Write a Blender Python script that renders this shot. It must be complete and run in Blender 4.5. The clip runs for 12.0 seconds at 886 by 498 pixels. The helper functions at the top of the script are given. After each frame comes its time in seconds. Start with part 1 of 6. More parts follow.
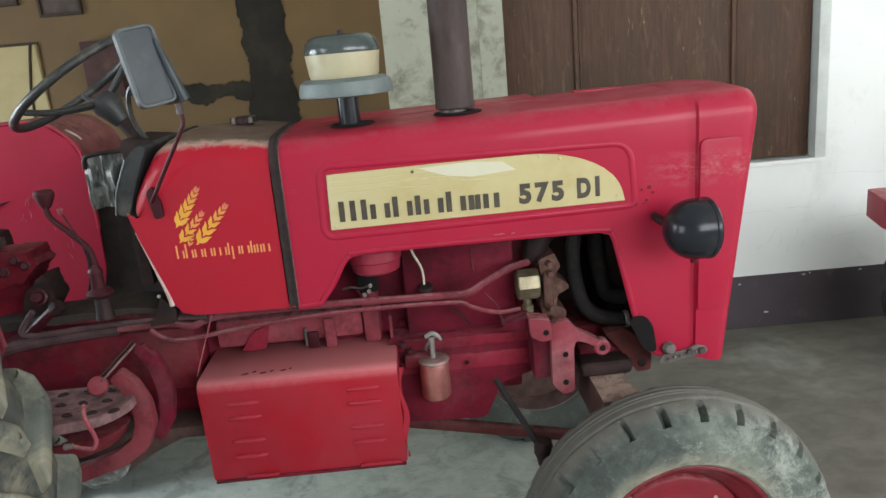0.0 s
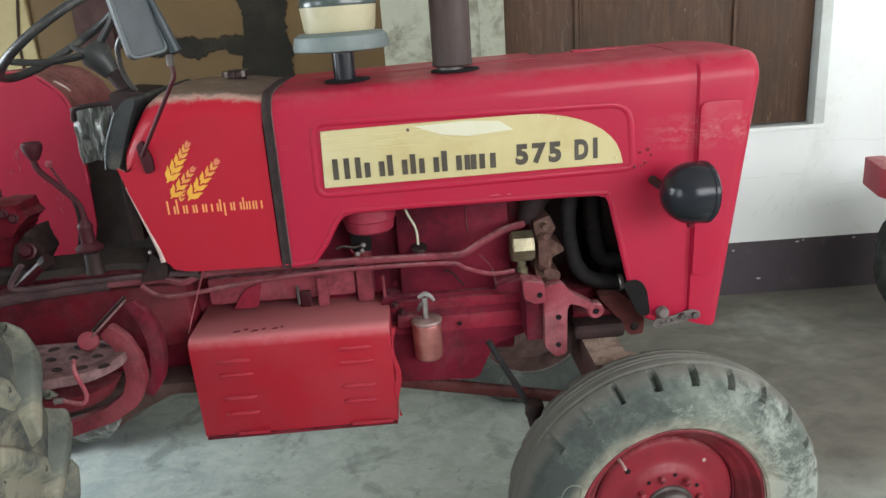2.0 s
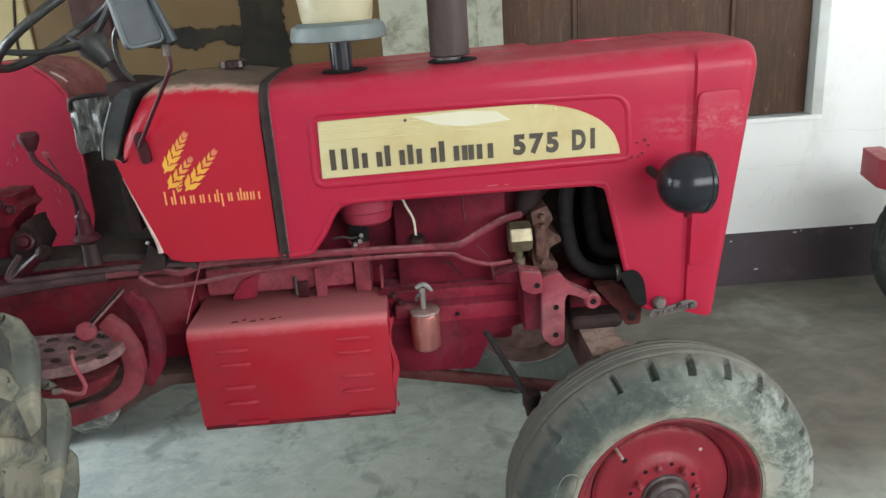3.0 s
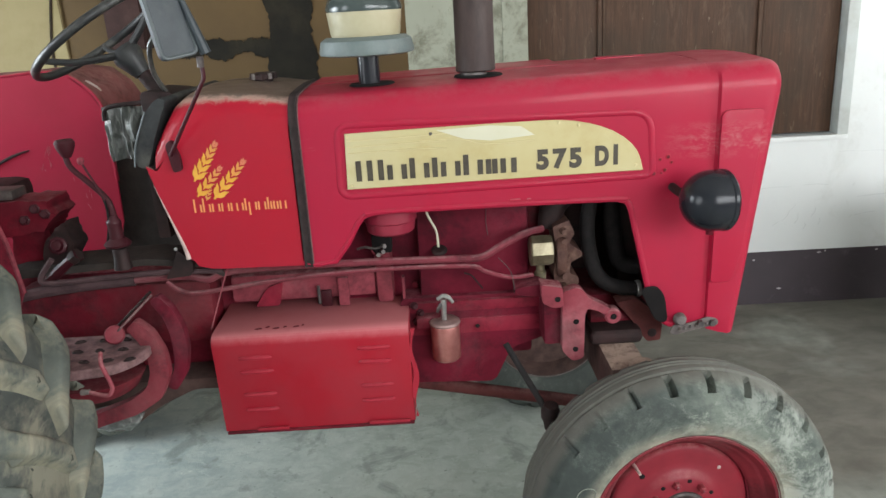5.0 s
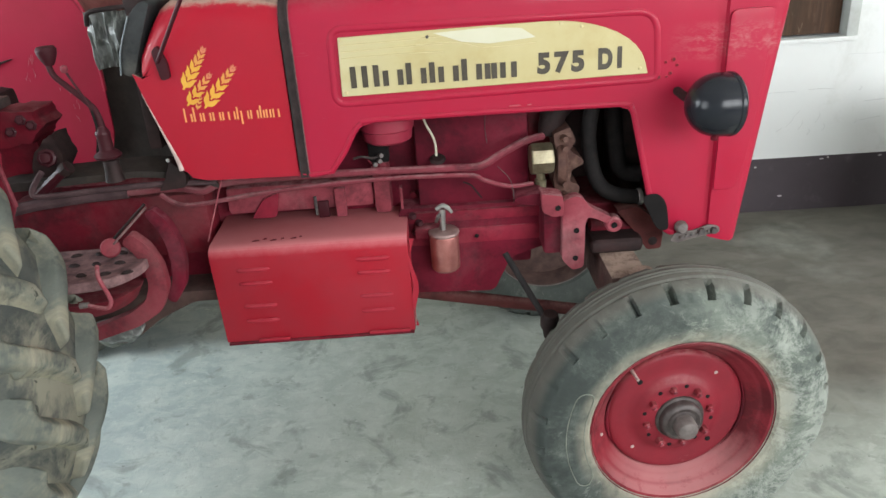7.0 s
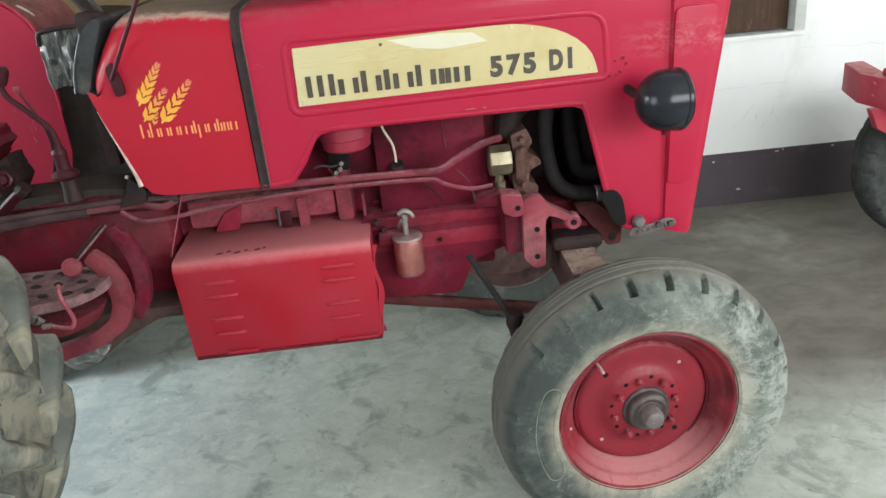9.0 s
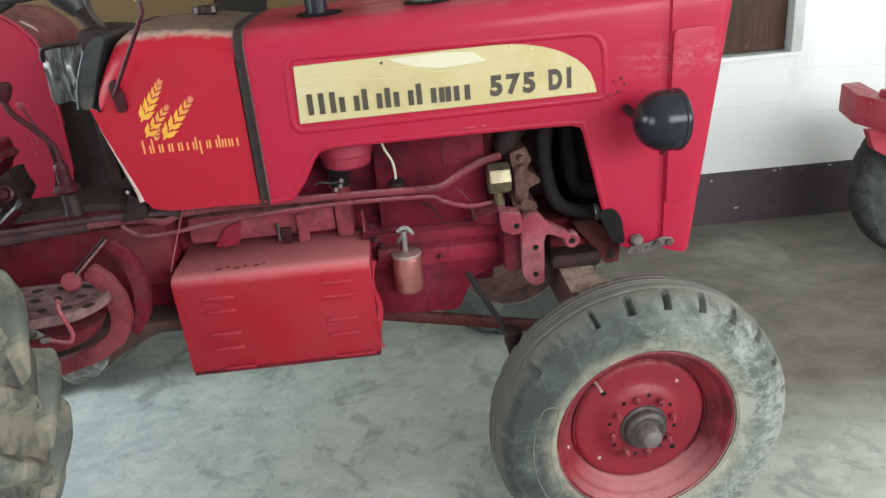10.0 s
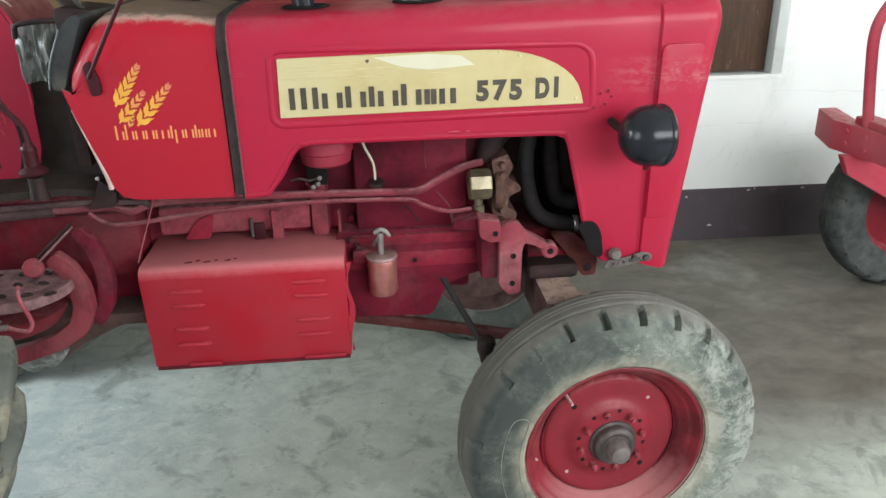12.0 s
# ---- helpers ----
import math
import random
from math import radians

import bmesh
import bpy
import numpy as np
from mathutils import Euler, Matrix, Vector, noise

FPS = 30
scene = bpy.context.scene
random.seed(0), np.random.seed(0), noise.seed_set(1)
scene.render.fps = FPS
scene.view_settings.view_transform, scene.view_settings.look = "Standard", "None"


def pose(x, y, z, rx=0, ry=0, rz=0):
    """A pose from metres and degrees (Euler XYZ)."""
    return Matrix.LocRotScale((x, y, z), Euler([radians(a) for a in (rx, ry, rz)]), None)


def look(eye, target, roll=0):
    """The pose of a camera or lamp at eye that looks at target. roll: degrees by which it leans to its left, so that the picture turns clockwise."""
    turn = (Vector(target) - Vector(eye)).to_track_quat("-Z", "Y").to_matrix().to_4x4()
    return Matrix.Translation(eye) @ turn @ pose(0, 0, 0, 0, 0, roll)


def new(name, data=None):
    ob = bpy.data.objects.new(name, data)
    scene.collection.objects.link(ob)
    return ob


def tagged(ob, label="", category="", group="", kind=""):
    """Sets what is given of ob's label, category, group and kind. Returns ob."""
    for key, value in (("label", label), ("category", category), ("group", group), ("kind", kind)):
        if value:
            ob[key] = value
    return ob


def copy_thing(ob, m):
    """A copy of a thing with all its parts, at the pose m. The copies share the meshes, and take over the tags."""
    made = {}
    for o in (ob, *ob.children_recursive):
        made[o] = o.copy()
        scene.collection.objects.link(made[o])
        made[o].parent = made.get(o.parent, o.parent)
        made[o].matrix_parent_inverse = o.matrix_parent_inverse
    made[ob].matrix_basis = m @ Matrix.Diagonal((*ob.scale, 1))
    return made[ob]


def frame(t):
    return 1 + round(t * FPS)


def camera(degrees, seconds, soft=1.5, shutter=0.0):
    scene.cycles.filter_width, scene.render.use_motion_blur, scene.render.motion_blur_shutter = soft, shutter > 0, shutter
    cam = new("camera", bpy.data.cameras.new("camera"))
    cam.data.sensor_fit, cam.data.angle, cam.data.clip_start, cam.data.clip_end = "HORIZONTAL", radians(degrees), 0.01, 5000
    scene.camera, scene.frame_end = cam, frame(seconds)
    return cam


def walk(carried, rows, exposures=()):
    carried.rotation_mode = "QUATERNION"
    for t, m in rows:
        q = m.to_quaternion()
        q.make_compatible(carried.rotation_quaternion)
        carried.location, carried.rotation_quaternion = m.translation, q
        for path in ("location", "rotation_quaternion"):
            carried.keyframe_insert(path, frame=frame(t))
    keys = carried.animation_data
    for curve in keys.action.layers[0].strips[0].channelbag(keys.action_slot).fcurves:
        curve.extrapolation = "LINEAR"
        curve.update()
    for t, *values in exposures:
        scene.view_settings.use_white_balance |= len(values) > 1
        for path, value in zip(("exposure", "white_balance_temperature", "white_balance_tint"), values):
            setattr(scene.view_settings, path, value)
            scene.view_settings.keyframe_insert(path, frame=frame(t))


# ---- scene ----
cam = camera(60.48, 12.0)
# seconds, eye, yaw, pitch, roll
PATH = [
    (0.0, -0.522, -1.704, 1.522, -1.40, -15.04, -5.14),
    (0.5, -0.520, -1.700, 1.517, -1.16, -16.46, -5.19),
    (1.0, -0.523, -1.694, 1.516, -1.50, -17.29, -4.36),
    (1.5, -0.522, -1.694, 1.513, -1.47, -17.61, -3.95),
    (2.0, -0.524, -1.689, 1.514, -1.67, -17.94, -4.10),
    (2.5, -0.523, -1.697, 1.514, -1.84, -18.68, -4.13),
    (3.0, -0.522, -1.692, 1.512, -1.74, -18.58, -4.12),
    (3.2, -0.522, -1.692, 1.512, -1.74, -18.90, -4.10),
    (4.8, -0.525, -1.714, 1.521, -0.38, -17.28, -3.65),
    (5.0, -0.527, -1.712, 1.517, -0.20, -17.52, -3.41),
    (5.5, -0.533, -1.712, 1.516, -0.16, -18.52, -2.54),
    (6.0, -0.532, -1.708, 1.514, -0.13, -19.28, -2.50),
    (6.5, -0.531, -1.703, 1.512, 0.10, -20.63, -3.05),
    (6.7, -0.537, -1.700, 1.500, 0.46, -20.55, -3.48),
    (7.0, -0.529, -1.688, 1.504, 0.10, -24.19, -4.05),
    (7.2, -0.505, -1.667, 1.514, 0.04, -26.09, -4.38),
    (8.8, -0.508, -1.713, 1.499, -1.42, -24.00, -5.65),
    (9.0, -0.508, -1.713, 1.499, -2.21, -23.70, -5.72),
    (9.5, -0.506, -1.712, 1.498, -2.14, -23.17, -5.50),
    (10.0, -0.509, -1.718, 1.505, -2.46, -22.53, -5.20),
    (10.5, -0.501, -1.714, 1.506, -3.00, -22.14, -6.32),
    (11.0, -0.518, -1.713, 1.510, -1.99, -21.79, -4.94),
    (11.5, -0.517, -1.708, 1.511, -1.74, -21.28, -4.64),
    (12.0, -0.523, -1.687, 1.503, -4.89, -22.57, -1.38),
]
walk(cam, [(t, pose(x, y, z, 90 + pitch, 0, yaw) @ pose(0, 0, 0, 0, 0, roll)) for t, x, y, z, yaw, pitch, roll in PATH],
     [(0.0, -0.08), (1.0, 0.03), (3.0, 0.06), (5.5, 0.05), (6.5, 0.06), (7.0, 0.2), (9.5, 0.25), (10.5, 0.21), (12.0, 0.2)])

# ---- world and light ----
world = bpy.data.worlds.new("sky")
scene.world = world
world.use_nodes = True
_nt = world.node_tree
_sky = _nt.nodes.new("ShaderNodeTexSky")
_sky.sky_type, _sky.sun_disc = "NISHITA", False
_sky.sun_elevation, _sky.sun_rotation = radians(48), radians(200)
_nt.links.new(_sky.outputs[0], _nt.nodes["Background"].inputs[0])
_nt.nodes["Background"].inputs[1].default_value = 0.10


def area_lamp(name, m, sx, sy, watts, color):
    data = bpy.data.lights.new(name, "AREA")
    data.shape, data.size, data.size_y, data.energy, data.color = "RECTANGLE", sx, sy, watts, color
    ob = new(name, data)
    ob.matrix_world = m
    return ob


# daylight through two unseen doorways in the left wall; two added fill lamps at an assumed right window and an assumed
# wide door behind the camera
area_lamp("door_daylight", look((-3.98, 0.3, 1.4), (-0.6, 0.3, 0.3)), 1.3, 1.4, 130, (0.84, 0.94, 1.0))
area_lamp("side_door_daylight", look((-3.98, -2.2, 1.75), (0.0, -0.4, 0.5)), 1.6, 1.9, 60, (0.92, 0.97, 1.0))
area_lamp("right_fill", look((4.42, -1.9, 1.75), (0.8, 0.4, 0.9)), 2.4, 1.2, 95, (0.97, 0.99, 1.0))
area_lamp("front_fill", look((1.9, -3.5, 2.05), (1.35, 1.0, 0.6)), 3.5, 1.4, 165, (0.96, 0.98, 1.0))

# ---- materials ----


def mat_base(name):
    m = bpy.data.materials.new(name)
    m.use_nodes = True
    nt = m.node_tree
    return m, nt, nt.nodes["Principled BSDF"]


def coords(nt, scale=(1, 1, 1)):
    tc = nt.nodes.new("ShaderNodeTexCoord")
    mp = nt.nodes.new("ShaderNodeMapping")
    mp.inputs["Scale"].default_value = scale
    nt.links.new(tc.outputs["Object"], mp.inputs["Vector"])
    return mp.outputs["Vector"]


def noise_node(nt, vec, scale, detail=5.0, rough=0.6, distort=0.0):
    n = nt.nodes.new("ShaderNodeTexNoise")
    n.inputs["Scale"].default_value, n.inputs["Detail"].default_value = scale, detail
    n.inputs["Roughness"].default_value, n.inputs["Distortion"].default_value = rough, distort
    nt.links.new(vec, n.inputs["Vector"])
    return n.outputs["Fac"]


def ramp(nt, fac, lo, hi, c0=(0, 0, 0, 1), c1=(1, 1, 1, 1)):
    r = nt.nodes.new("ShaderNodeValToRGB")
    e = r.color_ramp.elements
    e[0].position, e[1].position, e[0].color, e[1].color = lo, hi, c0, c1
    nt.links.new(fac, r.inputs["Fac"])
    return r.outputs["Color"]


def mix(nt, fac, a, b, mode="MIX"):
    n = nt.nodes.new("ShaderNodeMix")
    n.data_type, n.blend_type = "RGBA", mode
    for sock, v in ((n.inputs["Factor"], fac), (n.inputs["A"], a), (n.inputs["B"], b)):
        if isinstance(v, (int, float)):
            sock.default_value = v
        elif isinstance(v, tuple):
            sock.default_value = v if len(v) == 4 else (*v, 1)
        else:
            nt.links.new(v, sock)
    return n.outputs["Result"]


def span(nt, value, lo, hi):
    """0 at lo, 1 at hi, held beyond."""
    r = nt.nodes.new("ShaderNodeMapRange")
    r.inputs["From Min"].default_value, r.inputs["From Max"].default_value = lo, hi
    nt.links.new(value, r.inputs["Value"])
    return r.outputs[0]


def times(nt, a, b):
    n = nt.nodes.new("ShaderNodeMath")
    n.operation = "MULTIPLY"
    nt.links.new(a, n.inputs[0])
    if isinstance(b, (int, float)):
        n.inputs[1].default_value = b
    else:
        nt.links.new(b, n.inputs[1])
    return n.outputs[0]


def bump(nt, bsdf, fac, strength, dist=0.01):
    b = nt.nodes.new("ShaderNodeBump")
    b.inputs["Strength"].default_value, b.inputs["Distance"].default_value = strength, dist
    nt.links.new(fac, b.inputs["Height"])
    nt.links.new(b.outputs[0], bsdf.inputs["Normal"])


def up_facing(nt):
    """How far the surface looks up, for dust that settles."""
    g = nt.nodes.new("ShaderNodeNewGeometry")
    s = nt.nodes.new("ShaderNodeSeparateXYZ")
    nt.links.new(g.outputs["Normal"], s.inputs[0])
    return s.outputs["Z"]


def painted(name, color, worn, dust=(0.32, 0.25, 0.2), rough=0.35, dirt=0.35, top_dust=0.6, coat=0.3, scratch=0.25, cover=0.4, scuff=None, core=None, soft=0.0):
    """Sheet paint with faded blotches, scratches and settled dust."""
    m, nt, b = mat_base(name)
    v = coords(nt)
    blotch = ramp(nt, noise_node(nt, v, 5.0, 6, 0.65), *((0.38, 0.72) if rough < 0.5 else (0.36, 0.6)))
    c = mix(nt, times(nt, blotch, dirt), color, worn)
    fine = ramp(nt, noise_node(nt, v, 60.0, 4, 0.7), 0.55, 0.75)
    c = mix(nt, times(nt, fine, 0.18), c, worn)
    vs = coords(nt, (3, 1, 28))
    scr = ramp(nt, noise_node(nt, vs, 6.0, 3, 0.7, 1.2), 0.66, 0.74)
    patch = ramp(nt, noise_node(nt, v, 2.2, 3), 0.5, 0.65)
    c = mix(nt, times(nt, times(nt, scr, patch), scratch), c, dust)
    if rough > 0.5:
        grime = ramp(nt, noise_node(nt, v, 9.0, 9, 0.75, 0.3), 0.48, 0.62)
        c = mix(nt, times(nt, grime, 0.6), c, tuple(0.3 * q + 0.004 for q in worn))
        film = ramp(nt, noise_node(nt, v, 3.1, 8, 0.7, 0.2), 0.5, 0.68)
        c = mix(nt, times(nt, film, 0.3), c, dust)
    if core:
        # dust lies thick on the flat top and thins out raggedly over the shoulder
        edge = nt.nodes.new("ShaderNodeMath")
        edge.operation = "MULTIPLY_ADD"
        nt.links.new(noise_node(nt, v, 42.0, 8, 0.75), edge.inputs[0])
        edge.inputs[1].default_value = 0.55
        nt.links.new(up_facing(nt), edge.inputs[2])
        c = mix(nt, times(nt, span(nt, edge.outputs[0], 0.92 - soft, 1.08), top_dust), c, dust)
        c = mix(nt, span(nt, edge.outputs[0], 1.08 - 0.5 * soft, 1.22), c, core)
    else:
        up = ramp(nt, up_facing(nt), 0.3, 0.8)
        settle = ramp(nt, noise_node(nt, v, 34.0, 8, 0.75), cover, cover + 0.22)
        c = mix(nt, times(nt, times(nt, up, settle), top_dust), c, dust)
    if scuff:
        # a rubbed band: between two heights, forward of one x
        sx = nt.nodes.new("ShaderNodeSeparateXYZ")
        nt.links.new(v, sx.inputs[0])
        zone = times(nt, times(nt, span(nt, sx.outputs["Z"], scuff[0] - 0.02, scuff[0] + 0.01), span(nt, sx.outputs["Z"], scuff[1] + 0.02, scuff[1] - 0.01)), span(nt, sx.outputs["X"], scuff[2], scuff[2] + 0.1))
        rub = ramp(nt, noise_node(nt, coords(nt, (4, 4, 9)), 5.0, 10, 0.85, 0.3), 0.47, 0.66)
        c = mix(nt, times(nt, times(nt, zone, rub), 0.5), c, (0.40, 0.20, 0.19))
    nt.links.new(c, b.inputs["Base Color"])
    r = nt.nodes.new("ShaderNodeMapRange")
    r.inputs["To Min"].default_value, r.inputs["To Max"].default_value = rough, min(rough + 0.3, 1)
    nt.links.new(blotch, r.inputs["Value"])
    nt.links.new(r.outputs[0], b.inputs["Roughness"])
    b.inputs["Specular IOR Level"].default_value = 0.15 if rough > 0.5 else 0.2
    b.inputs["Coat Weight"].default_value, b.inputs["Coat Roughness"].default_value = coat * 0.8, 0.12
    bump(nt, b, noise_node(nt, v, 14.0, 3), 0.05, 0.004)
    return m


def rough_mat(name, c0, c1, scale=20, rough=0.8, metal=0.0, bump_s=0.3, stain=None, stain_scale=3.0, stretch=(1, 1, 1), dist=0.004, c2=None):
    """Two-tone grain at two scales, with optional larger stains."""
    m, nt, b = mat_base(name)
    v = coords(nt, stretch)
    n1 = noise_node(nt, v, scale, 7, 0.65)
    c = mix(nt, ramp(nt, n1, 0.3, 0.7), c0, c1)
    if c2:
        c = mix(nt, times(nt, ramp(nt, noise_node(nt, v, scale * 0.22, 5, 0.6), 0.42, 0.7), 0.7), c, c2)
    if stain:
        st = ramp(nt, noise_node(nt, v, stain_scale, 6, 0.7), 0.52, 0.72)
        c = mix(nt, times(nt, st, 0.7), c, stain)
    nt.links.new(c, b.inputs["Base Color"])
    b.inputs["Roughness"].default_value, b.inputs["Metallic"].default_value = rough, metal
    if rough >= 0.65:
        b.inputs["Specular IOR Level"].default_value = 0.25
    bump(nt, b, n1, bump_s, dist)
    return m


RED = painted("red_paint", (0.325, 0.0070, 0.031), (0.29, 0.013, 0.039), (0.38, 0.16, 0.16), 0.38, 0.5, 0.16, 0.15, 0.35, 0.36, (1.17, 1.225, -0.02))
RED_TANK = painted("red_paint_tank", (0.33, 0.005, 0.019), (0.29, 0.009, 0.026), (0.36, 0.25, 0.20), 0.34, 0.35, 0.85, 0.3, 0.2, 0.38, None, (0.12, 0.082, 0.064))
RED_GUARD = painted("red_paint_mudguard", (0.355, 0.016, 0.045), (0.29, 0.016, 0.034), (0.24, 0.13, 0.10), 0.42, 0.6, 0.75, 0.2, 0.3, 0.30)
RED_OLD = painted("red_paint_engine", (0.235, 0.016, 0.034), (0.11, 0.009, 0.018), (0.30, 0.12, 0.13), 0.6, 0.85, 0.6, 0.0, 0.4)
RED_BOX = painted("red_paint_box", (0.31, 0.0065, 0.018), (0.28, 0.026, 0.038), (0.45, 0.12, 0.135), 0.42, 0.7, 0.9, 0.2, 0.25, 0.22, None, (0.45, 0.14, 0.148), 0.6)
RED_LOUVRE = painted("red_paint_louvre", (0.31, 0.010, 0.024), (0.28, 0.022, 0.036), (0.40, 0.11, 0.12), 0.5, 0.6, 0.3, 0.1, 0.2)
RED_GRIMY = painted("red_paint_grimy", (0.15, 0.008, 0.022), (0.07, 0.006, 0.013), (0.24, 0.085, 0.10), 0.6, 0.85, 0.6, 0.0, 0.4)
RED_WHEEL = painted("red_paint_wheel", (0.205, 0.014, 0.024), (0.13, 0.013, 0.02), (0.34, 0.15, 0.14), 0.46, 0.8, 0.5, 0.1, 0.3)
RED_BARREL = painted("red_paint_rim_barrel", (0.20, 0.020, 0.029), (0.13, 0.016, 0.022), (0.40, 0.17, 0.17), 0.52, 0.6, 0.7, 0.0, 0.3, 0.22)
RED_DUSTY = painted("red_paint_dusty", (0.255, 0.05, 0.066), (0.17, 0.03, 0.04), (0.38, 0.2, 0.2), 0.65, 0.7, 0.8, 0.0, 0.4)
RED_CUP = painted("pinkish_red_paint", (0.27, 0.020, 0.042), (0.20, 0.018, 0.034), (0.42, 0.18, 0.18), 0.32, 0.7, 0.5, 0.4, 0.3)
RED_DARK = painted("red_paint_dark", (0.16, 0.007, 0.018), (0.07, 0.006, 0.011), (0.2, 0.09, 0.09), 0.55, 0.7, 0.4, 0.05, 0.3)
RED_STEP = painted("red_paint_step", (0.19, 0.022, 0.035), (0.11, 0.014, 0.022), (0.30, 0.13, 0.13), 0.58, 0.75, 0.5, 0.0, 0.3)
RED_LUG = painted("red_brown_paint", (0.115, 0.030, 0.029), (0.075, 0.022, 0.02), (0.2, 0.11, 0.10), 0.6, 0.7, 0.5, 0.0, 0.3)
MAROON = painted("dark_maroon_paint", (0.042, 0.0045, 0.0085), (0.022, 0.0035, 0.0055), (0.05, 0.018, 0.022), 0.45, 0.6, 0.4, 0.1, 0.2)
PIPE_RED = painted("dusty_pipe_paint", (0.20, 0.035, 0.05), (0.12, 0.03, 0.036), (0.3, 0.17, 0.17), 0.6, 0.7, 0.6, 0.0, 0.2)
HUB_END = rough_mat("dusty_hub_end", (0.075, 0.06, 0.055), (0.18, 0.15, 0.14), 40, 0.6, 0.2, 0.3)
HUB_GREY = rough_mat("dusty_hub_iron", (0.026, 0.019, 0.018), (0.085, 0.066, 0.062), 30, 0.5, 0.3, 0.3, (0.18, 0.15, 0.14), 8)
GUARD_TOP = painted("dusty_guard_top", (0.19, 0.058, 0.056), (0.13, 0.045, 0.042), (0.30, 0.16, 0.145), 0.6, 0.7, 0.6, 0.0, 0.3)
RUBBED = rough_mat("rubbed_pink_paint", (0.40, 0.12, 0.14), (0.50, 0.19, 0.20), 40, 0.7)
RED_FADED = painted("red_paint_faded", (0.44, 0.04, 0.07), (0.5, 0.12, 0.14), (0.5, 0.3, 0.28), 0.5, 0.6, 0.7, 0.05)


def tyre_mat():
    """Worn rubber: dark tread, chalky sidewall with darker smears, tan dust by the bead; shade on the rear half and
    light on the front half are painted in.
    """
    m, nt, b = mat_base("dusty_rubber")
    v = coords(nt)
    ln = nt.nodes.new("ShaderNodeVectorMath")
    ln.operation = "LENGTH"
    nt.links.new(coords(nt, (1, 1, 0)), ln.inputs[0])
    rad = ln.outputs["Value"]
    c = mix(nt, ramp(nt, noise_node(nt, v, 30, 8, 0.7), 0.3, 0.7), (0.036, 0.045, 0.039), (0.085, 0.1, 0.087))
    chalk = ramp(nt, noise_node(nt, v, 4.2, 9, 0.76, 0.3), 0.46, 0.58)
    c = mix(nt, times(nt, chalk, 0.85), c, (0.15, 0.168, 0.14))
    fleck = ramp(nt, noise_node(nt, v, 15, 10, 0.8, 0.5), 0.54, 0.60)
    c = mix(nt, times(nt, fleck, 0.7), c, (0.25, 0.268, 0.226))
    shoulder = times(nt, ramp(nt, rad, 0.30, 0.318), ramp(nt, noise_node(nt, v, 7, 7, 0.7), 0.38, 0.56))
    c = mix(nt, times(nt, shoulder, 0.65), c, (0.06, 0.07, 0.062))
    smear = ramp(nt, noise_node(nt, v, 9, 10, 0.78, 0.6), 0.50, 0.58)
    c = mix(nt, times(nt, smear, 0.8), c, (0.04, 0.047, 0.042))
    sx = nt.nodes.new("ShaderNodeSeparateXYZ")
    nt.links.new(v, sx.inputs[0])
    # painted shade towards the rear, painted light towards the front, broken by noise
    rear_shade = times(nt, span(nt, sx.outputs["X"], 0.06, -0.2), ramp(nt, noise_node(nt, v, 5.5, 9, 0.75, 0.2), 0.36, 0.54))
    c = mix(nt, times(nt, rear_shade, 0.88), c, (0.020, 0.026, 0.0235))
    front_light = times(nt, span(nt, sx.outputs["X"], 0.0, 0.2), ramp(nt, noise_node(nt, v, 9.5, 10, 0.8, 0.4), 0.46, 0.56))
    c = mix(nt, times(nt, times(nt, front_light, span(nt, sx.outputs["Z"], 0.0, 0.03)), 0.6), c, (0.33, 0.35, 0.305))
    bead = times(nt, ramp(nt, rad, 0.226, 0.268, (1, 1, 1, 1), (0, 0, 0, 1)), ramp(nt, noise_node(nt, v, 12, 6), 0.3, 0.6))
    sz = nt.nodes.new("ShaderNodeSeparateXYZ")
    nt.links.new(v, sz.inputs[0])
    outer = span(nt, sz.outputs["Z"], 0.0, 0.03)
    c = mix(nt, times(nt, times(nt, bead, outer), 0.7), c, (0.36, 0.325, 0.245))
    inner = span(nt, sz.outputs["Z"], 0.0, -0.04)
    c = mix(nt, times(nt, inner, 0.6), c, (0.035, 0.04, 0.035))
    tread = ramp(nt, rad, 0.345, 0.357)
    c = mix(nt, times(nt, tread, 0.6), c, (0.115, 0.104, 0.088))
    nt.links.new(c, b.inputs["Base Color"])
    b.inputs["Roughness"].default_value = 0.82
    bump(nt, b, noise_node(nt, v, 40, 8, 0.7), 0.25, 0.004)
    return m


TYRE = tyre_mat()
DARK_TYRE = rough_mat("dark_tyre_rubber", (0.03, 0.034, 0.033), (0.075, 0.082, 0.078), 22, 0.85, 0, 0.3, (0.12, 0.125, 0.115), 7)
TYRE_LABEL = rough_mat("chalky_rubber", (0.10, 0.112, 0.096), (0.25, 0.26, 0.215), 30, 0.85, 0, 0.3, (0.08, 0.09, 0.08), 14)


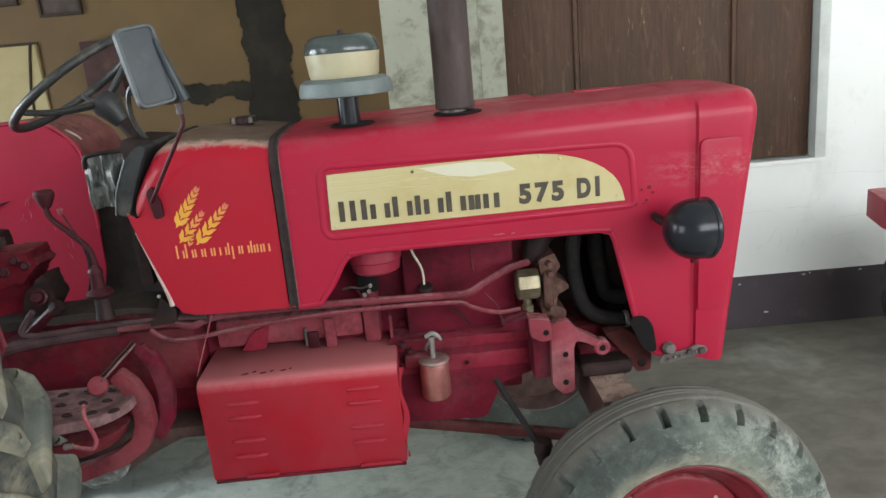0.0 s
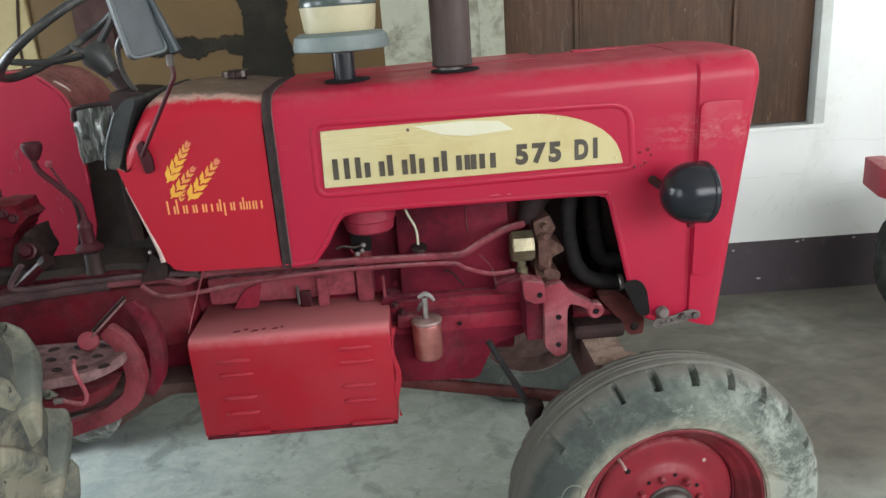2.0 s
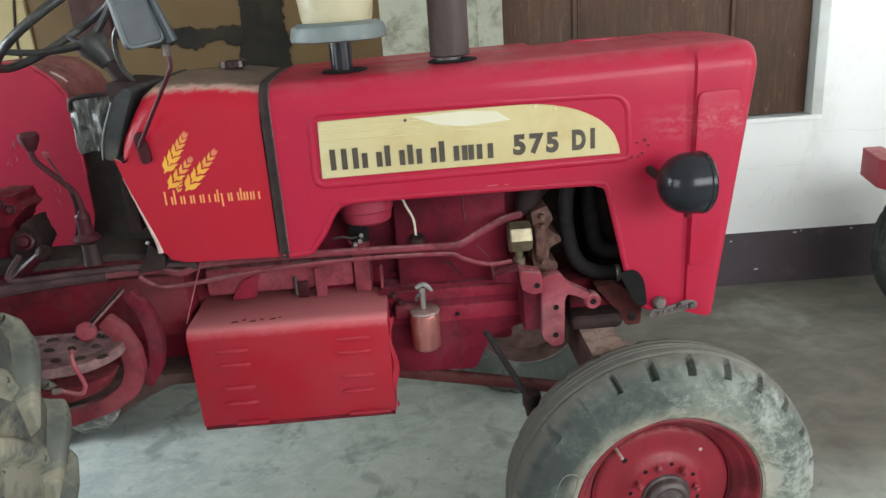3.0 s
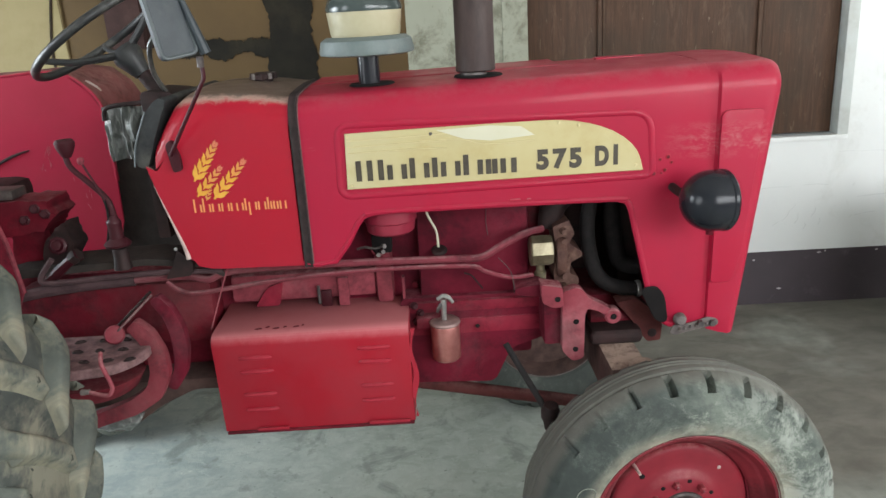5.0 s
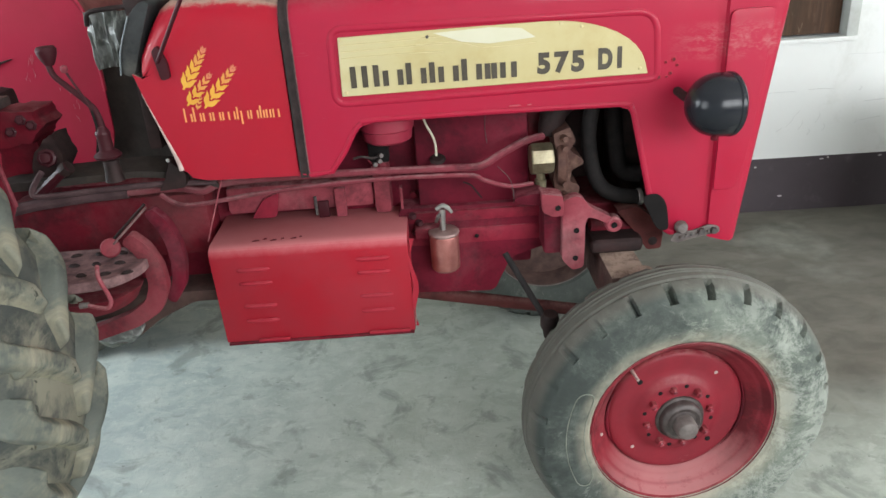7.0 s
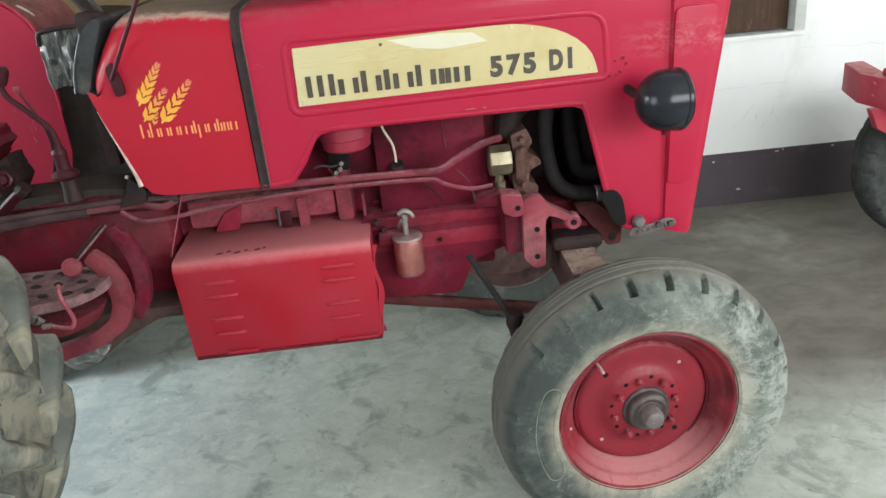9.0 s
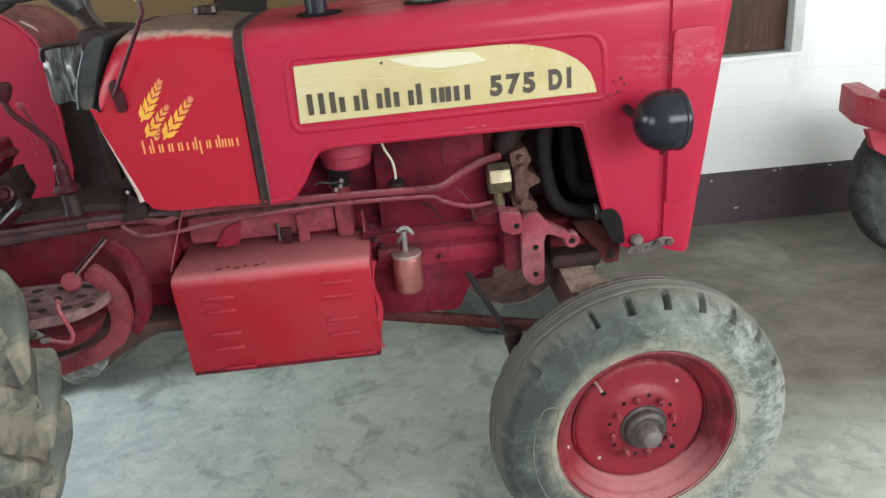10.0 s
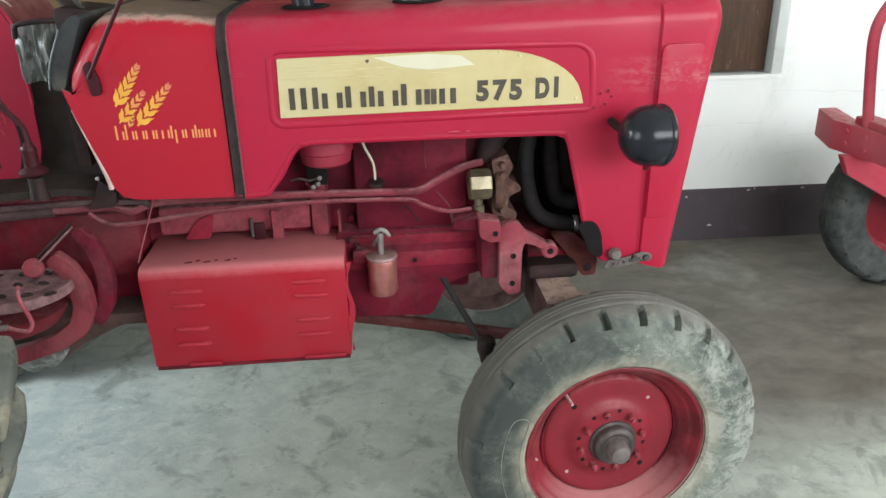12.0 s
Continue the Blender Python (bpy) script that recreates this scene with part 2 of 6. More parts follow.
def muddy_rubber(name, c0, c1, tan, cover):
    """Grey-green rubber caked with patches of dried tan mud and thin dark cracks."""
    m, nt, b = mat_base(name)
    v = coords(nt)
    grain = noise_node(nt, v, 24, 8, 0.7)
    c = mix(nt, ramp(nt, noise_node(nt, v, 6.0, 6, 0.65), 0.35, 0.65), c0, c1)
    c = mix(nt, times(nt, ramp(nt, grain, 0.45, 0.62), 0.35), c, tuple(q * 0.55 for q in c0))
    cake = ramp(nt, noise_node(nt, v, 4.6, 9, 0.62, 0.9), cover, cover + 0.10)
    c = mix(nt, times(nt, cake, 0.75), c, tan)
    edge = ramp(nt, noise_node(nt, v, 4.6, 9, 0.62, 0.9), cover - 0.07, cover - 0.01)
    c = mix(nt, times(nt, times(nt, edge, 0.5), ramp(nt, grain, 0.4, 0.6)), c, tuple(q * 0.75 for q in tan))
    crack = ramp(nt, noise_node(nt, coords(nt, (1, 1, 2.5)), 11, 5, 0.6, 1.6), 0.655, 0.675)
    c = mix(nt, times(nt, crack, 0.8), c, (0.02, 0.022, 0.02))
    nt.links.new(c, b.inputs["Base Color"])
    b.inputs["Roughness"].default_value = 0.88
    b.inputs["Specular IOR Level"].default_value = 0.2
    bump(nt, b, noise_node(nt, v, 13, 9, 0.7, 0.5), 0.5, 0.012)
    return m


TYRE_REAR = muddy_rubber("muddy_rubber", (0.075, 0.083, 0.074), (0.16, 0.172, 0.15), (0.345, 0.32, 0.235), 0.54)
# mud as on the lugs, darkened to paint the shade between them
TYRE_HOLLOW = muddy_rubber("muddy_shaded_hollow", (0.04, 0.045, 0.043), (0.10, 0.106, 0.094), (0.24, 0.225, 0.17), 0.52)
RUBBER = rough_mat("black_rubber", (0.009, 0.008, 0.008), (0.020, 0.016, 0.016), 40, 0.82, 0, 0.2, (0.042, 0.031, 0.029), 9)
STRAP = rough_mat("brown_black_rubber", (0.014, 0.009, 0.009), (0.034, 0.022, 0.022), 40, 0.82, 0, 0.15, (0.055, 0.037, 0.036), 9)
PLASTIC = rough_mat("grey_black_plastic", (0.016, 0.017, 0.0175), (0.036, 0.038, 0.039), 30, 0.66, 0, 0.1, (0.085, 0.08, 0.07), 7)
MIRROR_GREY = rough_mat("blue_grey_plastic", (0.017, 0.024, 0.030), (0.030, 0.039, 0.046), 22, 0.5, 0, 0.08, (0.075, 0.078, 0.075), 9)
STEER_RIM = rough_mat("worn_black_rim", (0.012, 0.012, 0.0125), (0.028, 0.028, 0.029), 30, 0.42, 0, 0.12, (0.13, 0.125, 0.11), 13)
RIM_GREY = rough_mat("worn_grey_plastic", (0.05, 0.062, 0.068), (0.085, 0.097, 0.10), 22, 0.5, 0, 0.08, (0.15, 0.15, 0.14), 9)
LID_GREY = rough_mat("grey_plastic", (0.10, 0.128, 0.126), (0.14, 0.168, 0.162), 30, 0.55, 0, 0.08, (0.24, 0.245, 0.22), 8)
BLACK_GLOSS, _nt, _b = mat_base("black_gloss")
_b.inputs["Base Color"].default_value, _b.inputs["Roughness"].default_value = (0.012, 0.013, 0.017, 1), 0.22
_b.inputs["Specular IOR Level"].default_value = 0.28
bump(_nt, _b, noise_node(_nt, coords(_nt), 9.0, 2), 0.03, 0.004)
SMOKE = rough_mat("smoky_plastic", (0.040, 0.052, 0.050), (0.058, 0.072, 0.068), 14, 0.2, 0, 0.04, (0.11, 0.12, 0.11), 6)
CREAM_BOWL = rough_mat("cream_plastic", (0.37, 0.325, 0.205), (0.44, 0.40, 0.27), 12, 0.45, 0, 0.05, (0.33, 0.28, 0.17), 10)
CHROME = rough_mat("worn_steel", (0.30, 0.29, 0.28), (0.46, 0.44, 0.42), 40, 0.42, 0.85, 0.1, (0.25, 0.2, 0.16), 14)
STEEL_DARK = rough_mat("dark_steel", (0.06, 0.055, 0.055), (0.14, 0.125, 0.12), 50, 0.45, 0.7, 0.2, (0.12, 0.08, 0.06), 12)
RUST_PIPE = rough_mat("rusty_pipe", (0.028, 0.017, 0.016), (0.062, 0.039, 0.035), 26, 0.62, 0.25, 0.3, (0.10, 0.075, 0.068), 9, (1, 1, 0.35))
BRASS = rough_mat("tarnished_brass", (0.17, 0.145, 0.085), (0.34, 0.30, 0.20), 30, 0.38, 0.7, 0.2, (0.07, 0.055, 0.035), 9)
COPPER_CAN = rough_mat("coppery_can", (0.30, 0.105, 0.092), (0.42, 0.17, 0.15), 26, 0.34, 0.6, 0.1, (0.24, 0.06, 0.05), 9)
CAN_HEAD = rough_mat("dusty_can_head", (0.20, 0.12, 0.11), (0.32, 0.22, 0.20), 30, 0.5, 0.4, 0.2, (0.10, 0.06, 0.055), 12)
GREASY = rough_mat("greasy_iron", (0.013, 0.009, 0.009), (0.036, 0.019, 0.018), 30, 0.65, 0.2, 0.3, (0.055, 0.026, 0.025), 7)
# the tan dust on upward faces also paints the light on the beam's top
AXLE = painted("dusty_lit_top_axle", (0.075, 0.034, 0.031), (0.05, 0.025, 0.023), (0.28, 0.20, 0.16), 0.6, 0.7, 0.95, 0.0, 0.3, 0.32)
DUSTY_HOSE = rough_mat("dusty_hose", (0.045, 0.024, 0.027), (0.095, 0.055, 0.058), 24, 0.8, 0, 0.2, (0.03, 0.018, 0.018), 8)
BARE_EDGE = rough_mat("bare_edge", (0.34, 0.24, 0.22), (0.55, 0.44, 0.40), 20, 0.5, 0.2, 0.1, (0.25, 0.13, 0.12), 9)
FOOT_GRIME = rough_mat("grimy_foot_plate", (0.055, 0.027, 0.029), (0.25, 0.14, 0.14), 30, 0.75, 0, 0.4, (0.05, 0.023, 0.025), 14)
# the pale streaks are glints on the folds, painted into the colour
PLASTIC_FILM = rough_mat("crumpled_clear_film", (0.06, 0.064, 0.058), (0.16, 0.167, 0.155), 70, 0.4, 0, 0.3, (0.45, 0.46, 0.44), 62, (1, 1, 0.22))
PLATFORM = rough_mat("dirty_platform", (0.020, 0.016, 0.0145), (0.045, 0.035, 0.031), 18, 0.85, 0, 0.3, (0.075, 0.055, 0.046), 6)
AXLE_DARK = rough_mat("dirty_sheet", (0.05, 0.03, 0.026), (0.11, 0.065, 0.056), 22, 0.8, 0.1, 0.25, (0.16, 0.1, 0.085), 6)
# near-black stands for shade inside holes; also the flap's and cable's own black
HOLE_AND_RUBBER_BLACK = rough_mat("hole_and_rubber_black", (0.004, 0.003, 0.003), (0.010, 0.008, 0.008), 30, 0.95, 0, 0.1)
PUMP_IRON = rough_mat("grimy_pump_iron", (0.055, 0.024, 0.020), (0.135, 0.07, 0.054), 34, 0.65, 0.15, 0.7, (0.22, 0.14, 0.105), 17)
PLATE = rough_mat("yellowed_plate", (0.40, 0.325, 0.145), (0.46, 0.395, 0.205), 5, 0.45, 0, 0.05, (0.37, 0.28, 0.105), 6, c2=(0.48, 0.435, 0.28))
PLATE_PALE = rough_mat("plate_pale_wave", (0.50, 0.475, 0.345), (0.54, 0.51, 0.40), 9, 0.45, 0, 0.03)
PLATE_LINE = rough_mat("plate_line", (0.45, 0.38, 0.2), (0.55, 0.47, 0.26), 30, 0.5, 0, 0.03)
INK = rough_mat("dark_ink", (0.026, 0.019, 0.011), (0.055, 0.042, 0.027), 60, 0.5, 0, 0.03)
DECAL_YELLOW = rough_mat("yellow_decal", (0.56, 0.26, 0.022), (0.63, 0.33, 0.04), 30, 0.5, 0, 0.03)
DECAL_TIP = rough_mat("pale_orange_decal", (0.56, 0.18, 0.085), (0.53, 0.15, 0.08), 40, 0.5, 0, 0.03)
DECAL_ORANGE = rough_mat("orange_decal", (0.70, 0.23, 0.07), (0.63, 0.25, 0.09), 40, 0.5, 0, 0.03)
DECAL_AMBER = rough_mat("amber_decal", (0.58, 0.23, 0.04), (0.55, 0.25, 0.06), 40, 0.5, 0, 0.03)
CONCRETE_DARK = rough_mat("dark_cement", (0.007, 0.006, 0.0045), (0.016, 0.0135, 0.009), 9, 0.95, 0, 0.5, (0.03, 0.024, 0.014), 3, dist=0.01)
PRINT = rough_mat("dark_print", (0.022, 0.015, 0.013), (0.06, 0.042, 0.034), 14, 0.8, 0, 0.05)
SCUFF = rough_mat("grey_scuff", (0.52, 0.53, 0.515), (0.61, 0.62, 0.605), 40, 0.85)
FLAKE = rough_mat("bare_plaster_flake", (0.40, 0.38, 0.37), (0.52, 0.5, 0.49), 40, 0.85)
FRAME_PAINT = rough_mat("pale_grey_paint", (0.50, 0.53, 0.515), (0.59, 0.615, 0.59), 8, 0.7, 0, 0.15, (0.36, 0.36, 0.33), 4)
# paler ochre: light from the left door, put into the colour
PALE_WALL = rough_mat("pale_ochre_wall", (0.20, 0.158, 0.075), (0.25, 0.205, 0.108), 6, 0.8, 0, 0.05, (0.16, 0.122, 0.055), 3)
CABINET = rough_mat("dark_maroon_sheet", (0.022, 0.010, 0.009), (0.045, 0.021, 0.018), 12, 0.85, 0, 0.1, (0.07, 0.038, 0.033), 9)
DRIP_STAIN = rough_mat("brown_drip", (0.085, 0.058, 0.022), (0.12, 0.085, 0.036), 20, 0.8)
FRAME_WOOD = rough_mat("dark_frame_wood", (0.016, 0.011, 0.007), (0.034, 0.022, 0.014), 20, 0.85, 0, 0.1)


def plaster(name, c0, c1, stain, thresh=0.56, scale=2.2, rough=0.85):
    m, nt, b = mat_base(name)
    v = coords(nt)
    c = mix(nt, ramp(nt, noise_node(nt, v, 1.6, 5, 0.6), 0.35, 0.7), c0, c1)
    st = ramp(nt, noise_node(nt, v, scale, 8, 0.72, 0.4), thresh, thresh + 0.16)
    c = mix(nt, times(nt, st, 0.75), c, stain)
    speck = ramp(nt, noise_node(nt, coords(nt, (1, 1, 0.6)), 38, 3, 0.7), 0.68, 0.75)
    c = mix(nt, times(nt, speck, 0.5), c, stain)
    nt.links.new(c, b.inputs["Base Color"])
    b.inputs["Roughness"].default_value = rough
    bump(nt, b, noise_node(nt, v, 26, 8, 0.7), 0.25, 0.006)
    return m


WHITEWASH = plaster("whitewash", (0.765, 0.78, 0.765), (0.725, 0.74, 0.725), (0.635, 0.645, 0.615), 0.53, 3.4)
DIRTY_WHITE = plaster("dirty_whitewash", (0.33, 0.335, 0.265), (0.255, 0.26, 0.20), (0.10, 0.092, 0.062), 0.48, 7.5)
OCHRE = plaster("ochre_limewash", (0.088, 0.050, 0.0135), (0.063, 0.035, 0.0094), (0.043, 0.025, 0.008), 0.56)
DADO = plaster("maroon_black_dado", (0.038, 0.028, 0.034), (0.060, 0.046, 0.053), (0.115, 0.098, 0.103), 0.58, 7.0, 0.6)
CEILING_WHITE = plaster("ceiling_white", (0.66, 0.66, 0.62), (0.6, 0.6, 0.56), (0.5, 0.48, 0.42), 0.62)


def concrete_floor():
    """Trowelled concrete: cloudy grey-green, pale scrapes, dark damp blots, bluish daylight painted in towards the left
    doors, browner and darker to the right and back.
    """
    m, nt, b = mat_base("worn_concrete")
    v = coords(nt)
    sp = nt.nodes.new("ShaderNodeSeparateXYZ")
    nt.links.new(v, sp.inputs[0])
    big = noise_node(nt, v, 1.7, 6, 0.62, 0.2)
    c = mix(nt, ramp(nt, big, 0.34, 0.66), (0.25, 0.28, 0.24), (0.385, 0.41, 0.355))
    # bluish daylight from the left doors, put into the colour
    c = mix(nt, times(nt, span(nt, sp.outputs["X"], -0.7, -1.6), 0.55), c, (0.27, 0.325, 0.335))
    cloud = ramp(nt, noise_node(nt, coords(nt, (1, 1.25, 1)), 11.0, 6, 0.62, 0.5), 0.42, 0.60)
    c = mix(nt, times(nt, cloud, 0.5), c, (0.45, 0.48, 0.43))
    scrape = ramp(nt, noise_node(nt, coords(nt, (1, 1.5, 1)), 19, 9, 0.7, 0.8), 0.55, 0.66)
    c = mix(nt, times(nt, scrape, 0.35), c, (0.52, 0.55, 0.50))
    dark = ramp(nt, noise_node(nt, coords(nt, (1.1, 1, 1)), 5.2, 9, 0.66, 0.7), 0.54, 0.64)
    c = mix(nt, times(nt, dark, 0.6), c, (0.135, 0.155, 0.135))
    blot = ramp(nt, noise_node(nt, v, 14, 6, 0.62, 0.4), 0.60, 0.70)
    c = mix(nt, times(nt, blot, 0.5), c, (0.16, 0.175, 0.15))
    spots = ramp(nt, noise_node(nt, v, 42, 3, 0.5), 0.69, 0.73)
    c = mix(nt, times(nt, spots, 0.55), c, (0.10, 0.105, 0.095))
    fleck = ramp(nt, noise_node(nt, coords(nt, (1, 1.2, 1.3)), 33, 4, 0.6, 1.2), 0.69, 0.73)
    c = mix(nt, times(nt, fleck, 0.6), c, (0.60, 0.61, 0.54))
    # browner and darker to the right and towards the back wall
    brown_noise = ramp(nt, noise_node(nt, v, 1.1, 6, 0.6), 0.18, 0.42)
    brown_area = times(nt, times(nt, span(nt, sp.outputs["X"], -0.25, 0.25), span(nt, sp.outputs["Y"], 0.02, 0.42)), brown_noise)
    c = mix(nt, times(nt, brown_area, 0.94), c, mix(nt, ramp(nt, noise_node(nt, coords(nt, (1, 1.6, 1)), 5, 7, 0.66, 0.4), 0.38, 0.64), (0.085, 0.076, 0.060), (0.15, 0.138, 0.112)))
    nt.links.new(c, b.inputs["Base Color"])
    r = nt.nodes.new("ShaderNodeMapRange")
    r.inputs["To Min"].default_value, r.inputs["To Max"].default_value = 0.42, 0.75
    nt.links.new(big, r.inputs["Value"])
    nt.links.new(r.outputs[0], b.inputs["Roughness"])
    bump(nt, b, noise_node(nt, v, 16, 9, 0.7, 0.5), 0.45, 0.008)
    return m


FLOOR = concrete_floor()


def wood_mat():
    m, nt, b = mat_base("weathered_shutter_wood")
    v = coords(nt, (14, 14, 0.9))
    g = noise_node(nt, v, 5, 8, 0.7, 0.8)
    c = mix(nt, ramp(nt, g, 0.32, 0.68), (0.052, 0.027, 0.016), (0.090, 0.047, 0.028))
    pale = ramp(nt, noise_node(nt, coords(nt, (11, 11, 2.0)), 2.4, 8, 0.74, 0.7), 0.54, 0.70)
    c = mix(nt, times(nt, pale, 0.45), c, (0.16, 0.10, 0.072))
    chip = ramp(nt, noise_node(nt, coords(nt, (15, 15, 3.6)), 2.6, 4, 0.6, 1.4), 0.66, 0.71)
    c = mix(nt, times(nt, chip, 0.5), c, (0.26, 0.20, 0.15))
    streak = ramp(nt, noise_node(nt, coords(nt, (18, 18, 0.7)), 1.6, 6, 0.7, 0.3), 0.50, 0.64)
    c = mix(nt, times(nt, streak, 0.45), c, (0.05, 0.03, 0.02))
    smut = ramp(nt, noise_node(nt, coords(nt, (2, 2, 1)), 2.0, 5), 0.5, 0.7)
    c = mix(nt, times(nt, smut, 0.6), c, (0.045, 0.032, 0.022))
    nt.links.new(c, b.inputs["Base Color"])
    b.inputs["Roughness"].default_value = 0.62
    b.inputs["Specular IOR Level"].default_value = 0.25
    bump(nt, b, g, 0.25, 0.003)
    return m


WOOD = wood_mat()

# ---- mesh helpers ----


def finish(bm, name, material, angle=35, smooth=True):
    bmesh.ops.recalc_face_normals(bm, faces=bm.faces)
    me = bpy.data.meshes.new(name)
    bm.to_mesh(me)
    bm.free()
    me.materials.append(material)
    if smooth:
        me.shade_smooth()
        me.set_sharp_from_angle(angle=radians(angle))
    return me


def part(name, bm, material, parent, label="", angle=35, smooth=True):
    ob = new(name, finish(bm, name, material, angle, smooth))
    ob.parent = parent
    return tagged(ob, label)


def thing(name, label, category, group="", kind="", at=None, on_wall=None):
    ob = new(name)
    ob.empty_display_size = 0.1
    if at:
        ob.matrix_world = Matrix.Translation(at)
    if on_wall:
        ob.matrix_world = WALL @ Matrix.Translation(on_wall)
    return tagged(ob, label, category, group, kind)


def solo(name, bm, material, label="", category="", kind="", angle=35, smooth=True, group=""):
    return tagged(new(name, finish(bm, name, material, angle, smooth)), label, category, group, kind)


def bevel(bm, width, segs=2, edges=None):
    if width > 0:
        bmesh.ops.bevel(bm, geom=list(edges or bm.edges), offset=width, segments=segs, affect="EDGES", profile=0.6, clamp_overlap=True)
    return bm


def box(bm, x0, x1, y0, y1, z0, z1, m=None, bev=0.0, segs=2):
    b2 = bmesh.new()
    bmesh.ops.create_cube(b2, size=1.0, matrix=Matrix.LocRotScale(((x0 + x1) / 2, (y0 + y1) / 2, (z0 + z1) / 2), None, (x1 - x0, y1 - y0, z1 - z0)))
    bevel(b2, bev, segs)
    return join(bm, b2, m)


def join(bm, b2, m=None):
    if m is not None:
        b2.transform(m)
    tmp = bpy.data.meshes.new("tmp")
    b2.to_mesh(tmp)
    b2.free()
    bm.from_mesh(tmp)
    bpy.data.meshes.remove(tmp)
    return bm


def prism(bm, pts, y0, y1, bev=0.0, segs=2, m=None):
    """A plate of the outline pts (x, z), from y0 to y1."""
    b2 = bmesh.new()
    f = b2.faces.new([b2.verts.new((x, y0, z)) for x, z in pts])
    ex = bmesh.ops.extrude_face_region(b2, geom=[f])
    bmesh.ops.translate(b2, verts=[v for v in ex["geom"] if isinstance(v, bmesh.types.BMVert)], vec=(0, y1 - y0, 0))
    bmesh.ops.recalc_face_normals(b2, faces=b2.faces)
    bevel(b2, bev, segs)
    return join(bm, b2, m)


def rounded(pts, r, n=5):
    """The closed outline pts with its corners rounded by r (a number, or one for each corner)."""
    out = []
    k = len(pts)
    for i, p in enumerate(pts):
        ri = r[i] if isinstance(r, (list, tuple)) else r
        a, b, c = Vector(pts[i - 1]), Vector(p), Vector(pts[(i + 1) % k])
        if ri <= 0:
            out.append(tuple(b))
            continue
        d0, d1 = min(ri, (a - b).length * 0.45), min(ri, (c - b).length * 0.45)
        s, e = b + (a - b).normalized() * d0, b + (c - b).normalized() * d1
        for j in range(n + 1):
            t = j / n
            out.append(tuple((1 - t) ** 2 * s + 2 * t * (1 - t) * b + t * t * e))
    return out


def tube(bm, pts, r, n=10, bend=6, closed=False, m=None):
    """A round rod along pts, with smoothed corners; r is a number or one for each point."""
    P = [Vector(p) for p in pts]
    R = list(r) if isinstance(r, (list, tuple)) else [r] * len(P)
    path, rad = [], []
    cnt = len(P)
    for i in range(cnt if closed else cnt - 1):
        p0 = P[i - 1] if (i > 0 or closed) else P[0]
        p1, p2 = P[i], P[(i + 1) % cnt]
        p3 = P[(i + 2) % cnt] if (closed or i + 2 < cnt) else P[-1]
        for j in range(bend):
            t = j / bend
            path.append(0.5 * ((2 * p1) + (p2 - p0) * t + (2 * p0 - 5 * p1 + 4 * p2 - p3) * t * t + (3 * p1 - p0 - 3 * p2 + p3) * t ** 3))
            rad.append(R[i] * (1 - t) + R[(i + 1) % cnt] * t)
    if not closed:
        path.append(P[-1])
        rad.append(R[-1])
    b2 = bmesh.new()
    rings = []
    up = Vector((0.13, 0.21, 0.97))
    for i, p in enumerate(path):
        q0 = path[i - 1] if (i > 0 or closed) else p
        q1 = path[(i + 1) % len(path)] if (i + 1 < len(path) or closed) else p
        d = (q1 - q0).normalized()
        if abs(d.dot(up)) > 0.97:
            up = Vector((0.9, 0.3, 0.1)).normalized()
        u = (up - d * up.dot(d)).normalized()
        up = u
        w = d.cross(u)
        rings.append([b2.verts.new(p + rad[i] * (math.cos(a) * u + math.sin(a) * w)) for a in (2 * math.pi * k / n for k in range(n))])
    for i in range(len(rings) if closed else len(rings) - 1):
        a, b = rings[i], rings[(i + 1) % len(rings)]
        for k in range(n):
            b2.faces.new((a[k], a[(k + 1) % n], b[(k + 1) % n], b[k]))
    if not closed:
        b2.faces.new(rings[0])
        b2.faces.new(rings[-1][::-1])
    return join(bm, b2, m)


def straight(bm, a, b, r, n=12, r1=None):
    return tube(bm, [a, b], [r, r if r1 is None else r1], n, 1)


def lathe(bm, prof, m=None, n=32, cap=True):
    """The profile (radius, height) turned about z, then placed by m."""
    b2 = bmesh.new()
    rings = []
    for r, h in prof:
        if r < 1e-5:
            rings.append([b2.verts.new((0, 0, h))])
        else:
            rings.append([b2.verts.new((r * math.cos(2 * math.pi * k / n), r * math.sin(2 * math.pi * k / n), h)) for k in range(n)])
    for a, b in zip(rings, rings[1:]):
        for k in range(n):
            q = (k + 1) % n
            if len(a) == 1 and len(b) > 1:
                b2.faces.new((a[0], b[q], b[k]))
            elif len(b) == 1 and len(a) > 1:
                b2.faces.new((a[k], a[q], b[0]))
            elif len(a) > 1:
                b2.faces.new((a[k], a[q], b[q], b[k]))
    if cap:
        for ring in (rings[0], rings[-1]):
            if len(ring) > 1:
                b2.faces.new(ring)
    return join(bm, b2, m)


def axis_to(p, d):
    """A pose at p whose z axis runs along d."""
    return Matrix.Translation(p) @ Vector(d).normalized().to_track_quat("Z", "Y").to_matrix().to_4x4()


def grid_sheet(bm, rows, thick=0.0):
    """Quads over a table of points, row by row; thick gives it an inner skin."""
    vs = [[bm.verts.new(p) for p in row] for row in rows]
    for a, b in zip(vs, vs[1:]):
        for k in range(len(a) - 1):
            bm.faces.new((a[k], a[k + 1], b[k + 1], b[k]))
    if thick:
        bmesh.ops.recalc_face_normals(bm, faces=bm.faces)
        bmesh.ops.solidify(bm, geom=list(bm.faces), thickness=thick)
    return bm


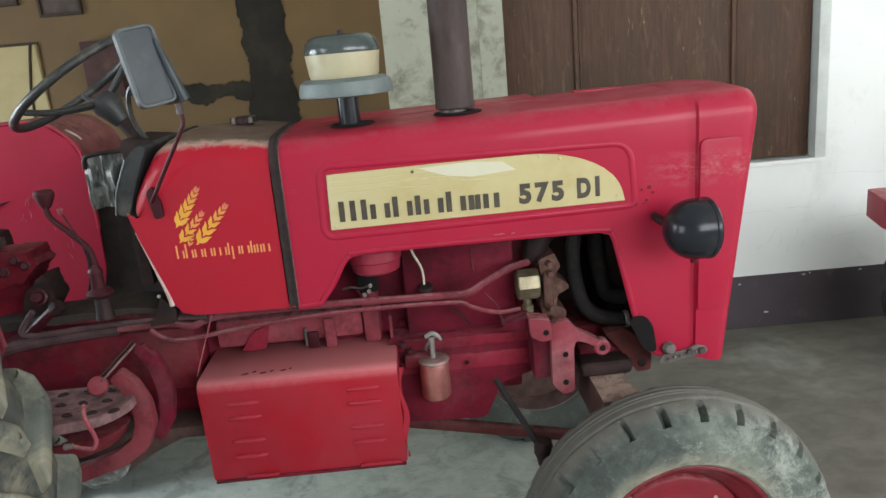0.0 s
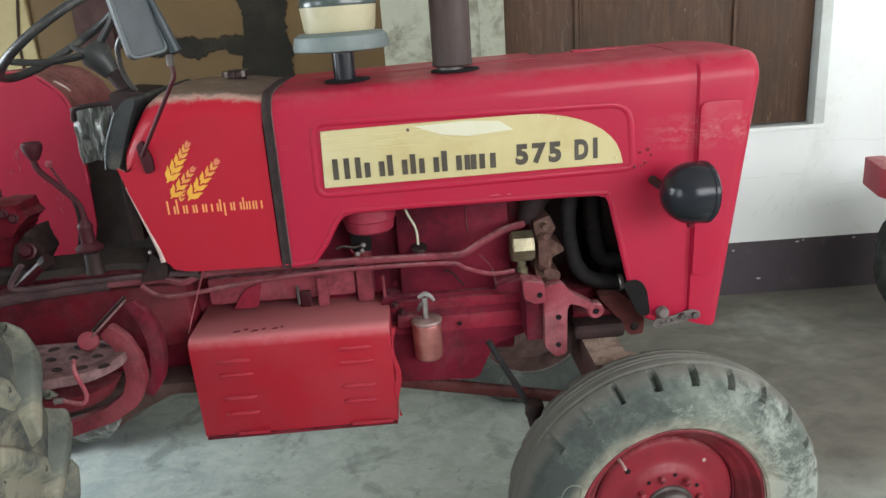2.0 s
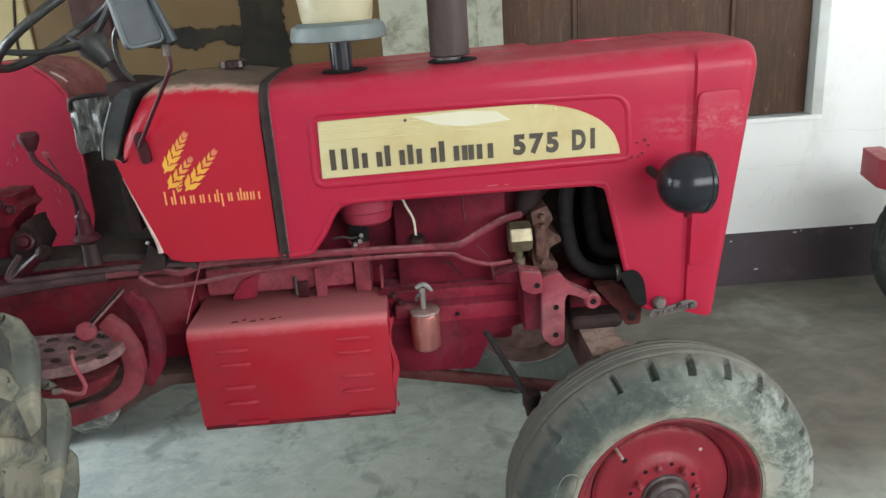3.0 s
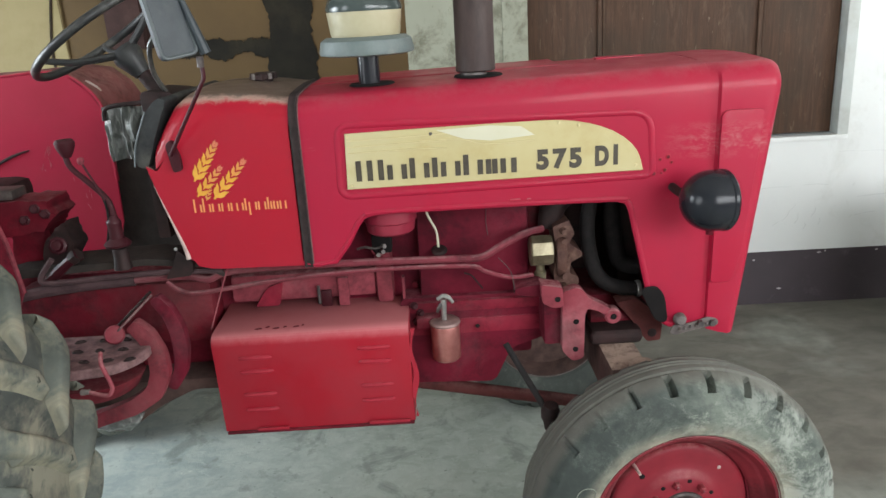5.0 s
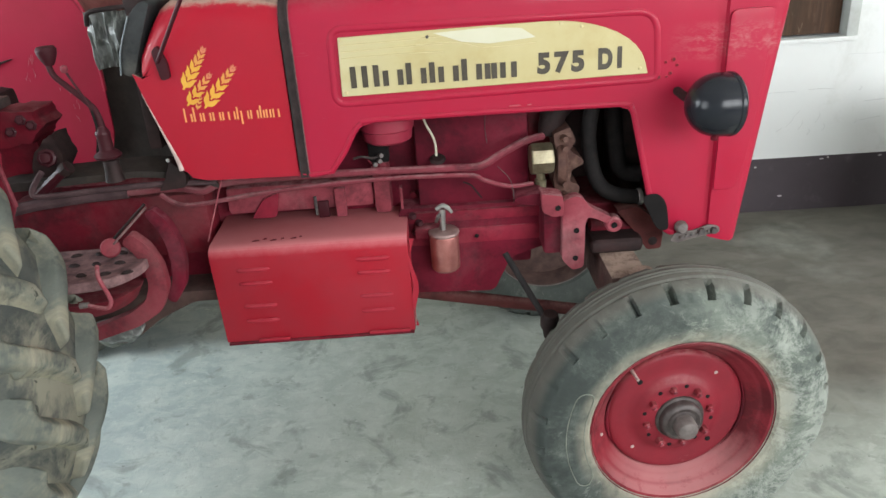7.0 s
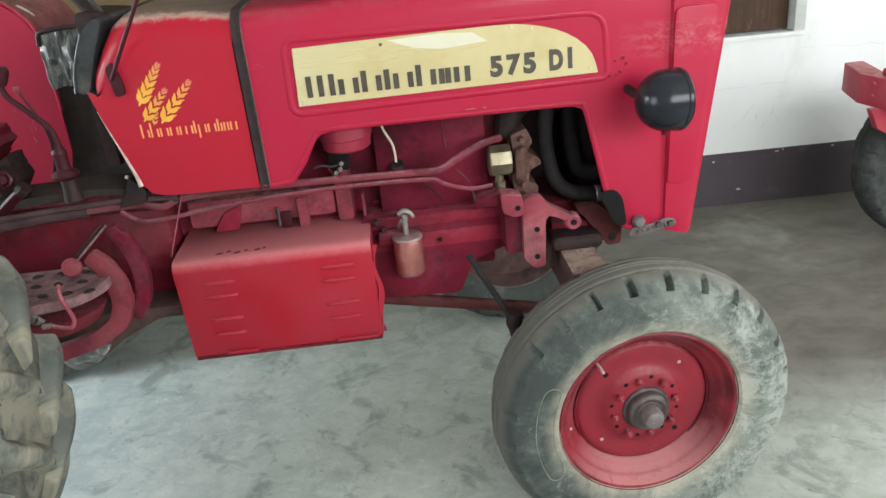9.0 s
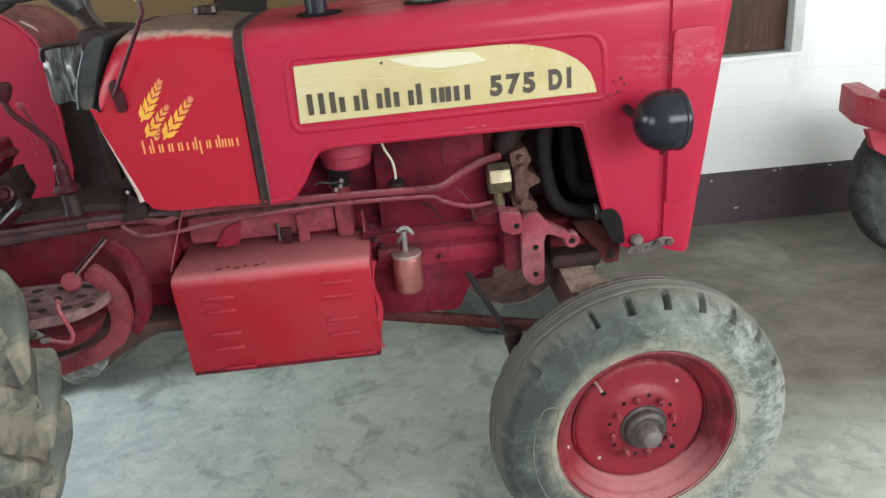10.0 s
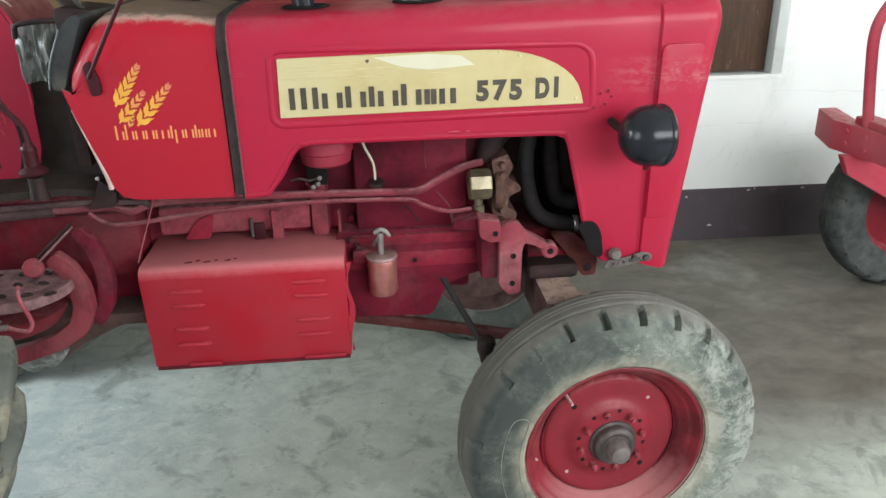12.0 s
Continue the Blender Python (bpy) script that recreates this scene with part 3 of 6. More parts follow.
def lettering(text, height, material, name, parent, m, bold=0.0, label="", spacing=1.0, squeeze=1.0):
    cu = bpy.data.curves.new("lettering", "FONT")
    cu.body, cu.size, cu.extrude, cu.offset, cu.space_character = text, 1.0, 0.01, bold, spacing
    tmp = bpy.data.objects.new("lettering", cu)
    scene.collection.objects.link(tmp)
    me = bpy.data.meshes.new_from_object(tmp.evaluated_get(bpy.context.evaluated_depsgraph_get()))
    bpy.data.objects.remove(tmp)
    bpy.data.curves.remove(cu)
    xs, ys = [v.co.x for v in me.vertices], [v.co.y for v in me.vertices]
    me.transform(Matrix.Translation((-min(xs), -min(ys), 0)))
    s = height / (max(ys) - min(ys))
    me.transform(Matrix.Diagonal((s * squeeze, s, 0.06, 1)))
    me.transform(m)
    me.materials.clear()
    me.materials.append(material)
    me.name = name
    ob = new(name, me)
    ob.parent = parent
    return tagged(ob, label)


# ---- the room ----
WALL = Matrix.Translation((0, 1.876, 0)) @ Matrix.Rotation(radians(-1.4), 4, "Z")
X0, X1, Y_FRONT, Z_TOP = -4.05, 4.5, -3.55, 3.4
WIN = (-0.07, 1.378, 0.845, 2.35)  # the shuttered window


def wall_piece(name, x0, x1, z0, z1, material, label, y0=0.0, y1=0.22):
    b = box(bmesh.new(), x0, x1, y0, y1, z0, z1)
    b.transform(WALL)
    return solo(name, b, material, label, "wall", "structure", smooth=False)


bm = bmesh.new()
bmesh.ops.create_grid(bm, x_segments=2, y_segments=2, size=0.5, matrix=Matrix.LocRotScale((0, -1.6, 0), None, (9.6, 8.4, 1)))
ex = bmesh.ops.extrude_face_region(bm, geom=list(bm.faces))
bmesh.ops.translate(bm, verts=[v for v in ex["geom"] if isinstance(v, bmesh.types.BMVert)], vec=(0, 0, -0.12))
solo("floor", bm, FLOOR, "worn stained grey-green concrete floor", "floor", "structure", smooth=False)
wall_piece("wall_back_ochre", X0, -0.622, 0, Z_TOP, OCHRE, "faded ochre limewashed wall with dark patches")
wall_piece("wall_back_pier", -0.622, -0.185, 0, Z_TOP, DIRTY_WHITE, "dirty mould-stained white plaster beside the window")
wall_piece("wall_back_under_window", -0.185, 1.43, 0, WIN[2], WHITEWASH, "whitewashed wall under the shuttered window")
wall_piece("wall_back_over_window", -0.185, 1.43, WIN[3], Z_TOP, WHITEWASH, "whitewashed wall over the shuttered window")
wall_piece("wall_back_white", 1.43, X1, 0, Z_TOP, WHITEWASH, "bright whitewashed wall with scuffs")
b = box(bmesh.new(), X0, X1, -0.004, 0.01, 0, 0.277)
b.transform(WALL)
solo("trim_dado", b, DADO, "maroon-black painted band along the wall's foot", "wall band", "structure", smooth=False)
# side walls, front wall and ceiling are unseen and assumed; they bounce light
def side_wall(name, x, openings, y0, y1, label, material):
    """A side wall of piers, with sills and lintels at its openings (y0, y1, z0, z1)."""
    def piece(nm, a, b, z0, z1):
        solo(nm, box(bmesh.new(), x, x + 0.2, a, b, z0, z1), material, label, "wall", "structure", smooth=False)
    start = y0
    for k, (a, b, z0, z1) in enumerate(openings):
        piece("%s_pier_%d" % (name, k + 1), start, a, 0, Z_TOP)
        if z0 > 0:
            piece("%s_low_%d" % (name, k + 1), a, b, 0, z0)
        piece("%s_high_%d" % (name, k + 1), a, b, z1, Z_TOP)
        start = b
    piece("%s_pier_%d" % (name, len(openings) + 1), start, y1, 0, Z_TOP)


side_wall("wall_left", X0 - 0.2, [(-3.05, -1.35, 0.0, 2.8), (-0.4, 1.0, 0.0, 2.15)], Y_FRONT, 2.3, "faded ochre side wall with two doorways", OCHRE)
side_wall("wall_right", X1, [(-3.15, -0.65, 1.1, 2.4)], Y_FRONT, 2.3, "whitewashed side wall", WHITEWASH)
for nm, xa, xb, za in (("wall_front_left", X0 - 0.2, 0.15, 0.0), ("wall_front_over_door", 0.15, 3.65, 2.8), ("wall_front_right", 3.65, X1 + 0.2, 0.0)):
    solo(nm, box(bmesh.new(), xa, xb, Y_FRONT - 0.25, Y_FRONT, za, Z_TOP), WHITEWASH, "unseen whitewashed front wall beside an assumed wide doorway", "wall", "structure", smooth=False)
solo("ceiling", box(bmesh.new(), X0 - 0.2, X1 + 0.2, Y_FRONT - 0.25, 2.4, Z_TOP, Z_TOP + 0.15), CEILING_WHITE, "plain white plastered ceiling", "ceiling", "structure", smooth=False)
bm = bmesh.new()
bmesh.ops.create_grid(bm, x_segments=1, y_segments=1, size=200, matrix=Matrix.Translation((0, 0, -0.13)))
solo("ground", bm, rough_mat("bare_earth", (0.2, 0.17, 0.12), (0.28, 0.24, 0.18), 3, 0.95), "bare earth yard outside", "ground", "structure", smooth=False)

# the window: jambs, three wooden shutter leaves
win = thing("window_1", "closed dark wooden window shutters in a pale frame", "window", kind="structure")
win.matrix_world = WALL


def shutter_leaf(x0, x1, bead_side):
    b = box(bmesh.new(), x0 + 0.004, x1 - 0.004, 0.062, 0.10, WIN[2] + 0.006, WIN[3] - 0.006, bev=0.004)
    leaf = part("shutter_leaf", b, WOOD, win, "dark brown weathered shutter boards")
    if bead_side:
        for xa, xb, ya in ((x1 - 0.019, x1 + 0.001, 0.046), (x1 + 0.003, x1 + 0.013, 0.052)):
            bb = box(bmesh.new(), xa, xb, ya, 0.061, WIN[2] + 0.008, WIN[3] - 0.01, bev=0.004, segs=3)
            part("cover_bead", bb, WOOD, leaf)


shutter_leaf(WIN[0], 0.276, True)
shutter_leaf(0.276, 1.012, True)
shutter_leaf(1.012, WIN[1], False)
part("window_frame", box(bmesh.new(), -0.185, WIN[0], -0.006, 0.14, WIN[2] - 0.0, WIN[3], bev=0.006), DIRTY_WHITE, win, "stained greyish white frame side")
part("window_frame", box(bmesh.new(), WIN[1], 1.43, -0.004, 0.14, WIN[2] - 0.0, WIN[3], bev=0.005), FRAME_PAINT, win, "pale grey painted frame side")
part("window_sill", box(bmesh.new(), -0.185, 1.43, -0.008, 0.14, WIN[2] - 0.022, WIN[2] - 0.0, bev=0.004), WHITEWASH, win, "whitewashed plaster sill")


def ragged(name, x0, x1, z0, z1, vertical, label, amp=0.028):
    """A hand-smeared band of cement on the wall, with uneven edges."""
    bm = bmesh.new()
    n = 180
    a, c = [], []
    for i in range(n + 1):
        t = i / n
        if vertical:
            z = z0 + (z1 - z0) * t
            e0 = noise.noise((x0 * 9, z * 9, 1)) * amp + noise.noise((x0, z * 40, 5)) * amp * 0.5 + noise.noise((x0 * 3 + z1, t * 170, 9)) * amp * 0.35
            e1 = noise.noise((x1 * 9, z * 9, 3)) * amp + noise.noise((x1, z * 40, 7)) * amp * 0.5 + noise.noise((x0 * 3 + z1, t * 170, 9)) * amp * 0.35
            a.append(bm.verts.new((x0 + e0, -0.004, z)))
            c.append(bm.verts.new((x1 + e1, -0.004, z)))
        else:
            x = x0 + (x1 - x0) * t
            e0 = noise.noise((x * 9, z0 * 9, 1)) * amp + noise.noise((x * 40, z0, 5)) * amp * 0.5 + noise.noise((x0 * 3 + z1, t * 170, 9)) * amp * 0.35
            e1 = noise.noise((x * 9, z1 * 9, 3)) * amp + noise.noise((x * 40, z1, 7)) * amp * 0.5 + noise.noise((x0 * 3 + z1, t * 170, 9)) * amp * 0.35
            a.append(bm.verts.new((x, -0.0055, z0 + e0)))
            c.append(bm.verts.new((x, -0.0055, z1 + e1)))
    for i in range(n):
        bm.faces.new((a[i], a[i + 1], c[i + 1], c[i]))
    bmesh.ops.recalc_face_normals(bm, faces=bm.faces)
    ex = bmesh.ops.extrude_face_region(bm, geom=list(bm.faces))
    bmesh.ops.translate(bm, verts=[v for v in ex["geom"] if isinstance(v, bmesh.types.BMVert)], vec=(0, 0.01, 0))
    bm.transform(WALL)
    return solo(name, bm, CONCRETE_DARK, label, "wall patch", "structure", smooth=False)


ragged("trim_cement_patch_1", -1.255, -1.045, 0.9, Z_TOP, True, "dark cement patching smeared up the ochre wall")
ragged("trim_cement_patch_2", -1.68, -1.24, 1.365, 1.435, False, "dark cement patching smeared along the ochre wall")


def framed_picture(x0, x1, z0, z1):
    t = thing("wall_picture", "small framed picture with a dark frame on the ochre wall", "picture", on_wall=((x0 + x1) / 2, 0, (z0 + z1) / 2))
    w, h = (x1 - x0) / 2, (z1 - z0) / 2
    b = bmesh.new()
    for a in ((-w, w, -h, -h + 0.012), (-w, w, h - 0.012, h), (-w, -w + 0.012, -h + 0.012, h - 0.012), (w - 0.012, w, -h + 0.012, h - 0.012)):
        box(b, a[0], a[1], -0.018, -0.001, a[2], a[3], bev=0.002)
    part("frame", b, FRAME_WOOD, t)
    part("print", box(bmesh.new(), -w + 0.012, w - 0.012, -0.008, -0.002, -h + 0.012, h - 0.012), PRINT, t, "dark faded print")
    return t


framed_picture(-2.13, -1.94, 1.79, 1.98)
framed_picture(-2.50, -2.215, 1.85, 2.05)
# thin slab painted as the brighter-lit wall, with dark smear and drips round it
nb = thing("pale_wall_patch", "paler patch of ochre wall with daylight painted in and dark drip lines", "notice", on_wall=(-2.45, 0, 1.42))
part("sheet", box(bmesh.new(), -0.3, 0.27, -0.004, -0.001, -0.35, 0.26), PALE_WALL, nb, smooth=False)
part("edge", box(bmesh.new(), -0.3, 0.28, -0.008, -0.001, 0.258, 0.27, bev=0.002), FRAME_WOOD, nb)
part("edge", tube(bmesh.new(), [(0.245, -0.006, 0.262), (0.222, -0.006, 0.15), (0.20, -0.006, 0.0), (0.20, -0.006, -0.3)], 0.006, 6, 4), FRAME_WOOD, nb)
part("edge", tube(bmesh.new(), [(0.272, -0.004, 0.258), (0.273, -0.004, 0.0), (0.272, -0.004, -0.34)], [0.010, 0.006, 0.003], 6, 3), DRIP_STAIN, nb, "brown drip stain down the edge")
wb = thing("wall_cabinet", "small dark maroon box fixed on the wall", "box", on_wall=(-1.87, 0, 1.54))
part("body", box(bmesh.new(), -0.09, 0.09, -0.07, -0.001, -0.12, 0.13, bev=0.006), CABINET, wb)
part("door", box(bmesh.new(), -0.078, 0.078, -0.078, -0.071, -0.108, 0.118, bev=0.003), CABINET, wb)

# ---- the tractor ----
tractor = thing("tractor", "red four-wheeled farm tractor standing on the concrete floor", "tractor")
YC, HALF = 0.25, 0.25  # centre line and half width of the bonnet


def top_z(x):
    return 1.347 + (x + 0.83) * 0.021


def section(x, zb, inset=0.0, drop=0.0, r=0.055, shear=None, rows=9):
    """One rib of the bonnet: up the near side, over the top, down the far side."""
    zt = top_z(x) - drop
    y0, y1 = YC - HALF + inset, YC + HALF - inset
    pts = [(y0, zb + (zt - r - zb) * k / rows) for k in range(rows + 1)]
    pts += [(y0 + r - r * math.cos(a), zt - r + r * math.sin(a)) for a in (radians(15 * k) for k in range(1, 7))]
    pts += [(y0 + r + (y1 - y0 - 2 * r) * k / 6, zt + 0.006 * math.sin(math.pi * k / 6)) for k in range(1, 6)]
    pts += [(y1 - r + r * math.sin(a), zt - r + r * math.cos(a)) for a in (radians(15 * k) for k in range(0, 7))]
    pts += [(y1, zt - r - (zt - r - zb) * k / rows) for k in range(1, rows + 1)]
    return [(x if shear is None else shear(x, z), y, z) for y, z in pts]


def along(keys, x):
    for (a, za), (b, zb) in zip(keys, keys[1:]):
        if a <= x <= b:
            return za + (zb - za) * (x - a) / (b - a)
    return keys[-1][1] if x > keys[-1][0] else keys[0][1]


CUT = [(-0.852, 0.957), (-0.776, 0.956), (-0.716, 1.045), (-0.696, 1.063), (-0.668, 1.070), (-0.4, 1.070), (-0.115, 1.067), (-0.092, 1.060), (-0.077, 1.042), (-0.034, 0.85), (-0.012, 0.79), (0.012, 0.748), (0.03, 0.741), (0.099, 0.735)]
stations = sorted({round(x, 4) for x, _ in CUT} | {-0.84, -0.82, -0.8, -0.74, -0.6, -0.5, -0.4, -0.3, -0.2, -0.055, -0.023, 0.06})
bm = grid_sheet(bmesh.new(), [section(x, along(CUT, x)) for x in stations], 0.006)
bonnet = part("bonnet", bm, RED, tractor, "glossy red sheet-metal bonnet with a cut-away side", 40)
part("edge_lip", tube(bmesh.new(), [(x, 0.0035, z + 0.006) for x, z in CUT[:-1]], 0.0075, 10, 2), RED, bonnet)
part("edge_lip", tube(bmesh.new(), [(x, 2 * YC, z + 0.004) for x, z in CUT[:-1]], 0.0045, 8, 2), RED, bonnet)
# pressed ridge round the name plate
ridge = rounded([(-0.748, 1.116), (-0.744, 1.280), (-0.036, 1.271), (-0.028, 1.124)], [0.028, 0.03, 0.045, 0.02], 9)
part("pressed_ridge", tube(bmesh.new(), [(x, 0.0078, z) for x, z in ridge], 0.011, 12, 1, True), RED, bonnet)
for x, z, l in ((-0.36, 1.086, 0.026), (-0.32, 1.086, 0.010)):
    part("paint_chip", prism(bmesh.new(), rounded([(x, z), (x + l, z + 0.0006), (x + l * 0.8, z + 0.002), (x + l * 0.1, z + 0.0016)], 0.0006, 2), -0.0070, 0.002), RED_FADED, bonnet, smooth=False)
part("top_flange", grid_sheet(bmesh.new(), [[(x, y, top_z(x) + 0.004 + dz) for y, dz in ((0.235, 0.001), (0.24, 0.0035), (0.26, 0.004), (0.44, 0.004))] for x in (-0.825, -0.6, -0.4, -0.2)], 0.002), RED, bonnet)
part("hinge_strip", box(bmesh.new(), -0.09, 0.04, 0.33, 0.37, 1.36, 1.372, bev=0.003), RED, bonnet)

# front cowl, with a rounded nose


def nose(x, z):
    k = max(0.0, (x - 0.101) / 0.135)
    return x + k * ((z - 1.30) * 0.118 + 0.0116)


R_N = 0.046
NOSE = 0.258
ribs = [(0.1015, 0.007, 0), (0.116, 0.007, 0), (0.121, 0, 0), (0.14, 0, 0), (0.17, 0, 0)]
ribs += [(NOSE - R_N + R_N * math.sin(a), R_N * (1 - math.cos(a)), R_N * (1 - math.cos(a)) * 0.9) for a in (radians(15 * k) for k in range(0, 7))]
bm = bmesh.new()
rows = [section(x, 0.735 - 0.02 * min(1, (x - 0.1) / 0.1) + i * 0.3, i, d, shear=nose) for x, i, d in ribs]
vs = [[bm.verts.new(p) for p in row] for row in rows]
for a, b in zip(vs, vs[1:]):
    for k in range(len(a) - 1):
        bm.faces.new((a[k], a[k + 1], b[k + 1], b[k]))
bm.faces.new(vs[-1])
bmesh.ops.recalc_face_normals(bm, faces=bm.faces)
cowl = part("front_cowl", bm, RED, tractor, "red radiator cowl with scuffed rounded front edge", 40)
pp = rounded([(0.116, 0.852), (0.1235, 1.264), (0.223, 1.264), (0.187, 0.93), (0.168, 0.852)], [0.008, 0.02, 0.02, 0.03, 0.02], 4)
bm = prism(bmesh.new(), pp, -0.007, 0.008, 0.0055, 3)
part("pressed_panel", bm, RED, cowl)
part("joint_strip", grid_sheet(bmesh.new(), [[(x, y, top_z(x) - 0.002) for y in (0.05, 0.25, 0.45)] for x in (0.086, 0.116)], 0.003), RED, cowl)

# rear cowl with the fuel tank
def tank_rows():
    """The tank's outline carried over its rounded top, in ribs along x."""
    left = [(-1.16, 1.262), (-1.13, 1.312), (-1.095, 1.36), (-1.05, 1.366), (-0.95, 1.364), (-0.852, 1.349)]
    bot = [(-1.182, 1.215), (-1.17, 1.165), (-1.12, 0.99), (-1.095, 0.968), (-1.06, 0.961), (-0.845, 0.957)]
    rows = []
    for s in range(13):
        t = s / 12
        xb = -1.182 + t * 0.337
        zb = along(bot, xb)
        xt = -1.16 + t * 0.316
        zt = along(left, xt)
        r = 0.06
        row = [(xb + (xt - xb) * k / 8, 0.0, zb + (zt - r - zb) * k / 8) for k in range(9)]
        row += [(xt, r - r * math.cos(a), zt - r + r * math.sin(a)) for a in (radians(15 * k) for k in range(1, 7))]
        row += [(xt, r + (0.5 - 2 * r) * k / 5, zt + 0.008 * math.sin(math.pi * k / 5)) for k in range(1, 5)]
        row += [(xt, 0.5 - r + r * math.sin(a), zt - r + r * math.cos(a)) for a in (radians(15 * k) for k in range(0, 7))]
        row += [(xt + (xb - xt) * k / 8, 0.5, zt - r + (zb - zt + r) * k / 8) for k in range(1, 9)]
        rows.append(row)
    return rows


tank = part("fuel_tank_cowl", grid_sheet(bmesh.new(), tank_rows(), 0.006), RED_TANK, tractor, "bright red tank cowl with dust on its top", 40)
part("bottom_pan", prism(bmesh.new(), [(-1.168, 1.165), (-1.118, 0.985), (-1.07, 0.966), (-0.872, 0.963), (-0.872, 0.98), (-1.06, 0.985), (-1.1, 1.0), (-1.15, 1.17)], 0.008, 0.492), RED_OLD, tank)
part("edge_trim", tube(bmesh.new(), [(-1.172, 0.002, 1.17), (-1.15, 0.0, 1.10), (-1.125, 0.0, 1.02), (-1.119, 0.0, 0.99)], [0.001, 0.002, 0.0045, 0.0065], 8, 3), BARE_EDGE, tank, "bare pale metal edge")
filler = part("filler_cap", lathe(bmesh.new(), [(0.0, 0.020), (0.018, 0.019), (0.028, 0.014), (0.028, 0.003), (0.023, 0.0), (0.023, -0.02)], axis_to((-0.945, 0.25, 1.372), (0, 0, 1)), 24), GREASY, tractor, "dark fuel filler cap with bright lugs")
for k in range(8):
    a = 2 * math.pi * k / 8
    part("grip", lathe(bmesh.new(), [(0.0, 0.009), (0.005, 0.008), (0.006, -0.006), (0, -0.007)], axis_to((-0.945 + 0.029 * math.cos(a), 0.25 + 0.029 * math.sin(a), 1.381), (0, 0, 1)), 8), HUB_END if k % 2 else GREASY, filler)

# rubber strap between bonnet and tank
rows = []
for w in (-0.0105, -0.0085, -0.003, 0.003, 0.0085, 0.0105):
    up = 0.001 if abs(w) > 0.010 else 0.006 if abs(w) > 0.008 else 0.0035
    rows.append(section(-0.839 + w, 0.953, -up, -up, 0.058))
strap = part("rubber_strap", grid_sheet(bmesh.new(), rows, 0.003), STRAP, tractor, "dark brown rubber strap over the bonnet joint")
rows = [section(-0.8275 + w, 0.955, -0.0035, -0.0035, 0.058) for w in (-0.0012, 0.0012)]
part("strap_edge", grid_sheet(bmesh.new(), rows, 0.002), FOOT_GRIME, strap, "dusty pale edge")

# name plate
pts = [(-0.731, 1.134), (-0.727, 1.262)]
pts += [(-0.727 + 0.45 * k / 6, 1.262 + 0.004 * math.sin(math.pi * k / 12)) for k in range(1, 7)]
pts += [(-0.277 + 0.222 * math.sin(a), 1.14 + 0.126 * math.cos(a) ** 0.9) for a in (radians(9 * k) for k in range(1, 10))]
pts += [(-0.052, 1.139)]
plate = part("name_plate", prism(bmesh.new(), pts, -0.006, -0.001, 0.0015, 1), PLATE, tractor, "cream-yellow name plate with dark lettering")
part("pale_wave", prism(bmesh.new(), [(-0.52, 1.258), (-0.4, 1.262), (-0.33, 1.256), (-0.30, 1.235), (-0.40, 1.228), (-0.46, 1.236)], -0.0072, -0.0055), PLATE_PALE, plate, smooth=False)
for zs in (0, 1, 2):
    z = 1.247 - 0.014 * zs
    part("pinstripe", tube(bmesh.new(), [(-0.722, -0.0062, z - 0.002), (-0.6, -0.0062, z), (-0.5, -0.0062, z + 0.003 - 0.002 * zs)], 0.0013, 5, 3), PLATE_LINE, plate)
part("pinstripe", tube(bmesh.new(), [(-0.56, -0.0062, 1.236), (-0.47, -0.0062, 1.236), (-0.41, -0.0062, 1.221), (-0.3, -0.0062, 1.224)], 0.0013, 5, 4), PLATE_LINE, plate)
for x, z in ((-0.534, 1.251), (-0.722, 1.256), (-0.2, 1.251), (-0.07, 1.152), (-0.72, 1.143), (-0.245, 1.260)):
    part("rivet", lathe(bmesh.new(), [(0, 0.003), (0.003, 0.002), (0.004, 0)], axis_to((x, -0.006, z), (0, -1, 0)), 8), STEEL_DARK if x == -0.534 else PLATE_LINE, plate)
# the maker's word as plain blocks; the type number in letters
LETTER = [(0.0, 0.062, 1.0), (0.072, 0.044, 0.72), (0.124, 0.044, 1.0), (0.176, 0.012, 0.95), (0.196, 0.044, 0.72), (0.248, 0.044, 1.0), (0.300, 0.026, 0.72), (0.334, 0.036, 0.72)]
for x, w, h in LETTER:
    xs, zb, H = -0.708 + x * 0.985, 1.152, 0.047 * h
    strokes = 3 if w > 0.05 else 1 if w < 0.02 else 2
    for k in range(strokes):
        sx = xs + (w - 0.0115) * (k / max(1, strokes - 1))
        part("word_block", box(bmesh.new(), sx, sx + 0.0125, -0.0075, -0.0055, zb, zb + (H if k == 0 or strokes == 3 else 0.034)), INK, plate, smooth=False)
UPRIGHT = Matrix.Rotation(radians(90), 4, "X")
for k, ch in enumerate("575"):
    lettering(ch, 0.047, INK, "number_mark", plate, Matrix.Translation((-0.297 + 0.0375 * k, -0.0062, 1.1535)) @ UPRIGHT, 0.055, "dark type number", 1.0, 0.98)
lettering("D", 0.047, INK, "number_mark", plate, Matrix.Translation((-0.163, -0.0062, 1.1545)) @ UPRIGHT, 0.06, "dark type letter", 1.0, 0.72)
lettering("I", 0.047, INK, "number_mark", plate, Matrix.Translation((-0.121, -0.0062, 1.1555)) @ UPRIGHT, 0.04, "dark type letter", 1.0, 0.95)

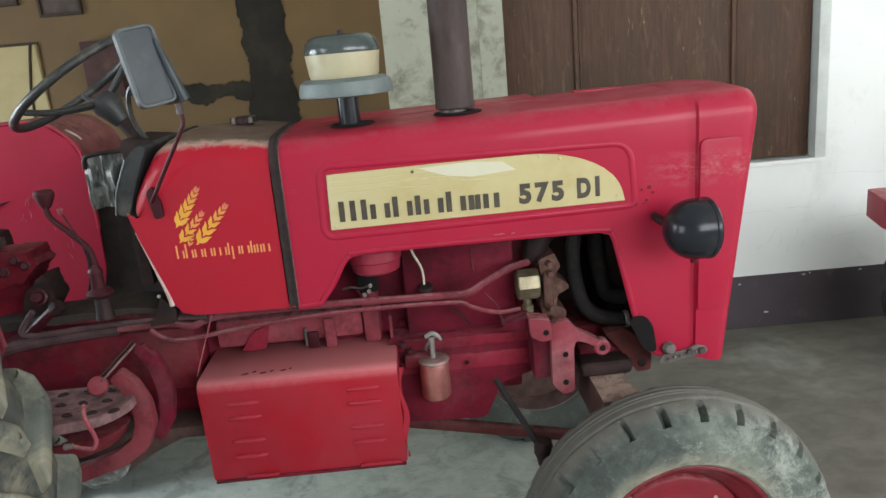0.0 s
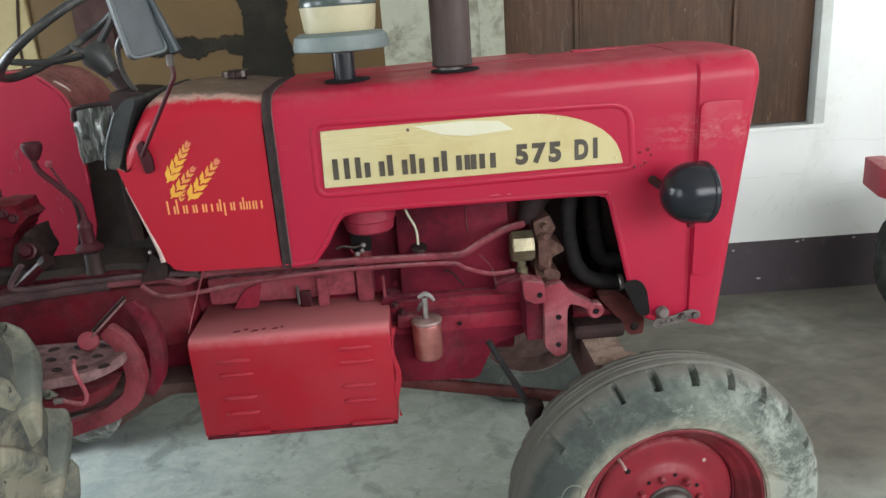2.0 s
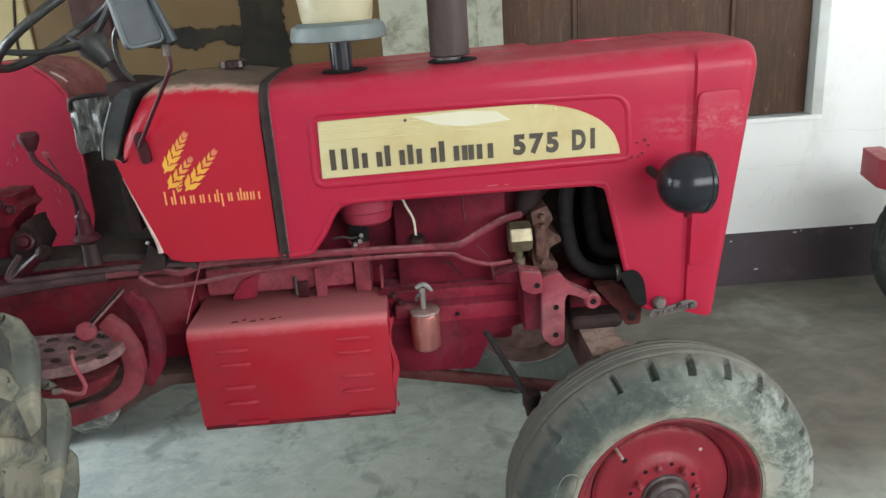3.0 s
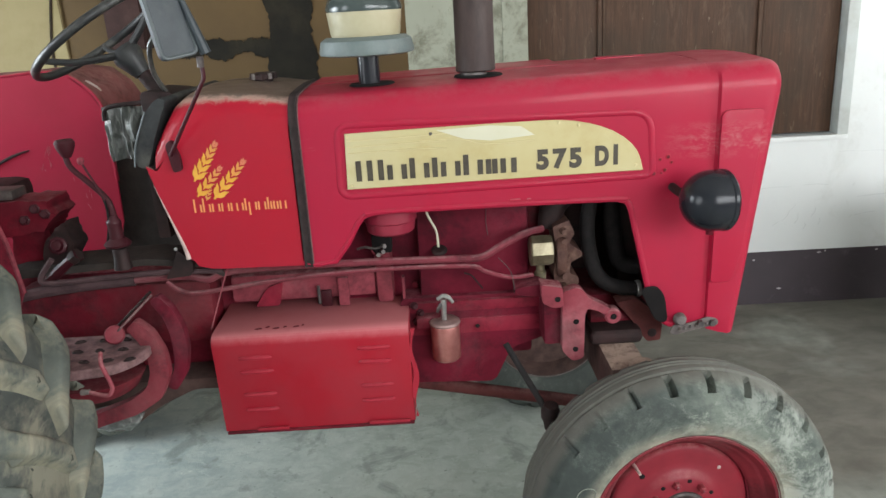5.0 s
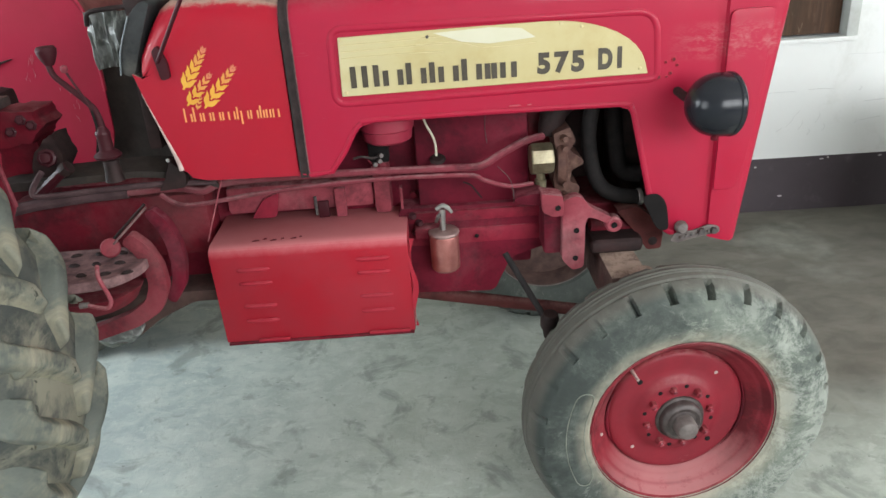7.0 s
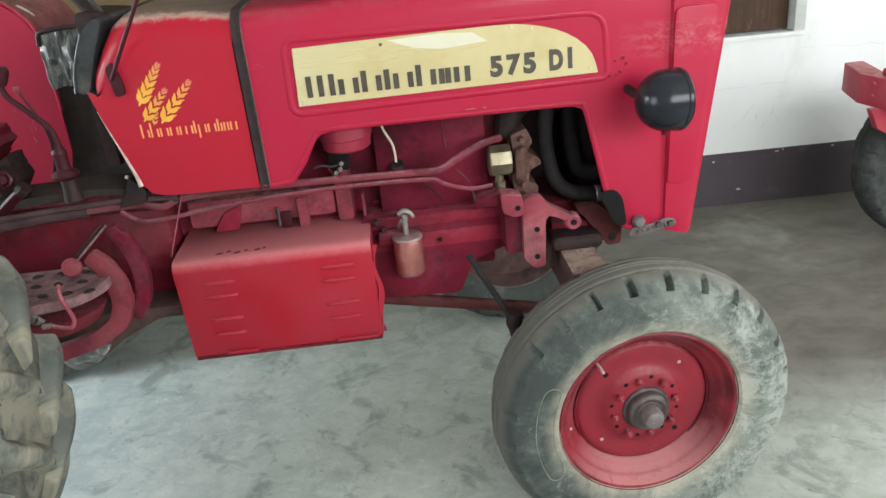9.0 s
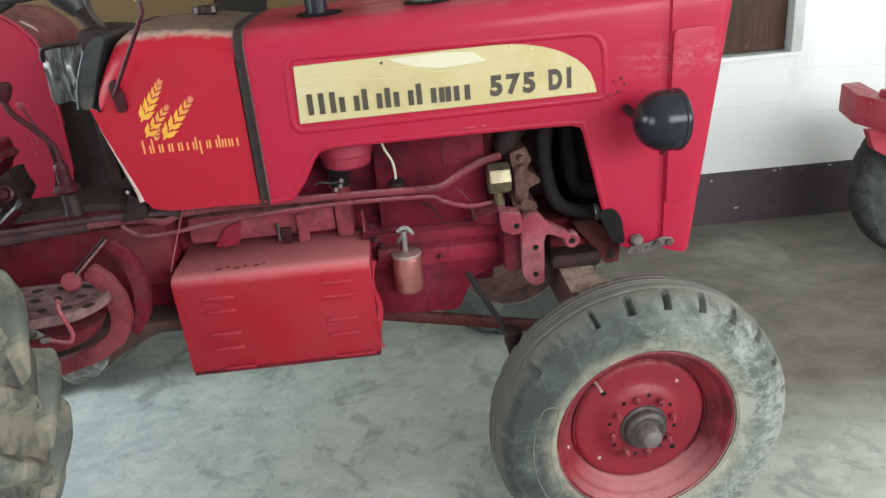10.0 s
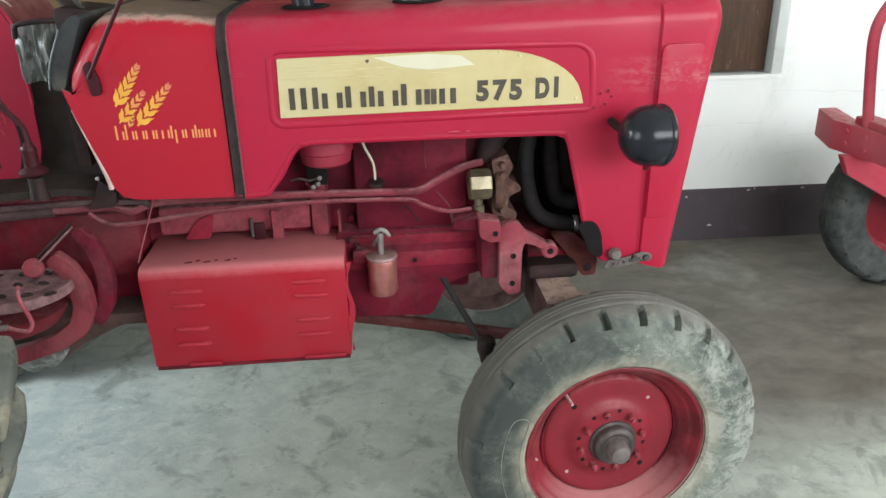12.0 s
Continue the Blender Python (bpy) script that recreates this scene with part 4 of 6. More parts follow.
# wheat emblem and word on the tank
def wheat_ear(x0, z0, x1, z1, n, size, split):
    """One ear: pointed kernel pairs, smaller and redder towards the tip."""
    d = Vector((x1 - x0, z1 - z0))
    u = d.normalized()
    p = Vector((-u.y, u.x))
    half = [(0.05, 0.0), (0.10, 0.22), (0.34, 0.36), (0.46, 0.58), (0.46, 0.80), (0.56, 1.08), (0.24, 0.88), (0.10, 0.66)]
    outline = half + [(0.0, 0.56)] + [(-hx, hy) for hx, hy in half[::-1]]
    for name, ks, mat, label in (("wheat_ear", range(0, split[0]), DECAL_YELLOW, "yellow wheat-ear emblem"), ("ear_middle", range(split[0], split[1]), DECAL_AMBER, "amber middle of the ear"), ("ear_tip", range(split[1], n), DECAL_TIP, "orange tip of the ear")):
        if not len(ks):
            continue
        bm = bmesh.new()
        for k in ks:
            f = k / (n - 1)
            s = size * (1.0 - 0.70 * f)
            c = Vector((x0, z0)) + d * (0.90 * (1 - (1 - f) ** 1.4))
            prism(bm, [tuple(c + p * hx * s * 0.92 + u * hy * s) for hx, hy in outline], -0.0016 - 0.0003 * (k % 2), 0.0006)
        part(name, bm, mat, tank, label, smooth=False)


wheat_ear(-1.078, 1.174, -1.014, 1.263, 7, 0.0330, (3, 5))
wheat_ear(-1.076, 1.138, -1.011, 1.206, 6, 0.0290, (2, 4))
wheat_ear(-1.039, 1.130, -0.955, 1.220, 7, 0.0340, (3, 5))
wheat_ear(-1.057, 1.128, -1.042, 1.156, 4, 0.013, (0, 3))
# the model word as plain upright marks
x = -1.088
for w, h, up in ((0.018, 0.031, 0), (0.018, 0.033, 0), (0.019, 0.019, 0), (0.019, 0.019, 0), (0.030, 0.019, 0), (0.006, 0.028, 0), (0.019, 0.030, -0.011), (0.019, 0.019, 0), (0.011, 0.028, 0), (0.012, 0.019, 0), (0.016, 0.019, 0)):
    z0 = 1.101 - (x + 1.088) * 0.012 + up
    n = 3 if w > 0.025 else 1 if w < 0.010 else 2
    for k in range(n):
        xs = x + (w - 0.004) * k / max(1, n - 1)
        part("word_block", box(bmesh.new(), xs, xs + 0.0036, -0.0022, 0.0005, z0 + (0.0 if k == 0 else -up), z0 + (h if k == 0 else 0.018 - up)), DECAL_ORANGE, tank, smooth=False)
    x += w + 0.0026

# instrument cowl behind the tank
INS = rounded([(-1.118, 1.358), (-1.130, 1.335), (-1.152, 1.285), (-1.184, 1.205), (-1.209, 1.212), (-1.207, 1.25), (-1.178, 1.32), (-1.155, 1.350), (-1.136, 1.364)], 0.012, 3)
dash = part("instrument_cowl", prism(bmesh.new(), INS, 0.015, 0.485, 0.006, 2), PLASTIC, tractor, "dull black instrument cowl")
part("edge_trim", tube(bmesh.new(), [(-1.168, 0.012, 1.335), (-1.20, 0.012, 1.265), (-1.211, 0.012, 1.212)], 0.0017, 6, 4), RIM_GREY, dash)
part("instrument_panel", box(bmesh.new(), -1.2, -1.17, 0.05, 0.45, 1.03, 1.3, bev=0.006), GREASY, dash)

# steering wheel
N = Vector((-0.545, 0, 0.838))
WC = Vector((-1.330, 0.25, 1.511))
steer = part("steering_wheel", tube(bmesh.new(), [WC + 0.184 * (math.cos(a) * Vector((0.838, 0, 0.545)) + math.sin(a) * Vector((0, 1, 0))) for a in (2 * math.pi * k / 24 for k in range(24))], 0.0105, 12, 2, True), STEER_RIM, tractor, "dull black steering wheel with three spokes")
HUB = WC - N * 0.062 + Vector((0.020, 0, -0.004))
for k in range(3):
    a = radians(120 * k + 235)
    e = WC + 0.18 * (math.cos(a) * Vector((0.838, 0, 0.545)) + math.sin(a) * Vector((0, 1, 0)))
    part("spoke", tube(bmesh.new(), [HUB, HUB + (e - HUB) * 0.6 - N * 0.012, e], [0.010, 0.008, 0.007], 8, 5), STEER_RIM, steer)
part("hub", lathe(bmesh.new(), [(0, 0.020), (0.026, 0.018), (0.036, 0.008), (0.038, -0.01), (0.028, -0.035), (0.021, -0.06), (0, -0.062)], axis_to(HUB, N), 20), STEER_RIM, steer)
part("steering_column", straight(bmesh.new(), HUB - N * 0.03, HUB - N * 0.34, 0.017, 14, 0.022), GREASY, tractor)
part("column_housing", prism(bmesh.new(), rounded([(-1.23, 1.37), (-1.14, 1.36), (-1.10, 1.2), (-1.22, 1.2)], 0.02), 0.16, 0.34, 0.01, 2), GREASY, tractor)
part("throttle_lever", tube(bmesh.new(), [(-1.17, 0.2, 1.35), (-1.185, 0.16, 1.41), (-1.175, 0.13, 1.47), (-1.15, 0.12, 1.50)], 0.006, 8, 4), STEER_RIM, tractor)
wrap = bmesh.new()
sheet_rows = []
for i in range(26):
    row = []
    for j in range(20):
        q = Vector((-1.385 + 0.125 * i / 25, 0.30, 1.18 + 0.145 * j / 19))
        fold = noise.noise((q.x * 46, q.y, q.z * 13)) * 0.026 + noise.noise((q.x * 105, q.y, q.z * 34)) * 0.010
        row.append((q.x + 0.012 * noise.noise(q * 22), q.y + fold, q.z + 0.01 * noise.noise(q * 19)))
    sheet_rows.append(row)
part("wrapping_film", grid_sheet(wrap, sheet_rows, 0.001), PLASTIC_FILM, tractor, "crumpled clear plastic film round the wiring", 15)
part("film_edge", tube(bmesh.new(), [(-1.378, 0.29, 1.29), (-1.37, 0.29, 1.32), (-1.33, 0.285, 1.328), (-1.27, 0.28, 1.332), (-1.22, 0.26, 1.345)], 0.006, 8, 4), GREASY, tractor)
# added dark plate for the dark interior; it hides far tyre and floor
part("dark_backing", prism(bmesh.new(), rounded([(-1.60, 0.62), (-1.60, 1.235), (-1.36, 1.26), (-1.10, 1.26), (-1.10, 0.62)], 0.02), 0.668, 0.678, 0.003, 1), PLATFORM, tractor, "dark dirty plate added to darken the gap below the instruments")

# mirror on its arm
arm = part("mirror_arm", tube(bmesh.new(), [(-1.115, -0.018, 1.24), (-1.058, -0.06, 1.318), (-1.004, -0.093, 1.393), (-0.994, -0.097, 1.412), (-0.996, -0.097, 1.445)], 0.0045, 10, 5), MAROON, tractor)
part("clamp", straight(bmesh.new(), (-0.997, -0.097, 1.430), (-0.996, -0.097, 1.452), 0.0072, 10), HUB_GREY, arm, "dull steel clamp")
part("arm_bracket", prism(bmesh.new(), rounded([(-1.118, 1.198), (-1.128, 1.262), (-1.113, 1.274), (-1.099, 1.236), (-1.098, 1.202)], 0.008), -0.012, 0.002, 0.003, 2), MAROON, tractor)
MM = Matrix.Translation((-1.048, -0.10, 1.530)) @ Matrix.Rotation(radians(-10), 4, "Y") @ Matrix.Rotation(radians(36), 4, "Z")
out = rounded([(-0.041, -0.080), (0.038, -0.080), (0.038, 0.080), (-0.041, 0.080)], 0.016, 4)
mirror = part("mirror", prism(bmesh.new(), out, -0.011, 0.011, 0.006, 3, MM), MIRROR_GREY, tractor, "blue-grey plastic rear-view mirror housing")
part("housing_rim", tube(bmesh.new(), [(x * 0.93, -0.0105, z * 0.955) for x, z in out], 0.0042, 8, 1, True, MM), RIM_GREY, mirror, "worn pale rim")
glass, _gnt, _gb = mat_base("mirror_glass")
_gb.inputs["Metallic"].default_value, _gb.inputs["Roughness"].default_value, _gb.inputs["Base Color"].default_value = 1.0, 0.03, (0.85, 0.87, 0.88, 1)
inn = rounded([(-0.036, -0.073), (0.038, -0.073), (0.038, 0.073), (-0.036, 0.073)], 0.012, 4)
part("mirror_glass", prism(bmesh.new(), inn, 0.0115, 0.014, 0, 1, MM), glass, mirror)
part("arm_socket", tube(bmesh.new(), [(0.032, -0.012, 0.048), (0.040, -0.016, -0.02), (0.049, -0.014, -0.082)], [0.004, 0.009, 0.012], 10, 4, m=MM), MIRROR_GREY, mirror)

# air cleaner and exhaust
AX, AY, EX = -0.672, 0.15, -0.417
part("intake_stem", lathe(bmesh.new(), [(0.026, -0.03), (0.026, 0.11)], Matrix.Translation((AX, AY, 1.33)), 24), BLACK_GLOSS, tractor, "glossy black intake stem")
cleaner = part("pre_cleaner", lathe(bmesh.new(), [(0.03, 0.0), (0.095, 0.0), (0.110, 0.003), (0.112, 0.01), (0.107, 0.034), (0.094, 0.042), (0.06, 0.044), (0.0, 0.044)], Matrix.Translation((AX, AY, 1.424)), 40), LID_GREY, tractor, "grey plastic pre-cleaner base")
part("dust_bowl", lathe(bmesh.new(), [(0.078, 0.0), (0.082, 0.008), (0.087, 0.052), (0.088, 0.06), (0, 0.06)], Matrix.Translation((AX, AY, 1.465)), 40), CREAM_BOWL, cleaner, "yellowed translucent dust bowl")
part("cap", lathe(bmesh.new(), [(0.088, 0.0), (0.0895, 0.006), (0.085, 0.022), (0.077, 0.034), (0.062, 0.041), (0.02, 0.044), (0.0, 0.044)], Matrix.Translation((AX, AY, 1.5225)), 40), SMOKE, cleaner, "smoky translucent grey cap")
part("knob", lathe(bmesh.new(), [(0.006, 0), (0.007, 0.008), (0.0, 0.011)], Matrix.Translation((AX, AY, 1.565)), 10), PLASTIC, cleaner)
exhaust = part("exhaust_pipe", lathe(bmesh.new(), [(0.045, 0.0), (0.0475, 0.003), (0.0475, 0.012), (0.0465, 0.014), (0.0465, 0.95), (0.044, 0.955), (0.042, 0.9)], Matrix.Translation((EX, AY, 1.371)), 32), RUST_PIPE, tractor, "rusty brown upright exhaust pipe")
part("exhaust_neck", lathe(bmesh.new(), [(0.032, -0.06), (0.032, 0.03)], Matrix.Translation((EX - 0.006, AY, 1.350)), 24), STEEL_DARK, exhaust)
# flat black discs, painted as the shade in the openings
for x0, rx, ry in ((AX + 0.006, 0.056, 0.060), (EX + 0.006, 0.060, 0.064)):
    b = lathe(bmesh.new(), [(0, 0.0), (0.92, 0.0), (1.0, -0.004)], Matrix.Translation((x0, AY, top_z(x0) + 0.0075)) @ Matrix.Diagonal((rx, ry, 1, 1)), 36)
    part("opening_shade", b, HOLE_AND_RUBBER_BLACK, bonnet, "black disc painted as the shaded hole round a pipe")

# headlamp on its stalk
LAMP = Matrix.Translation((0.066, -0.118, 1.087)) @ axis_to((0, 0, 0), (0.95, 0.12, -0.04))
lamp = part("headlamp", lathe(bmesh.new(), [(0.067 * math.sin(radians(9 * k)), -0.067 * math.cos(radians(9 * k))) for k in range(11)] + [(0.0672, 0.008), (0.0662, 0.02), (0.0682, 0.023), (0.068, 0.03), (0.063, 0.036), (0.052, 0.04), (0.0, 0.04)], LAMP, 44), BLACK_GLOSS, tractor, "glossy black round headlamp")
part("stalk", tube(bmesh.new(), [(0.018, 0.0, 1.094), (0.018, -0.04, 1.093), (0.022, -0.08, 1.092), (0.03, -0.105, 1.091)], 0.010, 10, 4), GREASY, lamp)
part("bolt", lathe(bmesh.new(), [(0, 0.01), (0.008, 0.01), (0.009, 0.0), (0.009, -0.012)], axis_to((0.066, -0.118, 1.021), (0, 0, -1)), 8), RED_DARK, lamp)
part("lens_glass", lathe(bmesh.new(), [(0, 0.052), (0.025, 0.05), (0.045, 0.044), (0.051, 0.0405)], LAMP, 30), CHROME, lamp)
for x, z, r in ((0.0, 1.135, 0.0045), (-0.012, 1.16, 0.004), (0.006, 1.165, 0.0055), (0.014, 1.152, 0.004), (-0.008, 1.128, 0.003), (-0.026, 1.128, 0.0055)):
    part("stud_ring", lathe(bmesh.new(), [(r * 0.7, 0.0010), (r * 0.95, 0.0008), (r * 1.15, 0)], axis_to((x, -0.0005, z), (0, -1, 0)), 12, False), RED_LOUVRE, bonnet)
    part("stud_hole", lathe(bmesh.new(), [(0, 0.0008), (r * 0.55, 0.0008), (r * 0.7, 0.0012)], axis_to((x, -0.0006, z), (0, -1, 0)), 10), RED_DARK, bonnet)

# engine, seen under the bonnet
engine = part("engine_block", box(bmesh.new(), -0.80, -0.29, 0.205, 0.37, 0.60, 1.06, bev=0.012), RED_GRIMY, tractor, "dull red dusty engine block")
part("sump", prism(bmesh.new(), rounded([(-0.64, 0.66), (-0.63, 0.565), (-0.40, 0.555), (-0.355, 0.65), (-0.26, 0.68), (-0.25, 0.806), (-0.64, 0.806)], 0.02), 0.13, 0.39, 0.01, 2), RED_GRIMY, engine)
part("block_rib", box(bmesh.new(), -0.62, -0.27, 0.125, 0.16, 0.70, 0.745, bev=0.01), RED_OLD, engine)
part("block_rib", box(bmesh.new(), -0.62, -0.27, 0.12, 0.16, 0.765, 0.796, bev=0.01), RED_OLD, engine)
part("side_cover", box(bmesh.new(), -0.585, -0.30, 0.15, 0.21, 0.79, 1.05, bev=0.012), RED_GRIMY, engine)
part("flywheel_housing", box(bmesh.new(), -0.70, -0.655, 0.15, 0.41, 0.79, 0.93, bev=0.015), RED_DUSTY, engine)
for x, z in ((-0.6, 0.82), (-0.7, 1.02)):
    part("bolt", lathe(bmesh.new(), [(0, 0.012), (0.009, 0.012), (0.010, 0.0)], axis_to((x, 0.148 if x > -0.58 else 0.204, z), (0, -1, 0)), 6), RED_DARK, engine)
part("fuel_cup", lathe(bmesh.new(), [(0, 0), (0.05, 0), (0.058, 0.006), (0.062, 0.03), (0.066, 0.034), (0.066, 0.11), (0, 0.11)], Matrix.Translation((-0.646, 0.10, 0.999)), 32), RED_CUP, tractor, "round red cup under the bonnet")
# black block added for the dark gap behind the linkage
part("linkage_gap_block", box(bmesh.new(), -0.70, -0.650, 0.125, 0.17, 0.935, 0.995, bev=0.006), HOLE_AND_RUBBER_BLACK, tractor)
part("linkage", tube(bmesh.new(), [(-0.735, 0.1, 0.958), (-0.715, 0.1, 0.962), (-0.69, 0.1, 0.957), (-0.668, 0.1, 0.962)], 0.0028, 8, 3), HUB_GREY, tractor)
part("linkage", tube(bmesh.new(), [(-0.70, 0.1, 0.952), (-0.688, 0.1, 0.938), (-0.672, 0.1, 0.936)], 0.003, 8, 3), RED_DARK, tractor)
for x, z in ((-0.668, 0.962), (-0.684, 0.940), (-0.672, 0.948)):
    part("linkage_nut", lathe(bmesh.new(), [(0, 0.010), (0.006, 0.010), (0.007, 0.0), (0.006, -0.01)], axis_to((x, 0.1, z), (0.3, -1, 0.2)), 6), HUB_END, tractor)
part("pale_wire", tube(bmesh.new(), [(-0.56, 0.11, 1.06), (-0.553, 0.11, 1.03), (-0.535, 0.11, 0.99), (-0.532, 0.11, 0.948)], 0.0032, 6, 5), PLATE_PALE, tractor, "pale cable")
part("cable_base", lathe(bmesh.new(), [(0, 0.008), (0.015, 0.006), (0.021, 0)], axis_to((-0.53, 0.14, 0.93), (0, -0.5, 1)), 12), GREASY, tractor)

# pipes along the side
up_pipe = [(-1.30, 0.06, 0.925), (-1.16, 0.06, 0.928), (-1.10, 0.055, 0.918), (-1.03, 0.055, 0.936), (-0.78, 0.05, 0.94), (-0.50, 0.05, 0.934), (-0.43, 0.05, 0.934), (-0.38, 0.06, 0.956), (-0.32, 0.08, 0.978), (-0.27, 0.11, 0.98)]
part("steel_pipe", tube(bmesh.new(), up_pipe, 0.009, 10, 5), PIPE_RED, tractor, "dusty red-painted pipe along the engine")
low_pipe = [(-1.2, 0.05, 0.92), (-1.17, 0.05, 0.895), (-1.12, 0.045, 0.888), (-0.95, 0.05, 0.905), (-0.72, 0.05, 0.918), (-0.47, 0.05, 0.914), (-0.42, 0.055, 0.895), (-0.36, 0.06, 0.874), (-0.30, 0.08, 0.87)]
part("steel_pipe", tube(bmesh.new(), low_pipe, 0.0056, 8, 5), PIPE_RED, tractor, "thin red-painted pipe along the engine")
part("rubber_hose", tube(bmesh.new(), [(-1.62, 0.04, 0.895), (-1.5, 0.045, 0.915), (-1.38, 0.05, 0.925), (-1.28, 0.06, 0.926)], 0.0145, 10, 5), DUSTY_HOSE, tractor, "dusty dark hose")
part("hydraulic_pipe", tube(bmesh.new(), [(-1.455, 0.03, 1.0), (-1.49, 0.03, 0.955), (-1.47, 0.03, 0.94), (-1.35, 0.035, 0.944), (-1.2, 0.04, 0.948), (-1.06, 0.05, 0.94)], 0.007, 8, 5), DUSTY_HOSE, tractor)
part("thin_rod", straight(bmesh.new(), (-1.035, 0.03, 0.97), (-1.10, 0.02, 0.80), 0.0018, 6), RED_DUSTY, tractor)

# oil filter
oil = part("fuel_filter", lathe(bmesh.new(), [(0, 0.0), (0.03, 0.0), (0.036, 0.006), (0.037, 0.012), (0.037, 0.092), (0.035, 0.098), (0, 0.1)], Matrix.Translation((-0.527, 0.085, 0.652)), 30), COPPER_CAN, tractor, "coppery red filter canister")
part("filter_head", lathe(bmesh.new(), [(0.038, 0), (0.04, 0.004), (0.0385, 0.009), (0.034, 0.012), (0.02, 0.014), (0.0, 0.014)], Matrix.Translation((-0.527, 0.085, 0.75)), 24), CAN_HEAD, oil)
part("stud", straight(bmesh.new(), (-0.528, 0.078, 0.762), (-0.527, 0.075, 0.822), 0.0065, 10, 0.008), CHROME, oil)
part("lever", tube(bmesh.new(), [(-0.542, 0.072, 0.822), (-0.527, 0.069, 0.832), (-0.514, 0.069, 0.826), (-0.504, 0.07, 0.812)], [0.005, 0.0065, 0.006, 0.004], 8, 3), CHROME, oil)
part("wing", tube(bmesh.new(), [(-0.530, 0.075, 0.808), (-0.538, 0.076, 0.80), (-0.545, 0.08, 0.785)], [0.006, 0.006, 0.004], 8, 3), STEEL_DARK, oil)
part("filter_bracket", box(bmesh.new(), -0.6, -0.535, 0.09, 0.13, 0.735, 0.765, bev=0.006), RED_OLD, oil)
for x, z in ((-0.60, 0.745), (-0.605, 0.79), (-0.59, 0.77)):
    part("union", lathe(bmesh.new(), [(0, 0.02), (0.006, 0.02), (0.007, 0.010), (0.010, 0.008), (0.010, 0)], axis_to((x, 0.12, z), (0.3, -1, 0.2)), 8), MAROON, oil)

# water pump, brass cup and hoses
pump = part("water_pump", prism(bmesh.new(), rounded([(-0.236, 0.80), (-0.245, 0.87), (-0.238, 0.93), (-0.245, 0.985), (-0.205, 1.0), (-0.19, 0.965), (-0.205, 0.94), (-0.172, 0.915), (-0.17, 0.905), (-0.2, 0.89), (-0.205, 0.86), (-0.182, 0.85), (-0.18, 0.836), (-0.2, 0.80)], 0.007), 0.10, 0.2, 0.008, 2), PUMP_IRON, tractor, "grimy reddish brown iron pump casting")
part("pump_neck", tube(bmesh.new(), [(-0.245, 0.16, 0.97), (-0.235, 0.16, 1.02), (-0.2, 0.17, 1.05), (-0.15, 0.18, 1.06)], [0.03, 0.032, 0.03, 0.028], 12, 4), GREASY, pump)
part("pump_flange", lathe(bmesh.new(), [(0.02, -0.012), (0.052, -0.012), (0.056, -0.006), (0.056, 0.006), (0.05, 0.012), (0.03, 0.014)], axis_to((-0.222, 0.12, 0.905), (1, -0.1, 0)), 20), PUMP_IRON, pump)
part("brass_cup", lathe(bmesh.new(), [(0, 0), (0.036, 0), (0.04, 0.004), (0.04, 0.05), (0.036, 0.056), (0, 0.056)], axis_to((-0.303, 0.105, 0.924), (1, 0, 0)), 8), BRASS, pump, "tarnished brass cup")
part("brass_union", lathe(bmesh.new(), [(0, 0), (0.014, 0), (0.015, 0.02), (0.011, 0.024), (0.011, 0.04), (0, 0.04)], axis_to((-0.278, 0.1, 0.85), (0, 0, 1)), 10), BRASS, pump)
for z in (0.83, 0.86, 0.95, 0.975):
    part("bolt", lathe(bmesh.new(), [(0, 0.02), (0.008, 0.02), (0.009, 0)], axis_to((-0.222, 0.1, z), (0.2, -1, 0)), 6), PUMP_IRON, pump)
part("radiator_hose", tube(bmesh.new(), [(-0.135, 0.16, 1.05), (-0.15, 0.15, 0.96), (-0.135, 0.14, 0.86), (-0.10, 0.13, 0.815), (-0.03, 0.12, 0.80), (0.02, 0.14, 0.80)], 0.0195, 14, 5), RUBBER, tractor, "black radiator hose")
part("radiator_hose", tube(bmesh.new(), [(-0.08, 0.2, 1.05), (-0.075, 0.19, 0.95), (-0.06, 0.18, 0.86), (-0.01, 0.18, 0.84)], 0.022, 14, 5), RUBBER, tractor, "black radiator hose")
part("hose_clip", lathe(bmesh.new(), [(0.0205, 0), (0.022, 0.002), (0.022, 0.01), (0.0205, 0.012)], axis_to((-0.03, 0.121, 0.80), (1, 0.05, 0)), 16, True), CHROME, tractor)
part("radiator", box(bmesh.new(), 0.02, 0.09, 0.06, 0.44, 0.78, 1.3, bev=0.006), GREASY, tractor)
# shroud box widened so the space behind the hoses stays dark
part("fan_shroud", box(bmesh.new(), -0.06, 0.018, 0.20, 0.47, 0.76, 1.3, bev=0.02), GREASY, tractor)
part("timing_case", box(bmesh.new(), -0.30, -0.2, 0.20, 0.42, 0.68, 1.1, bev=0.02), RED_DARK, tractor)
# added dark box; it blocks the bright wall seen through the engine bay
part("engine_bay_filler", box(bmesh.new(), -0.78, -0.05, 0.375, 0.47, 0.64, 1.3, bev=0.02), GREASY, tractor)

# front support casting
cast = part("front_support", prism(bmesh.new(), rounded([(-0.236, 0.842), (-0.205, 0.852), (-0.188, 0.846), (-0.172, 0.822), (-0.122, 0.793), (-0.112, 0.784), (-0.12, 0.770), (-0.152, 0.788), (-0.176, 0.795), (-0.181, 0.776), (-0.184, 0.662), (-0.212, 0.655), (-0.238, 0.684)], 0.009, 3), 0.018, 0.05, 0.006, 2), RED_DUSTY, tractor, "dusty pinkish red iron support casting with bolt holes")
